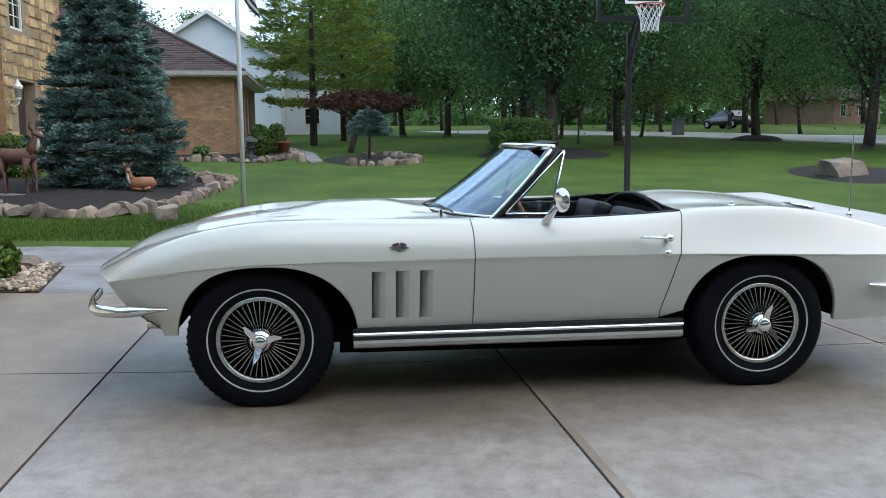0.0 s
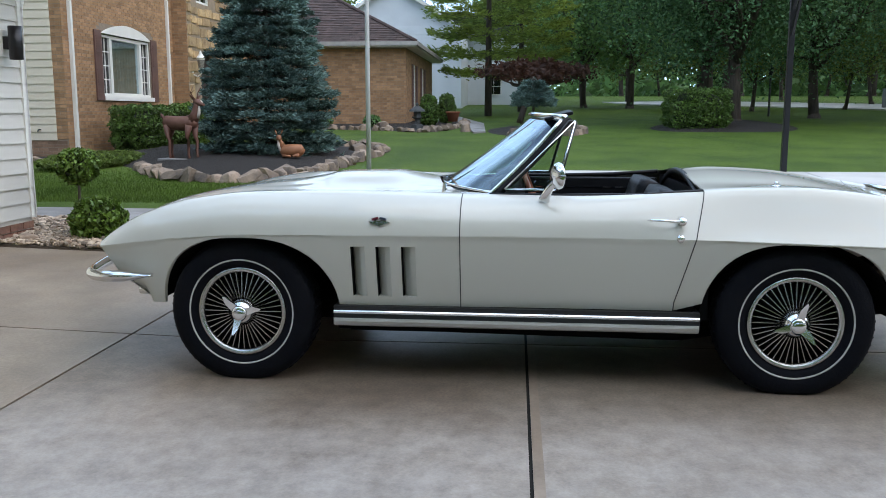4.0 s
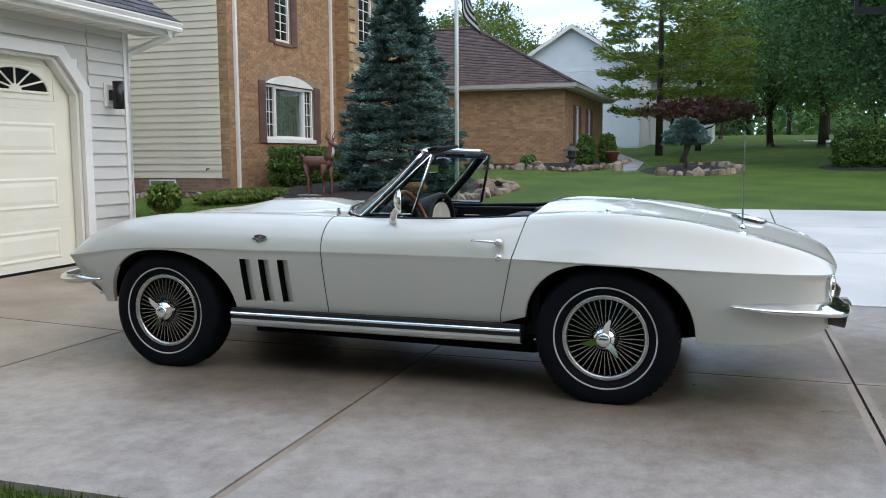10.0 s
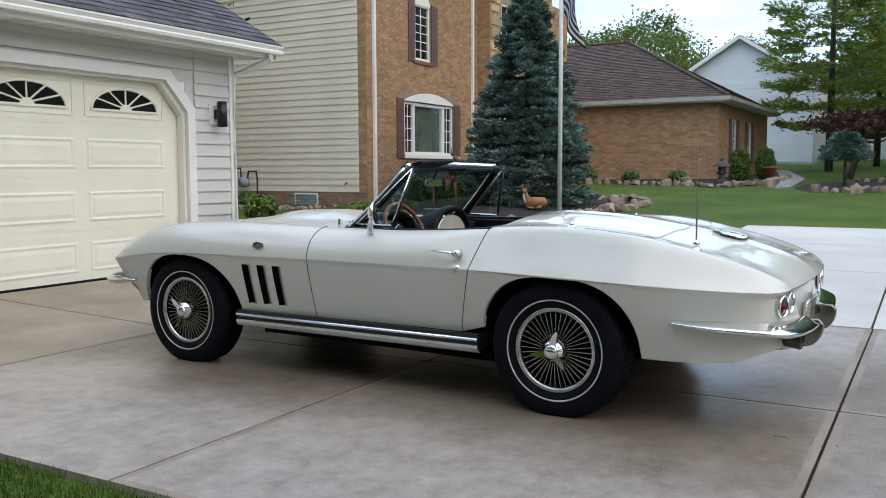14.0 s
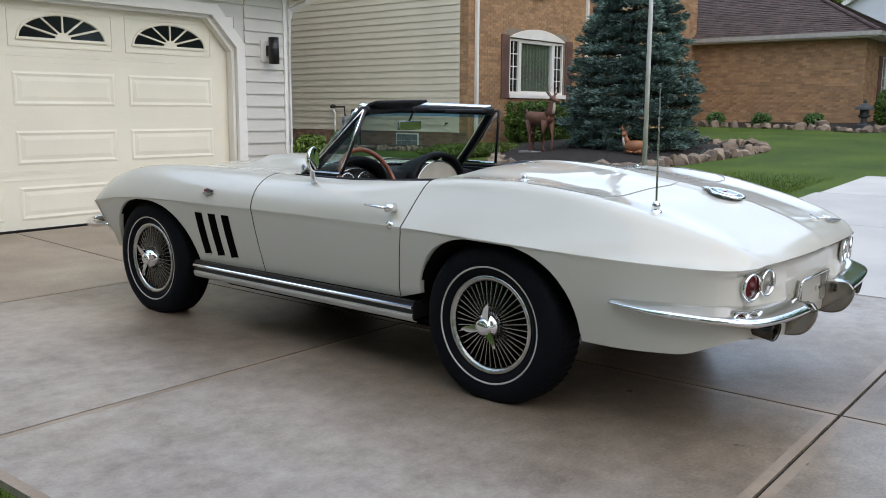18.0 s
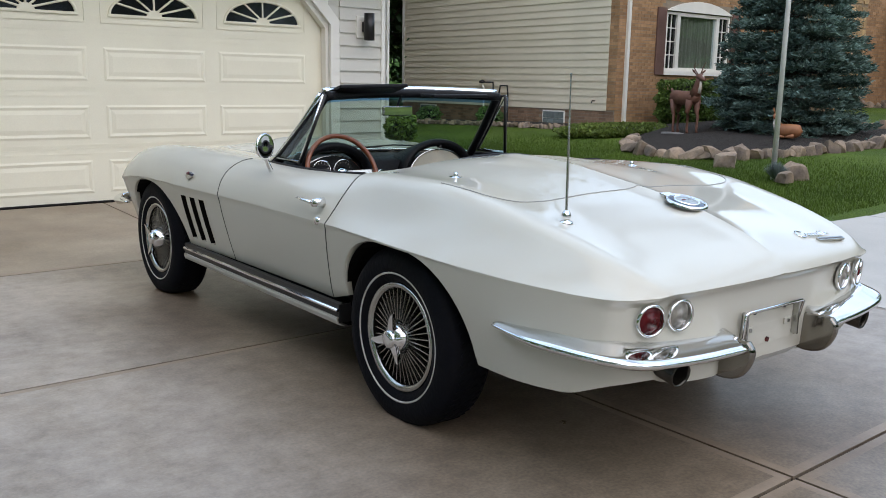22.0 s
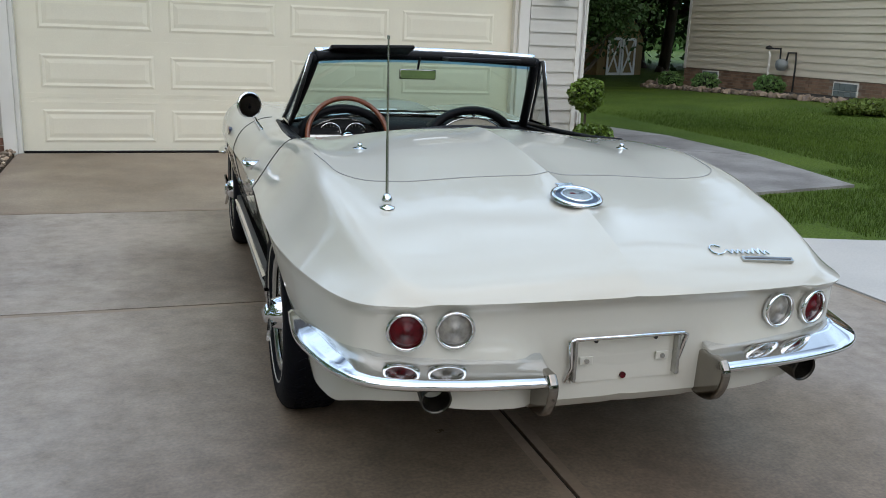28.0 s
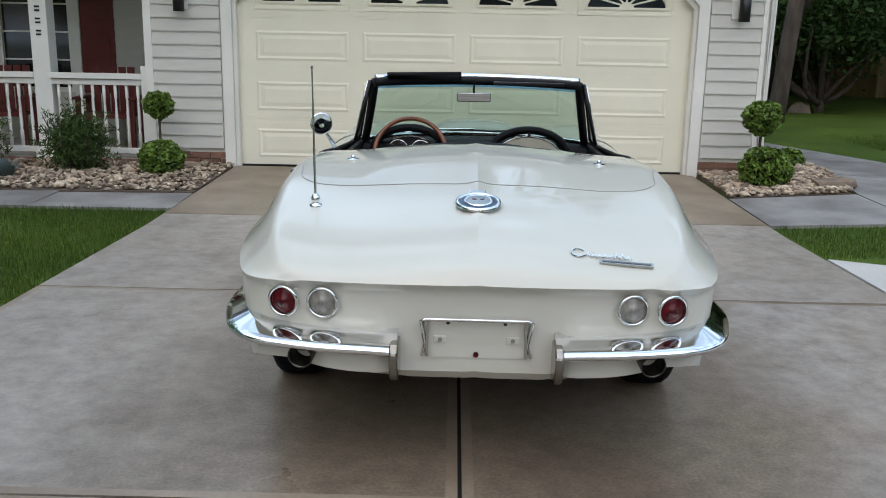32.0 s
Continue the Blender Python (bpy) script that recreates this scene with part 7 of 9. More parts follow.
for x, y, s, r in ((41.5, -12.0, 0.9, 0), (48.5, -11.0, 1.0, 50), (52.0, -22.0, 1.0, 95), (47.0, -29.2, 1.0, 150), (60.0, -8.0, 1.1, 200), (60.5, -31.0, 1.1, 20), (44.0, -17.5, 0.8, 260), (64, -20, 1.2, 40), (66, -1, 1.2, 10)):
    place(young, x, y, s, r)
for i in range(26):
    a = -0.62 + 0.042 * i
    d = 92 + 14 * ((i * 7) % 3)
    place((airy, maple2, dark, young)[i % 4], d * math.cos(a) - 5, d * math.sin(a), (1.15 + 0.12 * ((i * 5) % 4)) * (1 if a < 0.02 else 0.5), 47 * i)
for x, y, s, r in ((52.0, 14.5, 0.84, 30), (56.0, 19.0, 0.9, 100), (62.0, 15.5, 0.9, 160), (47.0, 20.0, 0.62, 220), (66.0, 10.0, 0.75, 290)):
    place(airy, x, y, s, r)
# backyard wood, its shade held in the leaf colour
for x, y, s, r in ((5.5, 24, 0.9, 0), (9.5, 30, 1.0, 60), (14, 36, 1.1, 120), (21, 34, 1.1, 200), (25, 30, 1.0, 260), (3, 33, 1.1, 20), (-4, 36, 1.1, 80), (18, 42, 1.2, 150), (8, 42, 1.2, 210), (29, 38, 1.2, 10), (12, 27.5, 0.55, 70), (-12, 38, 1.2, 33), (6.0, 17.5, 0.55, 310), (34, 33, 1.1, 90), (24, 42, 1.2, 180), (13, 48, 1.3, 0)):
    place(dark, x, y, s, r)
# across the street and beside the house, behind the camera: unseen trees added for reflections
for i in range(15):
    place((maple2, dark)[i % 2], -44 + 6.5 * i, -44 - 5 * (i % 3), 1.15, 71 * i)
# big unseen crowns close by, added to block western sky from the car's side
for x, y, s, r in ((-16.5, -13.0, 1.4, 15), (-15.5, -5.0, 1.3, 100), (-16.5, 3.0, 1.4, 200), (-17.5, 11.0, 1.4, 250)):
    place(maple2, x, y, s, r)
for i in range(9):
    place((dark, maple2)[i % 2], -40 - 4 * (i % 2), -28 + 8 * i, 1.0, 53 * i)
for t in (maple, maple2, young, dark, airy, shade):
    gone(t)


def woodland():
    """The far belt of woods round the neighbourhood, too far to pick trees apart."""
    rng = np.random.default_rng(77)
    P = []
    for i in range(420):
        a = rng.uniform(-0.95, 2.2)
        d = rng.uniform(118, 150)
        h = rng.uniform(6, 11) if a < 0.0 else rng.uniform(4, 6.5)
        c = np.array([d * math.cos(a), d * math.sin(a), land(60, 0) * (1 if a < 0.4 else 0.3)])
        k = rng.normal(size=(150, 3)) * [3.4, 3.4, 1.0]
        k[:, 2] = rng.beta(0.8, 1.5, 150) * (h + 1) - 1
        P.append(c + k)
    v, f = leaf_quads(rng, np.concatenate(P), 1.1, 0.2)
    ob = new("far_woods", np_mesh("far_woods", v, f, LEAF))
    ob.matrix_basis = HOUSE
    tagged(ob, "distant green belt of woods behind the houses", "woods", "", "stuff")


woodland()


def trunk_tree():
    """The old leaning trunk close behind the garage's corner."""
    rng = np.random.default_rng(5)
    t = thing("tree", "old brown tree trunk leaning beside the garage", "tree", HOUSE @ pose(6.0, 12.0, 0.05))
    bm = bmesh.new()
    limb(bm, (0, 0, -0.2), (0.36, 0.2, 3.4), 0.17, 0.14, rng, 0.02, 10)
    limb(bm, (0.33, 0.18, 3.1), (0.8, 0.5, 7.0), 0.135, 0.06, rng, 0.05, 8)
    limb(bm, (0.35, 0.12, 2.2), (1.9, -0.2, 4.0), 0.09, 0.03, rng, 0.08, 6)
    part("trunk", bm, BARK, t, "", True)
    # crown spread wide, largely unseen, so that it darkens the lawn behind
    c = np.concatenate([np.array([min(2.6, rng.normal() * 1.1 + 1.2), rng.normal() * 2.4 + 4.0, rng.uniform(3.8, 8.0)]) + rng.normal(size=(330, 3)) * [0.5, 0.6, 0.3] for _ in range(64)])
    v, f = leaf_quads(rng, c, 0.09, 0.3)
    ob = new("crown", np_mesh("crown", v, f, LEAF_SHADED))
    ob.parent = t
    # low maple in the back lawn
    t = thing("tree", "low spreading maple with bare lower limbs", "tree", HOUSE @ pose(8.4, 15.8, 0.05))
    bm = bmesh.new()
    cs = []
    for i in range(9):
        a = 0.7 * i
        e = (1.25 * math.cos(a) - 0.25, 1.5 * math.sin(a), 1.5 + 0.25 * (i % 4))
        limb(bm, (0, 0, 0.25), e, 0.07, 0.02, rng, 0.1, 6)
        cs.append(np.array(e))
    cyl(bm, (0, 0, -0.2), (0, 0, 0.35), 0.13, 0.10, 8)
    part("trunk", bm, BARK, t, "", True)
    c = np.concatenate([k * rng.uniform(0.6, 1.3) + np.array([0, 0, 0.4]) + rng.normal(size=(300, 3)) * [0.45, 0.45, 0.25] for k in cs for _ in range(3)])
    v, f = leaf_quads(rng, c, 0.09, 0.3)
    ob = new("crown", np_mesh("crown", v, f, LEAF_SHADED))
    ob.parent = t


trunk_tree()


def conifer(name, label, m, profile, whorls, branches, needle, material, seed, tuft=26, droop=0.16, width=0.26):
    """A needled tree: whorls of drooping boughs with sprays of needles; profile: (height, radius) from foot to tip."""
    rng = np.random.default_rng(seed)
    t = thing(name, label, "tree", m)
    hs, rs = [p[0] for p in profile], [p[1] for p in profile]
    bm = bmesh.new()
    cyl(bm, (0, 0, -0.2), (0, 0, hs[-1] * 0.97), 0.04 + 0.010 * hs[-1], 0.015, 10)
    pts, dirs = [], []
    for w in range(whorls):
        z = hs[0] + (hs[-1] - hs[0]) * (w / whorls) ** 0.95
        R = float(np.interp(z, hs, rs))
        nb = max(5, int(branches * (0.45 + 0.55 * R / max(rs))))
        for k in range(nb):
            a = 2 * math.pi * (k + rng.uniform(-0.35, 0.35)) / nb + w * 0.7
            L = R * rng.uniform(0.80, 1.12)
            d = np.array([math.cos(a), math.sin(a), 0.0])
            side = np.array([-d[1], d[0], 0.0])
            zj = z + rng.uniform(-0.06, 0.06)
            if k % 3 == 0 and R > 0.25:
                limb(bm, (0, 0, zj + 0.05), tuple(d * L * 0.8 + [0, 0, zj - droop * L * 0.6]), 0.018, 0.006, rng, 0.01, 4)
            n = max(6, int(tuft * (0.35 + 0.65 * L / max(rs))))
            u = rng.uniform(0.25, 1.0, n) ** 0.65
            lat = rng.normal(size=n) * width * L * (0.25 + 0.75 * np.sin(np.pi * np.clip(u, 0, 0.92))) * 0.62
            pz = zj - droop * L * u + 0.10 * L * u**3 - np.abs(lat) * 0.18 + rng.normal(size=n) * 0.022
            p = d * (L * u)[:, None] + side * lat[:, None]
            p[:, 2] = pz
            g = d * 0.8 + side * (np.sign(lat) * np.minimum(1, np.abs(lat) * 6 + 0.2))[:, None] + rng.normal(size=(n, 3)) * 0.35
            g[:, 2] += 0.25
            pts.append(p)
            dirs.append(g)
    part("trunk", bm, BARK, t, "", True)
    P, D = np.concatenate(pts), np.concatenate(dirs)
    D /= np.linalg.norm(D, axis=1)[:, None]
    vs = []
    for j in range(2):
        s = np.cross(D, rng.normal(size=D.shape))
        s /= np.linalg.norm(s, axis=1)[:, None]
        ln = needle * rng.uniform(0.7, 1.25, size=(len(P), 1))
        q = P + rng.normal(size=P.shape) * needle * 0.18
        vs.append(np.stack([q - s * needle * 0.07, q + D * ln * 0.5 - s * needle * 0.12, q + D * ln, q + D * ln * 0.5 + s * needle * 0.12], axis=1).reshape(-1, 3))
    v = np.concatenate(vs)
    f = np.arange(len(v)).reshape(-1, 4)
    ob = new("needles", np_mesh("needles", v, f, material))
    ob.parent = t
    return t


conifer("blue_spruce", "dense blue-green spruce standing in the mulch bed", HOUSE @ pose(12.65, 5.0, 0.38),
        [(0.10, 1.32), (0.5, 1.45), (1.4, 1.30), (2.2, 1.08), (3.0, 0.84), (3.9, 0.54), (4.7, 0.25), (5.4, 0.04)], 27, 18, 0.095, NEEDLE, 21, 300, 0.19, 0.27)
conifer("pine", "tall yellow-green pine with open boughs", HOUSE @ pose(35.5, 1.3, land(35, 1) - 0.1),
        [(2.0, 2.2), (3.6, 2.9), (6.5, 2.7), (9.0, 2.0), (12.0, 1.0), (13.5, 0.1)], 15, 8, 0.24, PINE, 22, 190, 0.02, 0.38)
conifer("pine", "tall yellow-green pine with open boughs", HOUSE @ pose(41.0, -0.2, land(41, 0) - 0.1),
        [(2.0, 2.2), (4.0, 2.8), (6.5, 2.5), (9.0, 1.9), (11.0, 1.0), (12.5, 0.1)], 14, 8, 0.24, PINE, 23, 190, 0.02, 0.38)
conifer("dwarf_spruce", "small grafted weeping blue spruce on a thin stem", HOUSE @ pose(22.0, -0.5, land(22, 0) + 0.12),
        [(0.80, 0.30), (1.0, 0.66), (1.2, 0.60), (1.5, 0.25)], 9, 16, 0.09, NEEDLE, 24, 90, 0.45)


def shrub(name, label, category, m, centre, radii, n, size, material, seed, stem=0.0, group="", core=True, box_like=0.0):
    """A clipped bush: a near-black solid core, painted as the shade inside, under a skin of leaves."""
    rng = np.random.default_rng(seed)
    t = thing(name, label, category, m, group)
    c, r = np.array(centre), np.array(radii)
    d = rng.normal(size=(n, 3))
    d /= np.linalg.norm(d, axis=1)[:, None]
    if box_like:
        e = np.max(np.abs(d), axis=1)[:, None]
        d = d * (1 - box_like) + d / e * box_like
    lump = 1 + 0.07 * np.sin(d[:, :1] * 9 + seed) * np.cos(d[:, 1:2] * 8) + 0.05 * np.sin(d[:, 2:3] * 11)
    p = c + d * r * lump * (rng.uniform(0.72, 1.03, size=(n, 1)) ** 0.5)
    if not core:
        # wispy: sprays of uneven length, thinner towards the top
        spray = 0.55 + 0.55 * np.abs(np.sin(3.1 * np.arctan2(d[:, 1:2], d[:, :1]) + seed) * np.cos(2.3 * d[:, 2:3] * 4))
        p = c + d * r * spray * rng.uniform(0.25, 1.1, size=(n, 1)) ** 0.6
    v, f = leaf_quads(rng, p, size, 0.0, 1.5 if core else 5.0)
    ob = new("leaves", np_mesh("leaves", v, f, material))
    ob.parent = t
    if core:
        bm = bmesh.new()
        bmesh.ops.create_icosphere(bm, subdivisions=2, radius=1.0)
        for q in bm.verts:
            k = np.array(q.co)
            if box_like:
                k = k * (1 - box_like) + k / np.max(np.abs(k)) * box_like
            q.co = Vector(c + k * r * 0.80)
        part("core", bm, mat("core_shade", (0.014, 0.020, 0.008), 0.9), t)
    if not core:
        bm = bmesh.new()
        for k in range(14):
            a = 0.9 * k
            limb(bm, (0, 0, -0.05), (c[0] + r[0] * 0.75 * math.cos(a), c[1] + r[1] * 0.75 * math.sin(a), c[2] + r[2] * (0.2 + 0.5 * (k % 3) / 2)), 0.010, 0.004, rng, 0.05, 5)
        part("stem_cluster", bm, BARK, t)
    if stem:
        part("stem", cyl(bmesh.new(), (c[0], c[1], -0.05), (c[0], c[1], c[2] - r[2] * 0.6), stem, stem * 0.8, 8), BARK, t)
    return t


# clipped topiary pairs by the garage
for x, y, s, sd in ((2.98, 4.02, 1.0, 31), (-3.20, 4.20, 0.80, 32)):
    shrub("topiary", "clipped boxwood ball topiary on a thin stem", "topiary", HOUSE @ pose(x, y, 0.06), (0, 0, 0.70), (0.185 * s, 0.185 * s, 0.17 * s), int(1500 * s), 0.034, BOX_LEAF, sd, 0.016, "topiaries")
shrub("boxwood", "round clipped boxwood bush in the pebble bed", "bush", HOUSE @ pose(3.00, 3.86, 0.06), (0, 0, 0.20), (0.25, 0.25, 0.22), 3000, 0.036, BOX_LEAF, 33)
shrub("boxwood", "round clipped boxwood bush in the pebble bed", "bush", HOUSE @ pose(-3.13, 3.98, 0.06), (0, 0, 0.17), (0.22, 0.22, 0.19), 2200, 0.034, BOX_LEAF, 34)
shrub("boxwood", "low green bush beside the garage corner", "bush", HOUSE @ pose(3.70, 5.12, 0.08), (0, 0, 0.12), (0.17, 0.17, 0.15), 1000, 0.036, BOX_LEAF, 35)
shrub("feathery_shrub", "soft feathery dark green shrub before the porch", "bush", HOUSE @ pose(-4.02, 4.05, 0.03), (0, 0, 0.34), (0.43, 0.32, 0.42), 6500, 0.013, FEATHER, 36, core=False)
shrub("feathery_shrub", "dark green shrub before the porch", "bush", HOUSE @ pose(-5.15, 4.1, 0.03), (0, 0, 0.38), (0.42, 0.36, 0.46), 6500, 0.013, FEATHER, 37, core=False)
shrub("hedge_bush", "clipped dark green hedge under the window", "hedge", HOUSE @ pose(14.4, 8.35, 0.45), (0, 0, 0.45), (1.05, 0.50, 0.55), 15000, 0.045, HEDGE_LEAF, 38, box_like=0.55)
shrub("hedge_bush", "clipped green hedge beside the entrance", "hedge", HOUSE @ pose(16.4, 8.1, 0.5), (0, 0, 0.45), (1.0, 0.50, 0.54), 14000, 0.045, BOX_LEAF, 39, box_like=0.55)
shrub("ground_cover", "low spreading light green ground cover", "plant", HOUSE @ pose(11.4, 8.0, 0.30), (0, 0, 0.06), (1.7, 0.75, 0.14), 5200, 0.06, LEAF_LIGHT, 40)
shrub("hedge_block", "large clipped hedge block under the maples", "hedge", HOUSE @ pose(24.4, -5.8, 0.72), (0, 0, 0.62), (1.05, 1.05, 0.72), 17000, 0.055, HEDGE_LEAF, 42, box_like=0.6)
for x, y, sd in ((25.7, 3.05, 43), (27.9, 2.6, 44)):
    shrub("cone_shrub", "clipped dark green cone shrub", "bush", HOUSE @ pose(x, y, land(x, y)), (0, 0, 0.50), (0.34, 0.34, 0.62), 2400, 0.06, HEDGE_LEAF, sd, group="cone shrubs")
for x, y, sd in ((11.6, 14.6, 45), (11.7, 12.3, 46), (11.8, 16.5, 47), (25.0, 6.6, 48), (25.2, 8.2, 49), (24.8, 4.9, 50)):
    shrub("flower_shrub", "small green shrub with pale blooms in the bed", "bush", HOUSE @ pose(x, y, land(x, y)), (0, 0, 0.18), (0.34, 0.30, 0.24), 700, 0.06, LEAF, sd, group="foundation shrubs")


def tuft(x, y, n, h, material, seed, label):
    rng = np.random.default_rng(seed)
    t = thing("grass_tuft", label, "plant", HOUSE @ pose(x, y, land(x, y)))
    a = rng.uniform(0, 2 * np.pi, n)
    o = rng.uniform(0.2, 1.0, n)
    tip = np.stack([np.cos(a) * o * h * 0.85, np.sin(a) * o * h * 0.85, h * (1.05 - 0.5 * o)], axis=1)
    base = tip * [0.12, 0.12, 0]
    s = np.stack([-np.sin(a), np.cos(a), np.zeros(n)], axis=1) * 0.006
    v = np.stack([base - s, base + s, tip], axis=1).reshape(-1, 3)
    ob = new("blades", np_mesh("blades", v, np.arange(3 * n).reshape(-1, 3), material))
    ob.parent = t


FESCUE = mat("blue_fescue", (0.17, 0.22, 0.22), 0.7, island=0.3)
tuft(-4.55, 3.55, 900, 0.24, FESCUE, 51, "spiky blue-grey fescue tuft in the pebbles")
tuft(7.22, 1.98, 700, 0.24, FESCUE, 52, "grey-green grass tuft at the flagpole foot")


def red_maple():
    rng = np.random.default_rng(61)
    t = thing("japanese_maple", "low weeping maroon Japanese maple", "tree", HOUSE @ pose(28.1, -0.7, land(28, 0) + 0.1))
    bm = bmesh.new()
    limb(bm, (0, 0.6, -0.1), (0.1, 0.3, 1.3), 0.12, 0.09, rng, 0.05, 8)
    cs = []
    for i in range(14):
        a = 2 * math.pi * i / 14
        e = (1.2 * math.cos(a), 1.75 * math.sin(a), 1.50 + 0.30 * rng.random())
        twig = bmesh.new()
        limb(twig, (0.1, 0.3, 1.25), e, 0.05, 0.015, rng, 0.12, 5)
        part("limb", twig, BARK, t, "", True)
        cs.append(np.array(e))
    part("trunk", bm, BARK, t, "", True)
    c = np.concatenate([np.array([k[0] * q, k[1] * q, k[2] + 0.30 * (1 - q * q)]) + rng.normal(size=(80, 3)) * [0.24, 0.24, 0.10] for k in cs for q in (0.35, 0.7, 1.0)])
    v, f = leaf_quads(rng, c, 0.11, 0.3)
    ob = new("crown", np_mesh("crown", v, f, LEAF_RED))
    ob.parent = t


red_maple()


# ---- beds, stones and walks ----
def disc(name, label, outline, rise, material, m=HOUSE, rings=7):
    """A mounded bed over a plan outline, following the land."""
    n = len(outline)
    cx, cy = sum(p[0] for p in outline) / n, sum(p[1] for p in outline) / n
    vs = [(cx, cy, land(cx, cy) + rise)]
    for r in range(1, rings + 1):
        t = r / rings
        for x, y in outline:
            px, py = cx + (x - cx) * t, cy + (y - cy) * t
            vs.append((px, py, land(px, py) - 0.035 + (rise + 0.03) * (1 - t**3) + 0.02 * noise.noise((px * 3, py * 3, 0)) * (1 - t**4)))
    fs = [(0, 1 + i, 1 + (i + 1) % n) for i in range(n)]
    for r in range(rings - 1):
        for i in range(n):
            a, b = 1 + r * n + i, 1 + r * n + (i + 1) % n
            fs.append((a, a + n, b + n, b))
    ob = raw(name, vs, fs, material, None, label, m, True)
    return tagged(ob, "", "flower bed", "", "structure")


def ring_of(pts, k=4):
    """A closed smooth outline through a few plan points."""
    out = []
    n = len(pts)
    for i in range(n):
        p0, p1, p2, p3 = (Vector(pts[(i + j) % n]) for j in (-1, 0, 1, 2))
        for j in range(k):
            t = j / k
            q = 0.5 * (2 * p1 + (p2 - p0) * t + (2 * p0 - 5 * p1 + 4 * p2 - p3) * t * t + (3 * p1 - p0 - 3 * p2 + p3) * t**3)
            out.append((q.x, q.y))
    return out


def rock_mesh(seed, size):
    rng = random.Random(seed)
    bm = bmesh.new()
    bmesh.ops.create_icosphere(bm, subdivisions=2, radius=1.0)
    cuts = [(Vector((sx * rng.uniform(0.75, 1), rng.uniform(-0.35, 0.35), rng.uniform(-0.25, 0.35))).normalized(), rng.uniform(0.52, 0.70)) for sx in (1, -1)]
    cuts += [(Vector((rng.uniform(-0.4, 0.4), sy * rng.uniform(0.75, 1), rng.uniform(-0.2, 0.35))).normalized(), rng.uniform(0.52, 0.70)) for sy in (1, -1)]
    cuts += [(Vector((rng.uniform(-0.45, 0.45), rng.uniform(-0.45, 0.45), 1)).normalized(), rng.uniform(0.5, 0.7)) for _ in range(3)]
    for v in bm.verts:
        for n, d in cuts:
            e = v.co.dot(n) - d
            if e > 0:
                v.co -= n * e
        k = 1 + 0.16 * noise.noise(v.co * 1.3 + Vector((seed * 7.1, 0, 0))) + 0.10 * noise.noise(v.co * 3 + Vector((0, seed * 3.3, 0)))
        v.co = Vector((v.co.x * size[0] * k, v.co.y * size[1] * k, max(-0.4, v.co.z) * size[2] * k))
    for e in bm.edges:
        if e.calc_face_angle(0) > 0.30:
            e.smooth = False
    return bm


ROCKS = []
for i, s in enumerate(((0.24, 0.17, 0.20), (0.20, 0.18, 0.26), (0.30, 0.19, 0.18), (0.17, 0.15, 0.17), (0.24, 0.17, 0.29))):
    ob = link("rock", rock_mesh(i + 1, s), ROCK, None, "rough tan-grey fieldstone edging the mulch bed", None, True)
    tagged(ob, "", "rock")
    ROCKS.append(ob)


def rocks_along(pts, group, s=1.0, seed=1, every=0.33):
    rng = random.Random(seed)
    d = 0.0
    for a, b in zip(pts, pts[1:]):
        seg = math.hypot(b[0] - a[0], b[1] - a[1])
        while d < seg:
            t = d / seg
            x, y = a[0] + (b[0] - a[0]) * t, a[1] + (b[1] - a[1]) * t
            k = rng.uniform(0.65, 1.15) * s
            ob = copy_thing(ROCKS[rng.randrange(5)], HOUSE @ Matrix.Translation((x, y, land(x, y) + 0.03 * k)) @ Euler((rng.uniform(-0.3, 0.3), rng.uniform(-0.3, 0.3), rng.uniform(0, 6.3))).to_matrix().to_4x4())
            ob.scale = (k, k, k)
            tagged(ob, "", "", group)
            d += every * k * rng.uniform(0.66, 1.0)
        d -= seg


bed = ring_of([(10.3, 6.7), (8.9, 5.7), (8.45, 4.7), (8.75, 3.9), (9.9, 3.4), (11.8, 3.15), (14.0, 2.95), (15.6, 3.4), (16.0, 5.0), (15.2, 7.0), (16.5, 8.9), (13.5, 9.1), (11.6, 7.9)], 5)
disc("spruce_bed", "dark mulch bed round the blue spruce", bed, 0.16, MULCH)
rocks_along(bed[:42], "spruce bed stones", 0.92, 3, 0.30)
side_bed = [(12.74, 8.9), (12.74, 17.2), (12.0, 17.6), (11.3, 17.0), (11.25, 14.0), (11.35, 11.0), (11.7, 9.2)]
disc("side_bed", "dark mulch strip along the house side", side_bed, 0.05, MULCH)
rocks_along([(11.6, 9.3), (11.3, 11.0), (11.2, 14.0), (11.25, 17.0), (12.0, 17.6)], "side bed stones", 0.55, 5, 0.30)
wing_bed = ring_of([(26.4, 9.6), (24.6, 9.4), (24.0, 6.5), (23.2, 4.2), (22.4, 2.9), (24.5, 2.1), (28.0, 1.9), (31.0, 2.6), (32.0, 3.8), (26.6, 3.8)], 4)
disc("wing_bed", "dark mulch bed along the brick house", wing_bed, 0.06, MULCH)
rocks_along(wing_bed[:26], "wing bed stones", 0.95, 6, 0.45)
isle = ring_of([(20.6, 0.2), (20.2, -0.8), (21.5, -1.9), (24.0, -1.9), (26.0, -0.8), (25.0, 0.7), (22.5, 0.9)], 5)
disc("spruce_isle", "dark mulch island under the dwarf spruce", isle, 0.10, MULCH)
rocks_along(isle[:22], "island stones", 1.0, 8, 0.36)
hedge_bed = ring_of([(23.0, -5.0), (23.2, -8.2), (26.0, -9.5), (29.5, -9.4), (31.0, -7.5), (28.5, -5.6), (25.0, -4.4)], 4)
disc("hedge_bed", "dark mulch round the hedge and maples", hedge_bed, 0.15, MULCH)
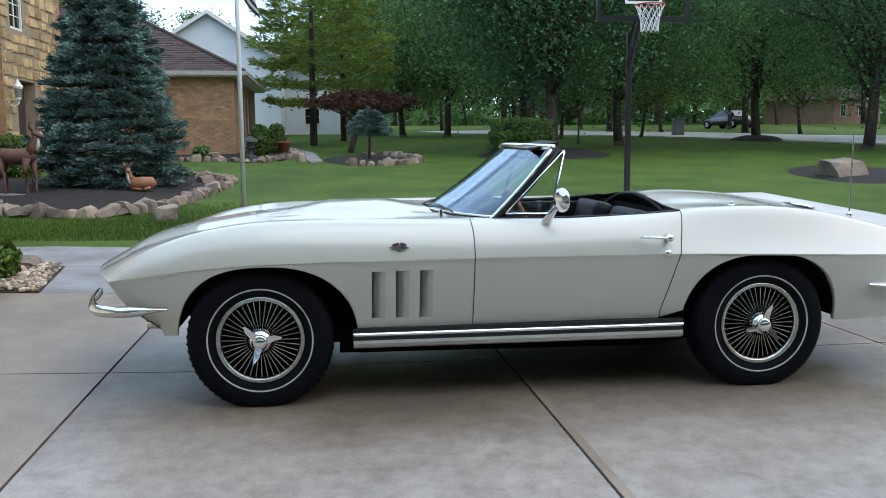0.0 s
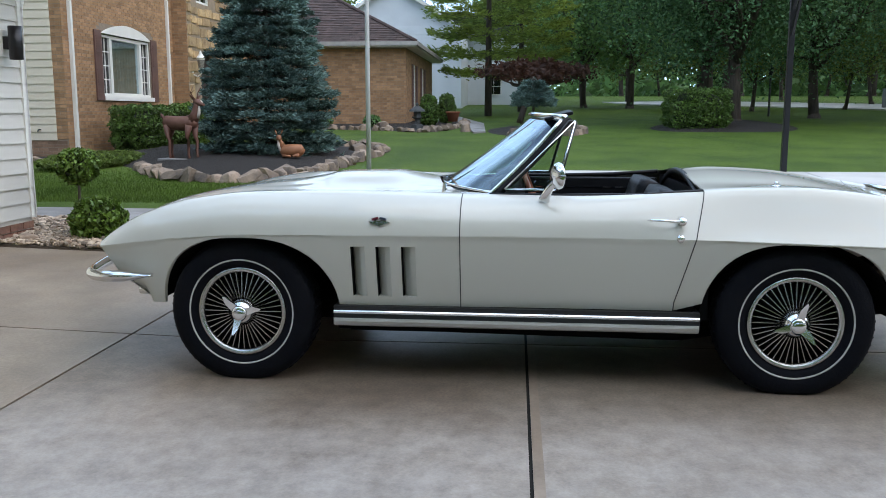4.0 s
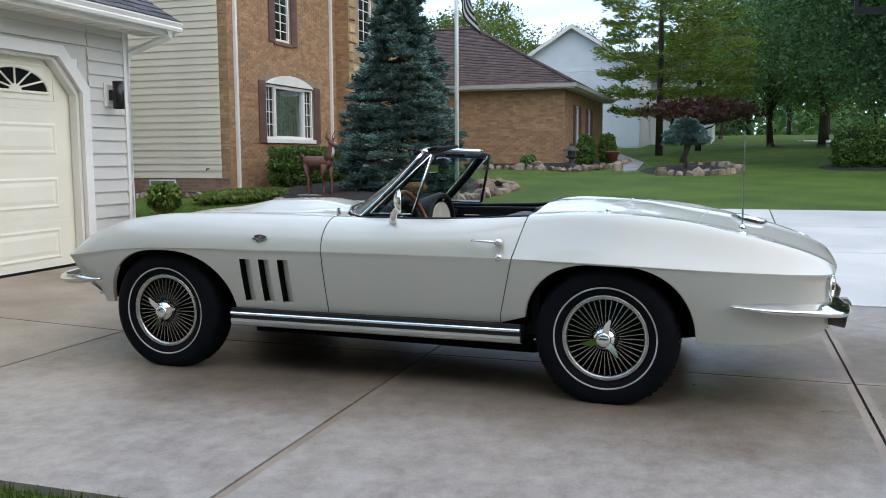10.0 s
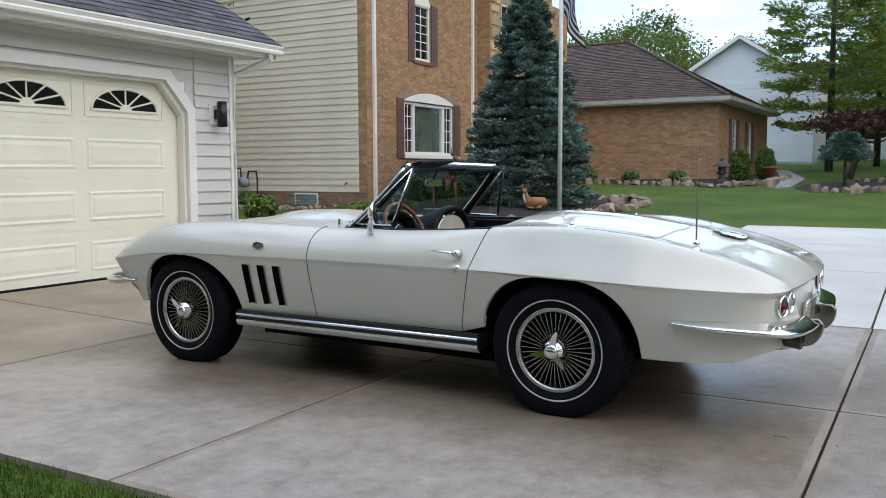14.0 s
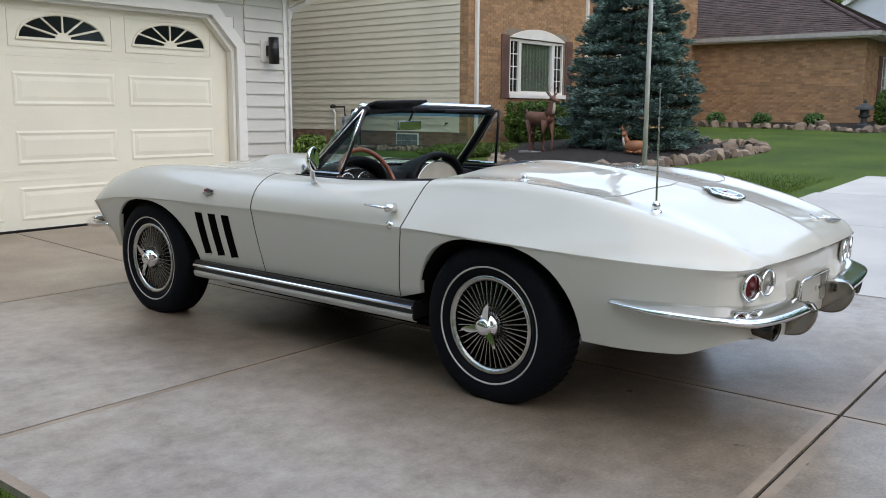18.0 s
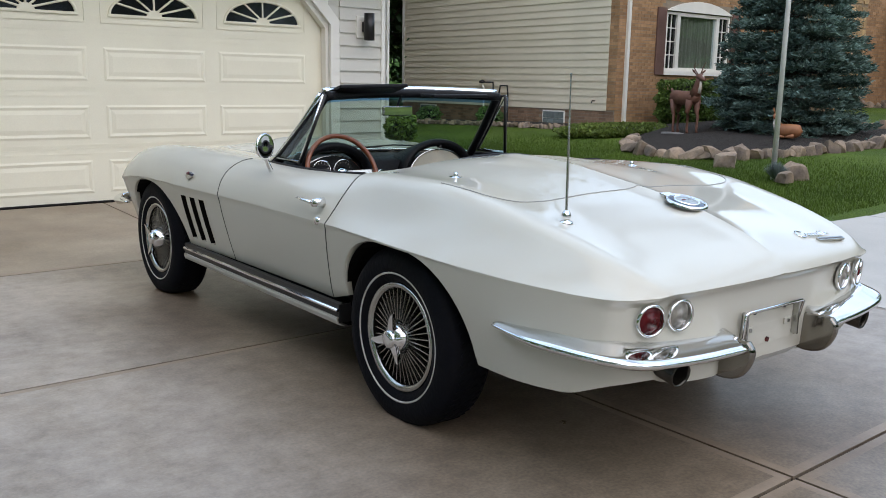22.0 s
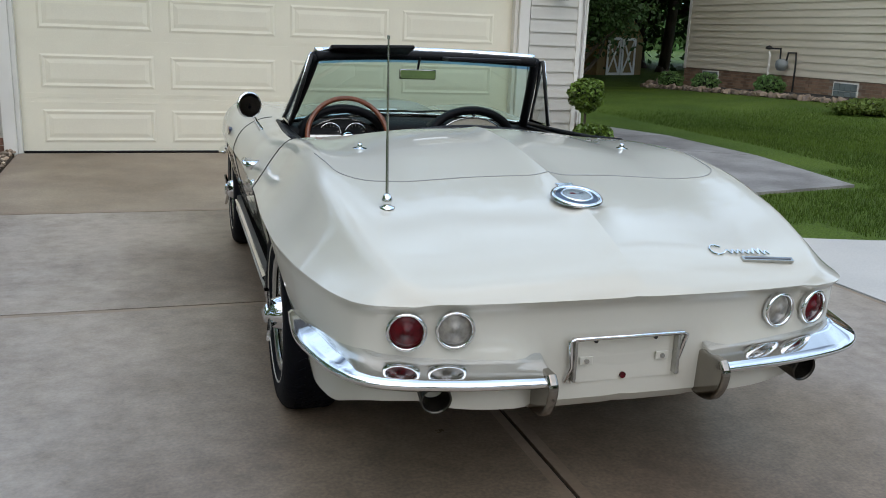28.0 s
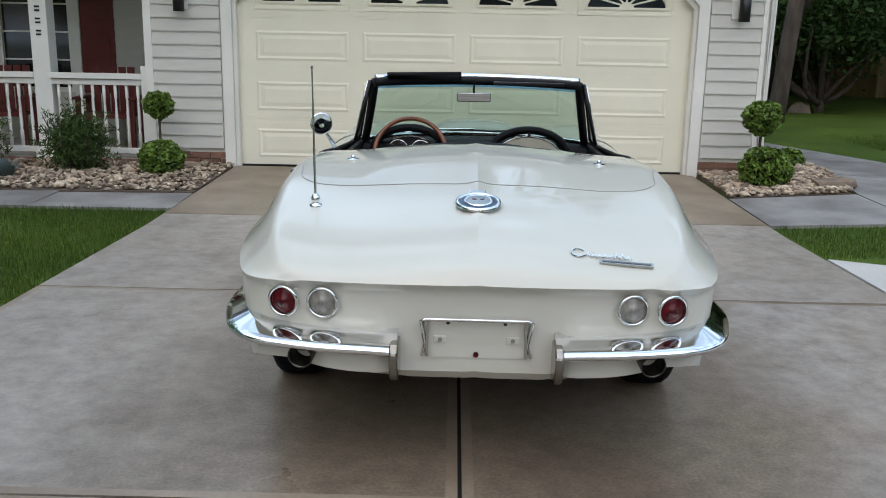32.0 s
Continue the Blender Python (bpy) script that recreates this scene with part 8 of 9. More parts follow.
disc("tree_ring", "dark mulch ring round a lawn tree", ring_of([(36.2, -21.5), (37.9, -20.0), (39.6, -21.5), (37.9, -23.0)], 5), 0.25, MULCH)
rock_bed = ring_of([(12.4, -10.3), (12.6, -12.2), (16.0, -14.0), (18.0, -12.6), (15.5, -10.6)], 4)
disc("rock_bed", "dark mulch bed with a large boulder", rock_bed, 0.10, MULCH)
ob = link("boulder", rock_mesh(9, (0.72, 0.56, 0.60)), ROCK, None, "large pale boulder lying in the mulch", HOUSE @ pose(13.7, -10.9, land(13.7, 0) + 0.12), True)
tagged(ob, "", "rock")
for x, y, s in ((8.0, 3.2, 1.3), (13.9, 3.4, 1.5), (7.02, 1.75, 0.8), (7.52, 1.9, 0.9), (7.9, 15.6, 1.5), (23.9, 4.4, 1.8), (22.8, 1.6, 1.4)):
    ob = copy_thing(ROCKS[int(s * 10) % 5], HOUSE @ pose(x, y, land(x, y) + 0.05, 0, 0, x * 40))
    ob.scale = (s, s, s)
for o in ROCKS:
    o.matrix_basis = HOUSE @ pose(11.7 + 0.35 * ROCKS.index(o), 17.3 + 0.1 * ROCKS.index(o), land(12, 17) + 0.04)


def pebbles(name, label, outline, n, seed):
    rng = np.random.default_rng(seed)
    poly = [Vector(p) for p in outline]
    xs, ys = [p.x for p in poly], [p.y for p in poly]

    def inside(x, y):
        c = False
        j = len(poly) - 1
        for i in range(len(poly)):
            if (poly[i].y > y) != (poly[j].y > y) and x < (poly[j].x - poly[i].x) * (y - poly[i].y) / (poly[j].y - poly[i].y) + poly[i].x:
                c = not c
            j = i
        return c
    bm = bmesh.new()
    bmesh.ops.create_icosphere(bm, subdivisions=1, radius=1.0)
    bv = np.array([tuple(v.co) for v in bm.verts])
    bf = np.array([[v.index for v in f.verts] for f in bm.faces])
    bm.free()
    V, F, k = [], [], 0
    while k < n:
        x, y = rng.uniform(min(xs), max(xs)), rng.uniform(min(ys), max(ys))
        if not inside(x, y):
            continue
        r = rng.uniform(0.012, 0.027) * (1.6 if rng.random() < 0.06 else 1)
        a = rng.uniform(0, 6.3)
        v = bv * [r * rng.uniform(1.0, 1.7), r, r * rng.uniform(0.5, 0.9)] * (1 + 0.15 * rng.normal(size=(len(bv), 1)))
        v = v @ np.array([[math.cos(a), math.sin(a), 0], [-math.sin(a), math.cos(a), 0], [0, 0, 1]])
        V.append(v + [x, y, land(x, y) + 0.012 + rng.uniform(0, 0.03)])
        F.append(bf + k * len(bv))
        k += 1
    ob = new(name, np_mesh(name, np.concatenate(V), np.concatenate(F), PEBBLE))
    ob.matrix_basis = HOUSE
    tagged(ob, label, "pebbles", "", "stuff")
    bm = poly_slab(bmesh.new(), [tuple(p) for p in poly], lambda x, y: land(x, y) + 0.006, -0.1)
    g = link(name + "_soil", bm, mat("pebble_soil", (0.12, 0.09, 0.07), 0.95, bump=0.6, bscale=40), None, "brown soil under the pebbles", HOUSE)
    tagged(g, "", "soil", "", "structure")


pebbles("pebble_bed", "mixed tan and brown river pebbles by the garage", [(2.53, 3.32), (3.70, 3.46), (3.95, 4.6), (3.95, 5.6), (3.25, 5.6), (3.25, 4.56), (2.53, 4.56)], 3200, 71)
pebbles("porch_pebble_bed", "mixed tan river pebbles before the porch", [(-2.535, 3.06), (-2.535, 4.56), (-3.40, 4.56), (-3.42, 4.62), (-7.5, 4.62), (-7.5, 2.98)], 3600, 72)
for x, y, s in ((-2.92, 4.32, 0.7), (3.62, 3.75, 0.9), (2.70, 4.38, 0.7), (-4.9, 3.9, 0.8)):
    ob = copy_thing(ROCKS[2 if s > 0.75 else 3], HOUSE @ pose(x, y, land(x, y) + 0.03, 0, 0, x * 50))
    ob.scale = (s, s, s * 0.7)


def walks():
    w = thing("stamped_walk", "grey stamped concrete garden walk", "path", HOUSE, "", "structure")
    for poly in ([(2.49, 2.18), (3.75, 2.20), (3.75, 3.44), (2.49, 3.30)], [(3.77, 2.20), (4.95, 2.28), (5.08, 3.9), (3.95, 4.6), (3.77, 3.44)], [(3.96, 4.62), (5.08, 3.92), (5.0, 5.6), (3.95, 5.6)], [(3.95, 5.62), (5.0, 5.62), (4.5, 7.3), (3.6, 7.3)], [(3.6, 7.32), (4.5, 7.32), (4.0, 9.5), (3.25, 9.5)]):
        part("slab", poly_slab(bmesh.new(), poly, lambda x, y: land(x, y) - 0.004, -0.1), STAMPED, w)
    w = thing("porch_walk", "grey stamped concrete walk to the porch", "path", HOUSE, "", "structure")
    for a, b in ((-2.525, -3.75), (-3.76, -4.95), (-4.96, -6.2), (-6.21, -8)):
        part("slab", poly_slab(bmesh.new(), [(a, 2.38), (a - 0.01, 3.04), (b, 2.97), (b, 2.36)], lambda x, y: land(x, y) - 0.004, -0.1), STAMPED, w)
    r = thing("street", "pale concrete street beyond the lawns", "road", HOUSE, "", "structure")
    part("road_surface", poly_slab(bmesh.new(), [(-80, -25.0), (30, -25.0), (40, -21.0), (47, -16), (52, -8), (58, -6), (60, -14), (52, -24), (44, -29), (30, -31.5), (-80, -31.5)], lambda x, y: land(x, y) + 0.03, -0.4), PALE_CONCRETE, r)
    part("drive_apron", poly_slab(bmesh.new(), [(-2.52, -17.3), (2.47, -17.3), (4.0, -25.0), (-4.0, -25.0)], lambda x, y: 0.0, -0.2), CONCRETE, r)
    p = thing("garden_path", "grey flagged path by the brick house", "path", HOUSE, "", "structure")
    part("slab", poly_slab(bmesh.new(), [(21.8, 1.3), (22.2, 0.95), (27.5, 1.2), (36.0, 3.0), (36.0, 3.5), (27.0, 1.9)], lambda x, y: land(x, y) + 0.02, 0.2), STAMPED, p)


walks()


def blades(name, label, boxes_in, n, seed, h=0.05):
    """Mown grass near the camera, blade by blade."""
    rng = np.random.default_rng(seed)
    P = []
    areas = [(b[2] - b[0]) * (b[3] - b[1]) for b in boxes_in]
    for b, a in zip(boxes_in, areas):
        k = int(n * a / sum(areas))
        q = np.stack([rng.uniform(b[0], b[2], k), rng.uniform(b[1], b[3], k)], axis=1)
        # the open edges thin out into the lawn
        gap = np.ones(k)
        for axis, side, soft in b[4:]:
            gap = np.minimum(gap, np.abs(q[:, axis] - side) / soft)
        P.append(q[rng.random(k) < gap])
    P = np.concatenate(P)
    z = np.array([land(x, y) for x, y in P]) - 0.035
    a = rng.uniform(0, 2 * np.pi, len(P))
    hh = h * rng.uniform(0.6, 1.3, len(P))
    lean = rng.normal(size=(len(P), 2)) * 0.35 * hh[:, None]
    s = np.stack([np.cos(a), np.sin(a), np.zeros(len(P))], axis=1) * 0.0035
    base = np.concatenate([P, z[:, None]], axis=1)
    tip = base + np.concatenate([lean, (hh + 0.02)[:, None]], axis=1)
    v = np.stack([base - s, base + s, tip], axis=1).reshape(-1, 3)
    ob = new(name, np_mesh(name, v, np.arange(len(v)).reshape(-1, 3), BLADE))
    ob.matrix_basis = HOUSE
    tagged(ob, label, "grass", "", "stuff")


blades("grass_blades", "short mown grass beside the drive", [(-5.6, -6.5, -2.53, 2.36, (0, -5.6, 2.2), (1, -6.5, 3.0)), (-9.5, -2.5, -5.0, 2.36, (0, -9.5, 3.0), (0, -5.0, 1.0), (1, -2.5, 2.0))], 170000, 81, 0.030)
blades("grass_blades", "short mown grass between pad and walk", [(2.52, 1.15, 5.2, 2.16), (5.14, 0.3, 10.5, 3.0, (0, 10.5, 3.5)), (3.6, 0.62, 5.2, 1.15), (5.7, 3.0, 10.5, 9.5, (0, 10.5, 3.5), (1, 9.5, 3.0))], 130000, 82, 0.026)



# ---- lawn figures and fixtures ----
DEER = mat("brown_statue", (0.17, 0.075, 0.05), 0.6, color2=(0.12, 0.05, 0.035), scale=4, bump=0.2, bscale=30)
FAWN = mat("tan_statue", (0.30, 0.12, 0.05), 0.6, color2=(0.22, 0.085, 0.04), scale=5)
PALE = mat("pale_statue_patch", (0.62, 0.55, 0.48), 0.6)


def deer():
    """A standing stag statue, one mesh; it faces -y."""
    bm = bmesh.new()
    tube(bm, [(0, 0.36, 0.60), (0, 0.30, 0.64), (0, 0.12, 0.63), (0, -0.10, 0.62), (0, -0.24, 0.66), (0, -0.31, 0.70)], [0.06, 0.125, 0.125, 0.135, 0.125, 0.07], 12)
    tube(bm, [(0, -0.24, 0.68), (0, -0.31, 0.80), (0, -0.34, 0.93), (0, -0.35, 0.99)], [0.11, 0.075, 0.055, 0.05], 10)
    tube(bm, [(0, -0.31, 1.01), (0, -0.37, 1.0), (0, -0.46, 0.96), (0, -0.50, 0.945)], [0.05, 0.06, 0.036, 0.022], 10)
    for s in (1, -1):
        tube(bm, [(s * 0.05, -0.32, 1.04), (s * 0.10, -0.32, 1.10), (s * 0.14, -0.32, 1.13)], [0.012, 0.03, 0.004], 6, flat=0.5)
        tube(bm, [(s * 0.03, -0.33, 1.05), (s * 0.09, -0.30, 1.16), (s * 0.10, -0.36, 1.26)], [0.010, 0.009, 0.004], 6)
        tube(bm, [(s * 0.085, -0.305, 1.15), (s * 0.06, -0.38, 1.22)], [0.007, 0.003], 5)
        for y, dy in ((-0.22, -0.03 * s), (0.26, 0.04 * s)):
            tube(bm, [(s * 0.07, y, 0.60), (s * 0.075, y + 0.02 + dy, 0.38), (s * 0.075, y - 0.01 + dy, 0.32), (s * 0.075, y + dy, 0.08), (s * 0.075, y - 0.02 + dy, 0.0)], [0.07, 0.036, 0.026, 0.020, 0.026], 8)
    tube(bm, [(0, 0.37, 0.68), (0, 0.42, 0.76), (0, 0.44, 0.80)], [0.02, 0.03, 0.008], 6)
    k = len(bm.faces)
    tube(bm, [(0, -0.355, 0.72), (0, -0.385, 0.82), (0, -0.392, 0.93)], [0.030, 0.030, 0.02], 6)
    tube(bm, [(0, -0.43, 1.02), (0, -0.47, 0.985)], [0.018, 0.012], 6)
    bm.faces.ensure_lookup_table()
    for f in bm.faces[k:]:
        f.material_index = 1
    ob = link("deer_statue", bm, (DEER, PALE), None, "brown standing deer statue with antlers on the mulch", HOUSE @ pose(11.15, 6.22, 0.40, 0, 0, -18) @ Matrix.Diagonal((1.12, 1.06, 1.04, 1)), True)
    tagged(ob, "", "statue")
    b = link("statue_base", boxes((-0.22, -0.42, -0.03, 0.22, 0.42, 0.03), bevel=0.02), STAMPED, None, "flat grey slab under the deer statue", HOUSE @ pose(11.15, 6.22, 0.375, 0, 0, -18))
    tagged(b, "", "slab")
    bm = bmesh.new()
    tube(bm, [(0, -0.28, 0.10), (0, -0.22, 0.13), (0, -0.05, 0.13), (0, 0.10, 0.13), (0, 0.16, 0.14)], [0.05, 0.115, 0.12, 0.11, 0.06], 12)
    tube(bm, [(0, 0.10, 0.16), (0, 0.17, 0.28), (-0.01, 0.19, 0.36)], [0.075, 0.05, 0.045], 10)
    tube(bm, [(-0.01, 0.19, 0.38), (-0.06, 0.17, 0.37), (-0.13, 0.15, 0.34)], [0.045, 0.05, 0.02], 8)
    for s in (1, -1):
        tube(bm, [(0.0, 0.19 + s * 0.03, 0.41), (0.01, 0.19 + s * 0.06, 0.48), (0.01, 0.19 + s * 0.07, 0.52)], [0.012, 0.026, 0.004], 6, flat=0.5)
    tube(bm, [(-0.09, 0.10, 0.04), (-0.14, -0.06, 0.03)], [0.03, 0.02], 6)
    tube(bm, [(-0.08, -0.2, 0.05), (-0.15, -0.10, 0.03)], [0.045, 0.02], 6)
    k = len(bm.faces)
    tube(bm, [(-0.055, 0.15, 0.13), (-0.06, 0.185, 0.24), (-0.05, 0.19, 0.32)], [0.03, 0.026, 0.02], 6)
    bm.faces.ensure_lookup_table()
    for f in bm.faces[k:]:
        f.material_index = 1
    ob = link("fawn_statue", bm, (FAWN, PALE), None, "tan resting fawn statue lying on the mulch", HOUSE @ pose(11.25, 4.22, 0.42), True)
    tagged(ob, "", "statue")


deer()


def flagpole():
    p = thing("flagpole", "pale metal flagpole with a drooping striped flag", "flagpole", HOUSE @ pose(7.27, 2.05, land(7.27, 2.05)))
    part("pole", cyl(bmesh.new(), (0, 0, -0.05), (0, 0, 5.6), 0.034, 0.024, 16), GALV, p, "", True)
    part("ball", lathe(bmesh.new(), [(0.0, 5.68), (0.04, 5.66), (0.05, 5.63), (0.04, 5.60), (0.0, 5.58)], 16, "z"), GALV, p, "", True)
    # the cloth hangs from its upper corner in folds, in stripes that are separate strips
    n = 12
    for k in range(13):
        vs, fs = [], []
        for i in range(n + 1):
            for e in (k, k + 1):
                u, v = i / n, e / 13
                hang = 0.72 * u
                x = 0.04 - 0.30 * u + 0.05 * math.sin(6 * u + 4 * v)
                y = 0.06 + 0.10 * math.sin(5.0 * u + 2.5 * v) + 0.30 * u * (v - 0.4)
                vs.append((y * 0.9, x, 4.27 - 0.95 * v - hang * (1 - 0.25 * v)))
        fs = [(2 * i, 2 * i + 2, 2 * i + 3, 2 * i + 1) for i in range(n)]
        m = mat("flag_blue", (0.02, 0.05, 0.30), 0.8) if k == 6 else (mat("flag_white", (0.6, 0.6, 0.6), 0.8) if k % 2 else mat("flag_black", (0.02, 0.02, 0.025), 0.8))
        raw("flag_stripe", vs, fs, m, p, "", None, True)


flagpole()


def hoop():
    h = thing("basketball_hoop", "black pole basketball hoop with red rim and white net", "basketball hoop", HOUSE @ pose(9.12, -4.10, land(9.1, -4) - 0.20))
    part("post", boxes((-0.042, -0.042, -0.1, 0.042, 0.042, 3.0), bevel=0.008), BLACK_METAL, h)
    part("arm", tube(bmesh.new(), [(0, 0, 2.75), (-0.25, 0, 3.1), (-0.55, 0, 3.25)], 0.04, 6), BLACK_METAL, h)
    part("arm", tube(bmesh.new(), [(0, 0, 2.35), (-0.55, 0, 3.2)], 0.03, 6), BLACK_METAL, h)
    b = part("backboard", boxes((-0.60, -0.72, 3.12, -0.585, 0.72, 4.1)), CLEAR, h)
    part("board_frame", boxes((-0.63, -0.76, 3.08, -0.58, 0.76, 3.17), (-0.63, -0.76, 4.06, -0.58, 0.76, 4.14), (-0.63, -0.76, 3.17, -0.58, -0.70, 4.06), (-0.63, 0.70, 3.17, -0.58, 0.76, 4.06)), BLACK_METAL, b)
    part("target", boxes((-0.606, -0.30, 3.36, -0.60, 0.30, 3.40), (-0.606, -0.30, 3.78, -0.60, 0.30, 3.82), (-0.606, -0.30, 3.40, -0.60, -0.26, 3.78), (-0.606, 0.26, 3.40, -0.60, 0.30, 3.78)), TRIM, b)
    n = 28
    part("rim", tube(bmesh.new(), [(-0.88 + 0.23 * math.cos(2 * math.pi * k / n), 0.23 * math.sin(2 * math.pi * k / n), 3.30) for k in range(n)], 0.012, 6, closed=True), mat("rim_red", (0.42, 0.02, 0.03), 0.5), h)
    bm = bmesh.new()
    for k in range(12):
        for s in (1, -1):
            pts = []
            for j in range(5):
                a = 2 * math.pi * (k + s * j * 0.5) / 12
                r = 0.225 - 0.09 * j / 4 - 0.03 * math.sin(math.pi * j / 4)
                pts.append((-0.88 + r * math.cos(a), r * math.sin(a), 3.30 - 0.40 * j / 4))
            tube(bm, pts, 0.006, 4)
    part("net", bm, mat("net_cord", (0.75, 0.75, 0.73), 0.8), h)


hoop()


def gas_meter():
    g = thing("gas_meter", "grey gas meter with pipes on the house wall", "gas meter", HOUSE @ pose(12.60, 13.1, land(12.6, 13)))
    part("meter_body", lathe(bmesh.new(), [(0.0, -0.09), (0.13, -0.08), (0.14, 0.0), (0.13, 0.08), (0.0, 0.09)], 20, "x", (-0.02, 0, 0.62)), mat("meter_grey", (0.30, 0.33, 0.33), 0.5), g, "", True)
    part("inlet_pipe", tube(bmesh.new(), [(0, -0.12, 0.72), (0, -0.16, 0.90), (0, -0.42, 0.90), (0, -0.45, 0.7), (0, -0.45, 0.0)], 0.022, 8), BLACK_METAL, g)
    part("outlet_pipe", tube(bmesh.new(), [(0, 0.1, 0.74), (0, 0.12, 0.98), (0, 0.62, 0.98), (0.1, 0.66, 1.0)], 0.022, 8), BLACK_METAL, g)
    part("regulator", lathe(bmesh.new(), [(0.0, 0.95), (0.08, 0.96), (0.08, 1.01), (0.03, 1.04), (0.0, 1.05)], 14, "z", (0, 0.55, 0.0)), BLACK_METAL, g, "", True)
    part("vent_pipe", tube(bmesh.new(), [(-0.05, 0.42, 0.0), (-0.05, 0.42, 0.82), (-0.02, 0.50, 0.90)], 0.025, 8), TRIM, g)
    t = thing("wall_tap", "small dark hose tap on the siding", "tap", HOUSE @ pose(12.70, 9.85, 0.90))
    part("spout", tube(bmesh.new(), [(0.03, 0, 0), (-0.06, 0, 0), (-0.09, 0, -0.05)], 0.014, 8), BLACK_METAL, t)


gas_meter()


def shed():
    s = thing("garden_shed", "yellow timber shed with white cross-braced doors", "shed", HOUSE @ pose(15.5, 26.05, -0.02, 0, 0, 21.6))
    # timber colour darkened to hold the yard's shade
    SH = mat("shaded_shed_timber", (0.25, 0.155, 0.055), 0.7, color2=(0.19, 0.12, 0.042), scale=3, stretch=(8, 1, 1))
    bm = bmesh.new()
    prism(bm, [(-1.3, 0), (1.3, 0), (1.3, 1.45), (0.75, 2.05), (0, 2.3), (-0.75, 2.05), (-1.3, 1.45)], 0, 2.6)
    part("wall", bm, SH, s)
    for k, (a, b) in enumerate((((-1.42, 1.35), (-0.8, 2.1)), ((-0.8, 2.1), (0, 2.4)), ((0, 2.4), (0.8, 2.1)), ((0.8, 2.1), (1.42, 1.35)))):
        bm = bmesh.new()
        prism(bm, [a, b, (b[0], b[1] + 0.06), (a[0], a[1] + 0.06)], -0.12, 2.7)
        part("roof", bm, GREY_SHINGLE, s)
    for x in (-0.85, 0.0):
        d = part("door", boxes((x + 0.02, -0.04, 0.05, x + 0.83, -0.005, 1.45)), SH, s)
        part("brace", boxes((x + 0.02, -0.06, 0.05, x + 0.12, -0.04, 1.45), (x + 0.73, -0.06, 0.05, x + 0.83, -0.04, 1.45), (x + 0.12, -0.06, 0.05, x + 0.73, -0.04, 0.15), (x + 0.12, -0.06, 1.35, x + 0.73, -0.04, 1.45)), TRIM, d)
        for q in (1, -1):
            bm = boxes((-0.68, -0.055, -0.04, 0.68, -0.04, 0.04))
            bmesh.ops.transform(bm, matrix=Matrix.Translation((x + 0.425, 0, 0.75)) @ Matrix.Rotation(q * 1.1, 4, "Y"), verts=bm.verts[:])
            part("brace", bm, TRIM, d)
    f = thing("timber_fence", "weathered brown board fence at the back of the yard", "fence", HOUSE)
    FN = mat("fence_board", (0.12, 0.085, 0.05), 0.85, color2=(0.08, 0.055, 0.035), scale=5, rand=0.25)
    me = bpy.data.meshes.new("board")
    bm = boxes((0, 0, 0, 0.14, 0.025, 1.5))
    bm.to_mesh(me)
    bm.free()
    me.materials.append(FN)
    for i in range(95):
        ob = new("board", me)
        ob.parent = f
        ob.location = (3.0 + 0.15 * i, 29.2 + 0.04 * i, 0.0 + 0.03 * math.sin(i * 0.4))


shed()


def lantern():
    g = thing("stone_lantern", "dark stone pagoda garden lantern", "garden ornament", HOUSE @ pose(23.9, 3.25, land(23.9, 3)))
    DK = mat("dark_stone", (0.05, 0.055, 0.055), 0.8, bump=0.4, bscale=20)
    for nm, prof in (("foot", [(0.0, 0.0), (0.24, 0.0), (0.22, 0.12), (0.10, 0.16), (0.0, 0.16)]), ("stem", [(0.10, 0.16), (0.08, 0.30), (0.18, 0.36), (0.18, 0.40), (0.0, 0.40)]), ("lamp_house", [(0.13, 0.40), (0.13, 0.58), (0.0, 0.58)]), ("cap", [(0.30, 0.56), (0.26, 0.62), (0.10, 0.72), (0.05, 0.74), (0.06, 0.80), (0.0, 0.86)])):
        part(nm, lathe(bmesh.new(), prof, 6, "z"), DK, g)
    p = thing("clay_pot", "terracotta pot on a boulder by the path", "pot", HOUSE @ pose(27.0, 2.3, land(27, 2) + 0.1))
    part("pot", lathe(bmesh.new(), [(0.0, 0.0), (0.16, 0.0), (0.24, 0.3), (0.27, 0.31), (0.27, 0.36), (0.22, 0.36), (0.2, 0.30), (0.0, 0.30)], 16, "z"), mat("terracotta", (0.30, 0.10, 0.05), 0.8), p, "", True)


lantern()


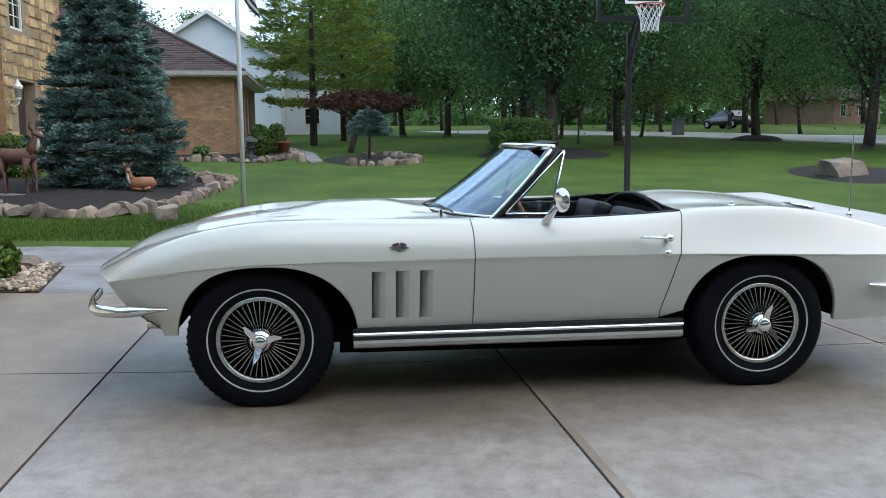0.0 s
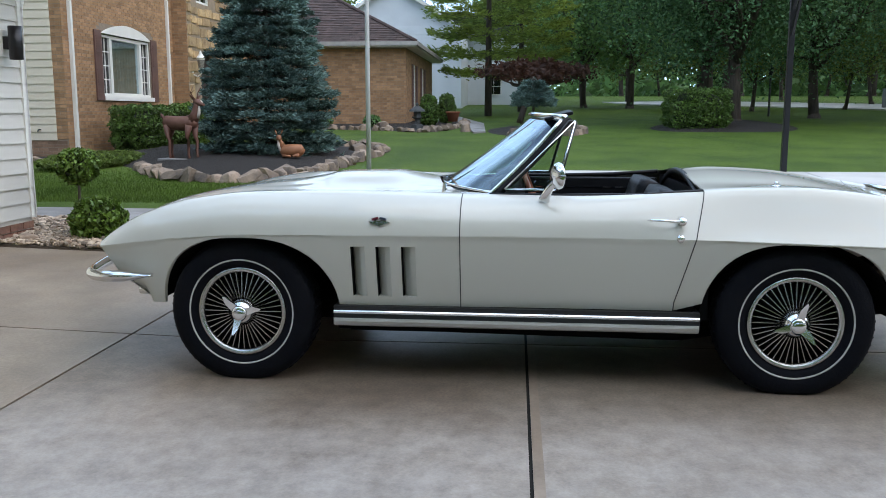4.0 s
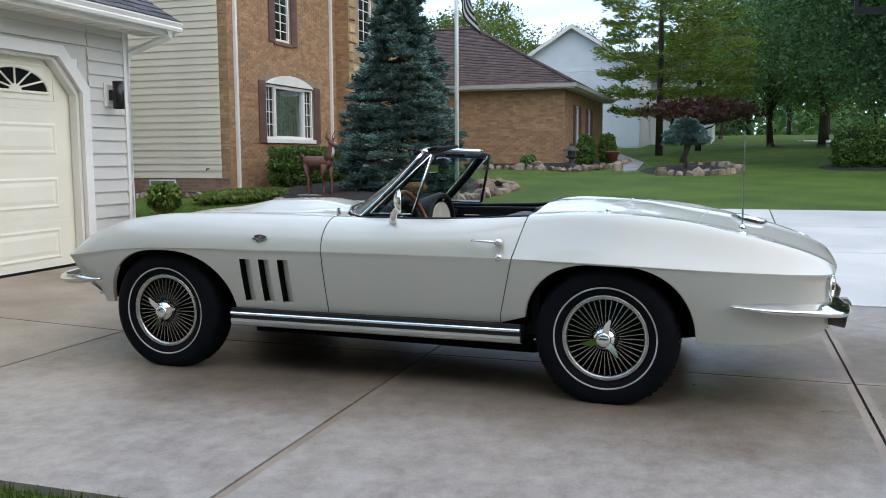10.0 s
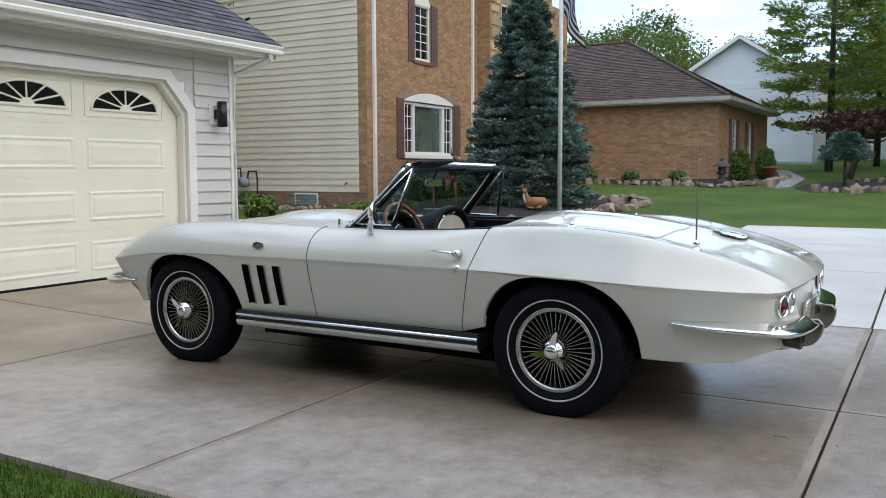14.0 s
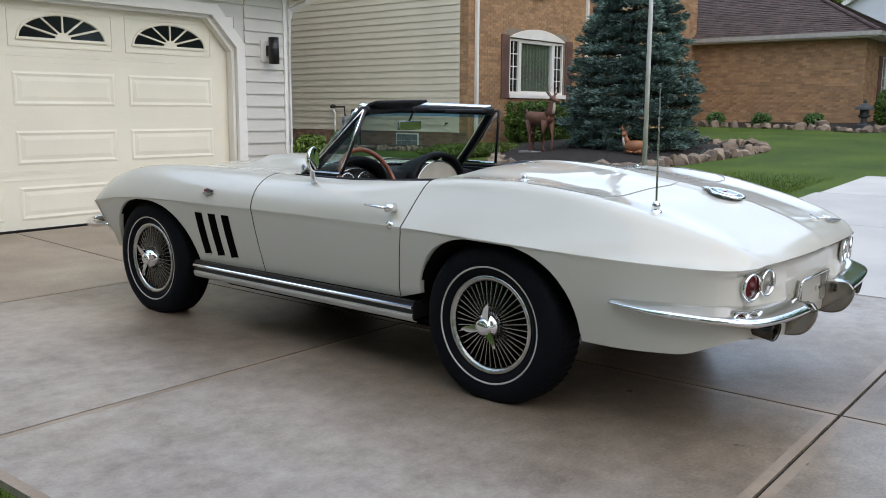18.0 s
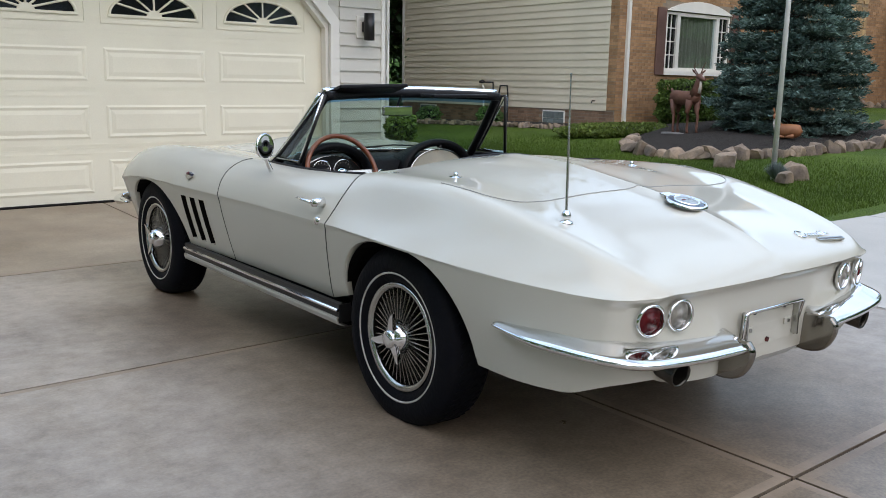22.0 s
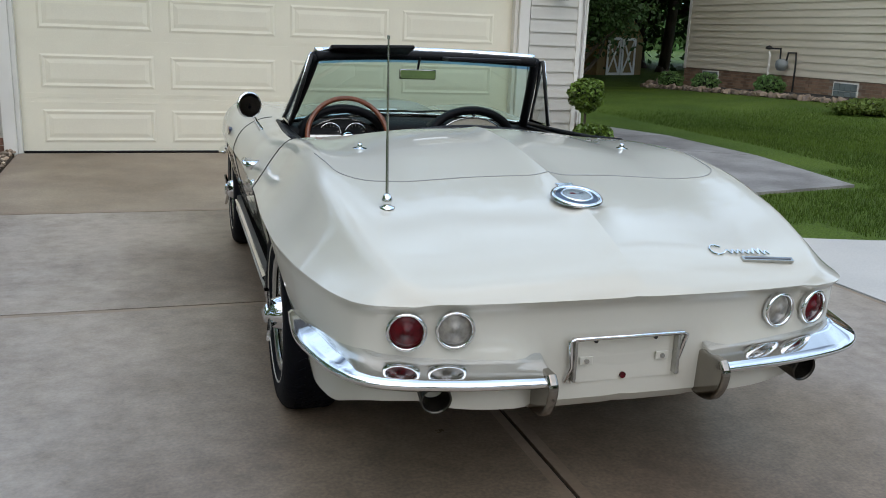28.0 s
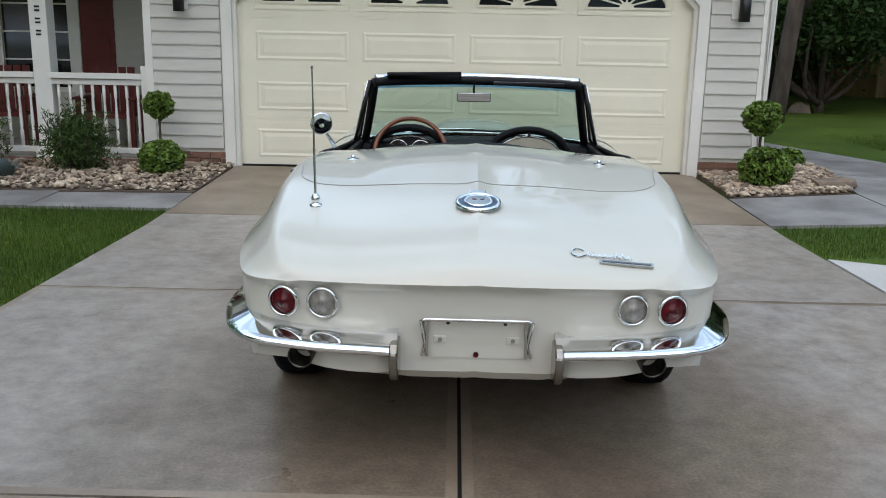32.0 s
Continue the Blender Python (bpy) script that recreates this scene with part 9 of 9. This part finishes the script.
def parked_car():
    """The dark saloon parked far down the lawn."""
    c = thing("parked_saloon", "dark grey modern saloon car parked by the street", "car", HOUSE @ pose(62.0, -31.6, land(62, -31), 0, 0, -72))
    DKP = mat("dark_car_paint", (0.05, 0.055, 0.065), 0.25, metal=0.4, coat=0.8)
    ys = [(-2.25, 0.45, 0.72, 0.78), (-2.1, 0.30, 0.92, 0.86), (-1.2, 0.25, 0.98, 0.90), (0.6, 0.25, 0.92, 0.90), (1.6, 0.25, 0.84, 0.88), (2.15, 0.32, 0.70, 0.80), (2.3, 0.45, 0.6, 0.68)]
    bm = bmesh.new()
    rings = [[bm.verts.new(v) for v in ((-w, y, a), (-w, y, (a + b) / 2), (-w * 0.9, y, b), (w * 0.9, y, b), (w, y, (a + b) / 2), (w, y, a))] for y, a, b, w in ys]
    for r0, r1 in zip(rings, rings[1:]):
        for k in range(6):
            bm.faces.new((r0[k], r0[(k + 1) % 6], r1[(k + 1) % 6], r1[k]))
    bm.faces.new(rings[0])
    bm.faces.new(rings[-1])
    bmesh.ops.recalc_face_normals(bm, faces=bm.faces[:])
    part("body", bm, DKP, c, "", True)
    bm = bmesh.new()
    lo = [bm.verts.new(v) for v in ((-0.80, -1.6, 0.95), (0.80, -1.6, 0.95), (0.80, 1.05, 0.90), (-0.80, 1.05, 0.90))]
    hi = [bm.verts.new(v) for v in ((-0.60, -0.95, 1.43), (0.60, -0.95, 1.43), (0.60, 0.25, 1.43), (-0.60, 0.25, 1.43))]
    for k in range(4):
        bm.faces.new((lo[k], lo[(k + 1) % 4], hi[(k + 1) % 4], hi[k]))
    bm.faces.new(hi)
    bmesh.ops.recalc_face_normals(bm, faces=bm.faces[:])
    part("cabin_glass", bm, DARK_GLASS, c)
    part("roof_panel", boxes((-0.62, -0.97, 1.425, 0.62, 0.27, 1.45), bevel=0.01), DKP, c)
    for s in (1, -1):
        part("tail_light", boxes((s * 0.5, -2.24, 0.68, s * 0.78, -2.20, 0.82)), RED_LENS, c)
        for y in (1.4, -1.4):
            w = part("wheel", cyl(bmesh.new(), (s * 0.70, y, 0.33), (s * 0.91, y, 0.33), 0.33, seg=20), RUBBER, c)
            part("rim", cyl(bmesh.new(), (s * 0.90, y, 0.33), (s * 0.92, y, 0.33), 0.21, seg=16), STEEL, w)


parked_car()


def far_things():
    b = thing("wheelie_bin", "grey plastic wheeled bin standing by the street", "bin", HOUSE @ pose(45.5, -20.4, land(45, -20)))
    part("body", boxes((-0.28, -0.30, 0.05, 0.28, 0.30, 1.0), bevel=0.04), mat("bin_plastic", (0.16, 0.18, 0.19), 0.5), b)
    part("lid", boxes((-0.31, -0.34, 1.0, 0.31, 0.32, 1.08), bevel=0.02), MATS["bin_plastic"], b)
    l = thing("yard_lamp", "black post lamp at the front of a lawn", "lamp", HOUSE @ pose(35.2, -11.1, land(35, -11)))
    part("post", cyl(bmesh.new(), (0, 0, -0.1), (0, 0, 1.75), 0.05, 0.045, 10), BLACK_METAL, l)
    part("lantern", lathe(bmesh.new(), [(0.0, 1.72), (0.07, 1.75), (0.12, 2.05), (0.14, 2.07), (0.03, 2.2), (0.0, 2.24)], 8, "z"), BLACK_METAL, l)
    for i, (x, y, a, wd, col) in enumerate(((88.0, -60.0, 35, 13, BRICK_BI), (76.0, -68.0, 40, 12, TAN_SIDING))):
        h = thing("distant_house", "low ranch house across the street with a shallow roof", "house", HOUSE @ pose(x, y, land(x, y) - 0.1, 0, 0, a - 90), "distant houses", "structure")
        part("wall", boxes((-wd / 2, 0, 0, wd / 2, 8, 2.8)), col, h)
        part("roof", prism_flat(wd), SHINGLE, h)
        for k in (-0.32, 0.05, 0.33):
            sash(h, wd * k - 0.7, 0.9, wd * k + 0.7, 2.2, -0.03, 2, 2, False)
        part("door", boxes((wd * 0.19 - 0.45, -0.05, 0.0, wd * 0.19 + 0.45, -0.005, 2.1)), RED_SHUTTER, h)


def prism_flat(wd):
    bm = bmesh.new()
    q = [bm.verts.new(v) for v in ((-wd / 2 - 0.5, -0.6, 2.8), (wd / 2 + 0.5, -0.6, 2.8), (wd / 2 + 0.5, 8.6, 2.8), (-wd / 2 - 0.5, 8.6, 2.8), (-wd / 2 + 2.5, 4, 4.8), (wd / 2 - 2.5, 4, 4.8))]
    for f in ((0, 1, 5, 4), (1, 2, 5), (2, 3, 4, 5), (3, 0, 4), (3, 2, 1, 0)):
        bm.faces.new([q[i] for i in f])
    bmesh.ops.recalc_face_normals(bm, faces=bm.faces[:])
    return bm


far_things()
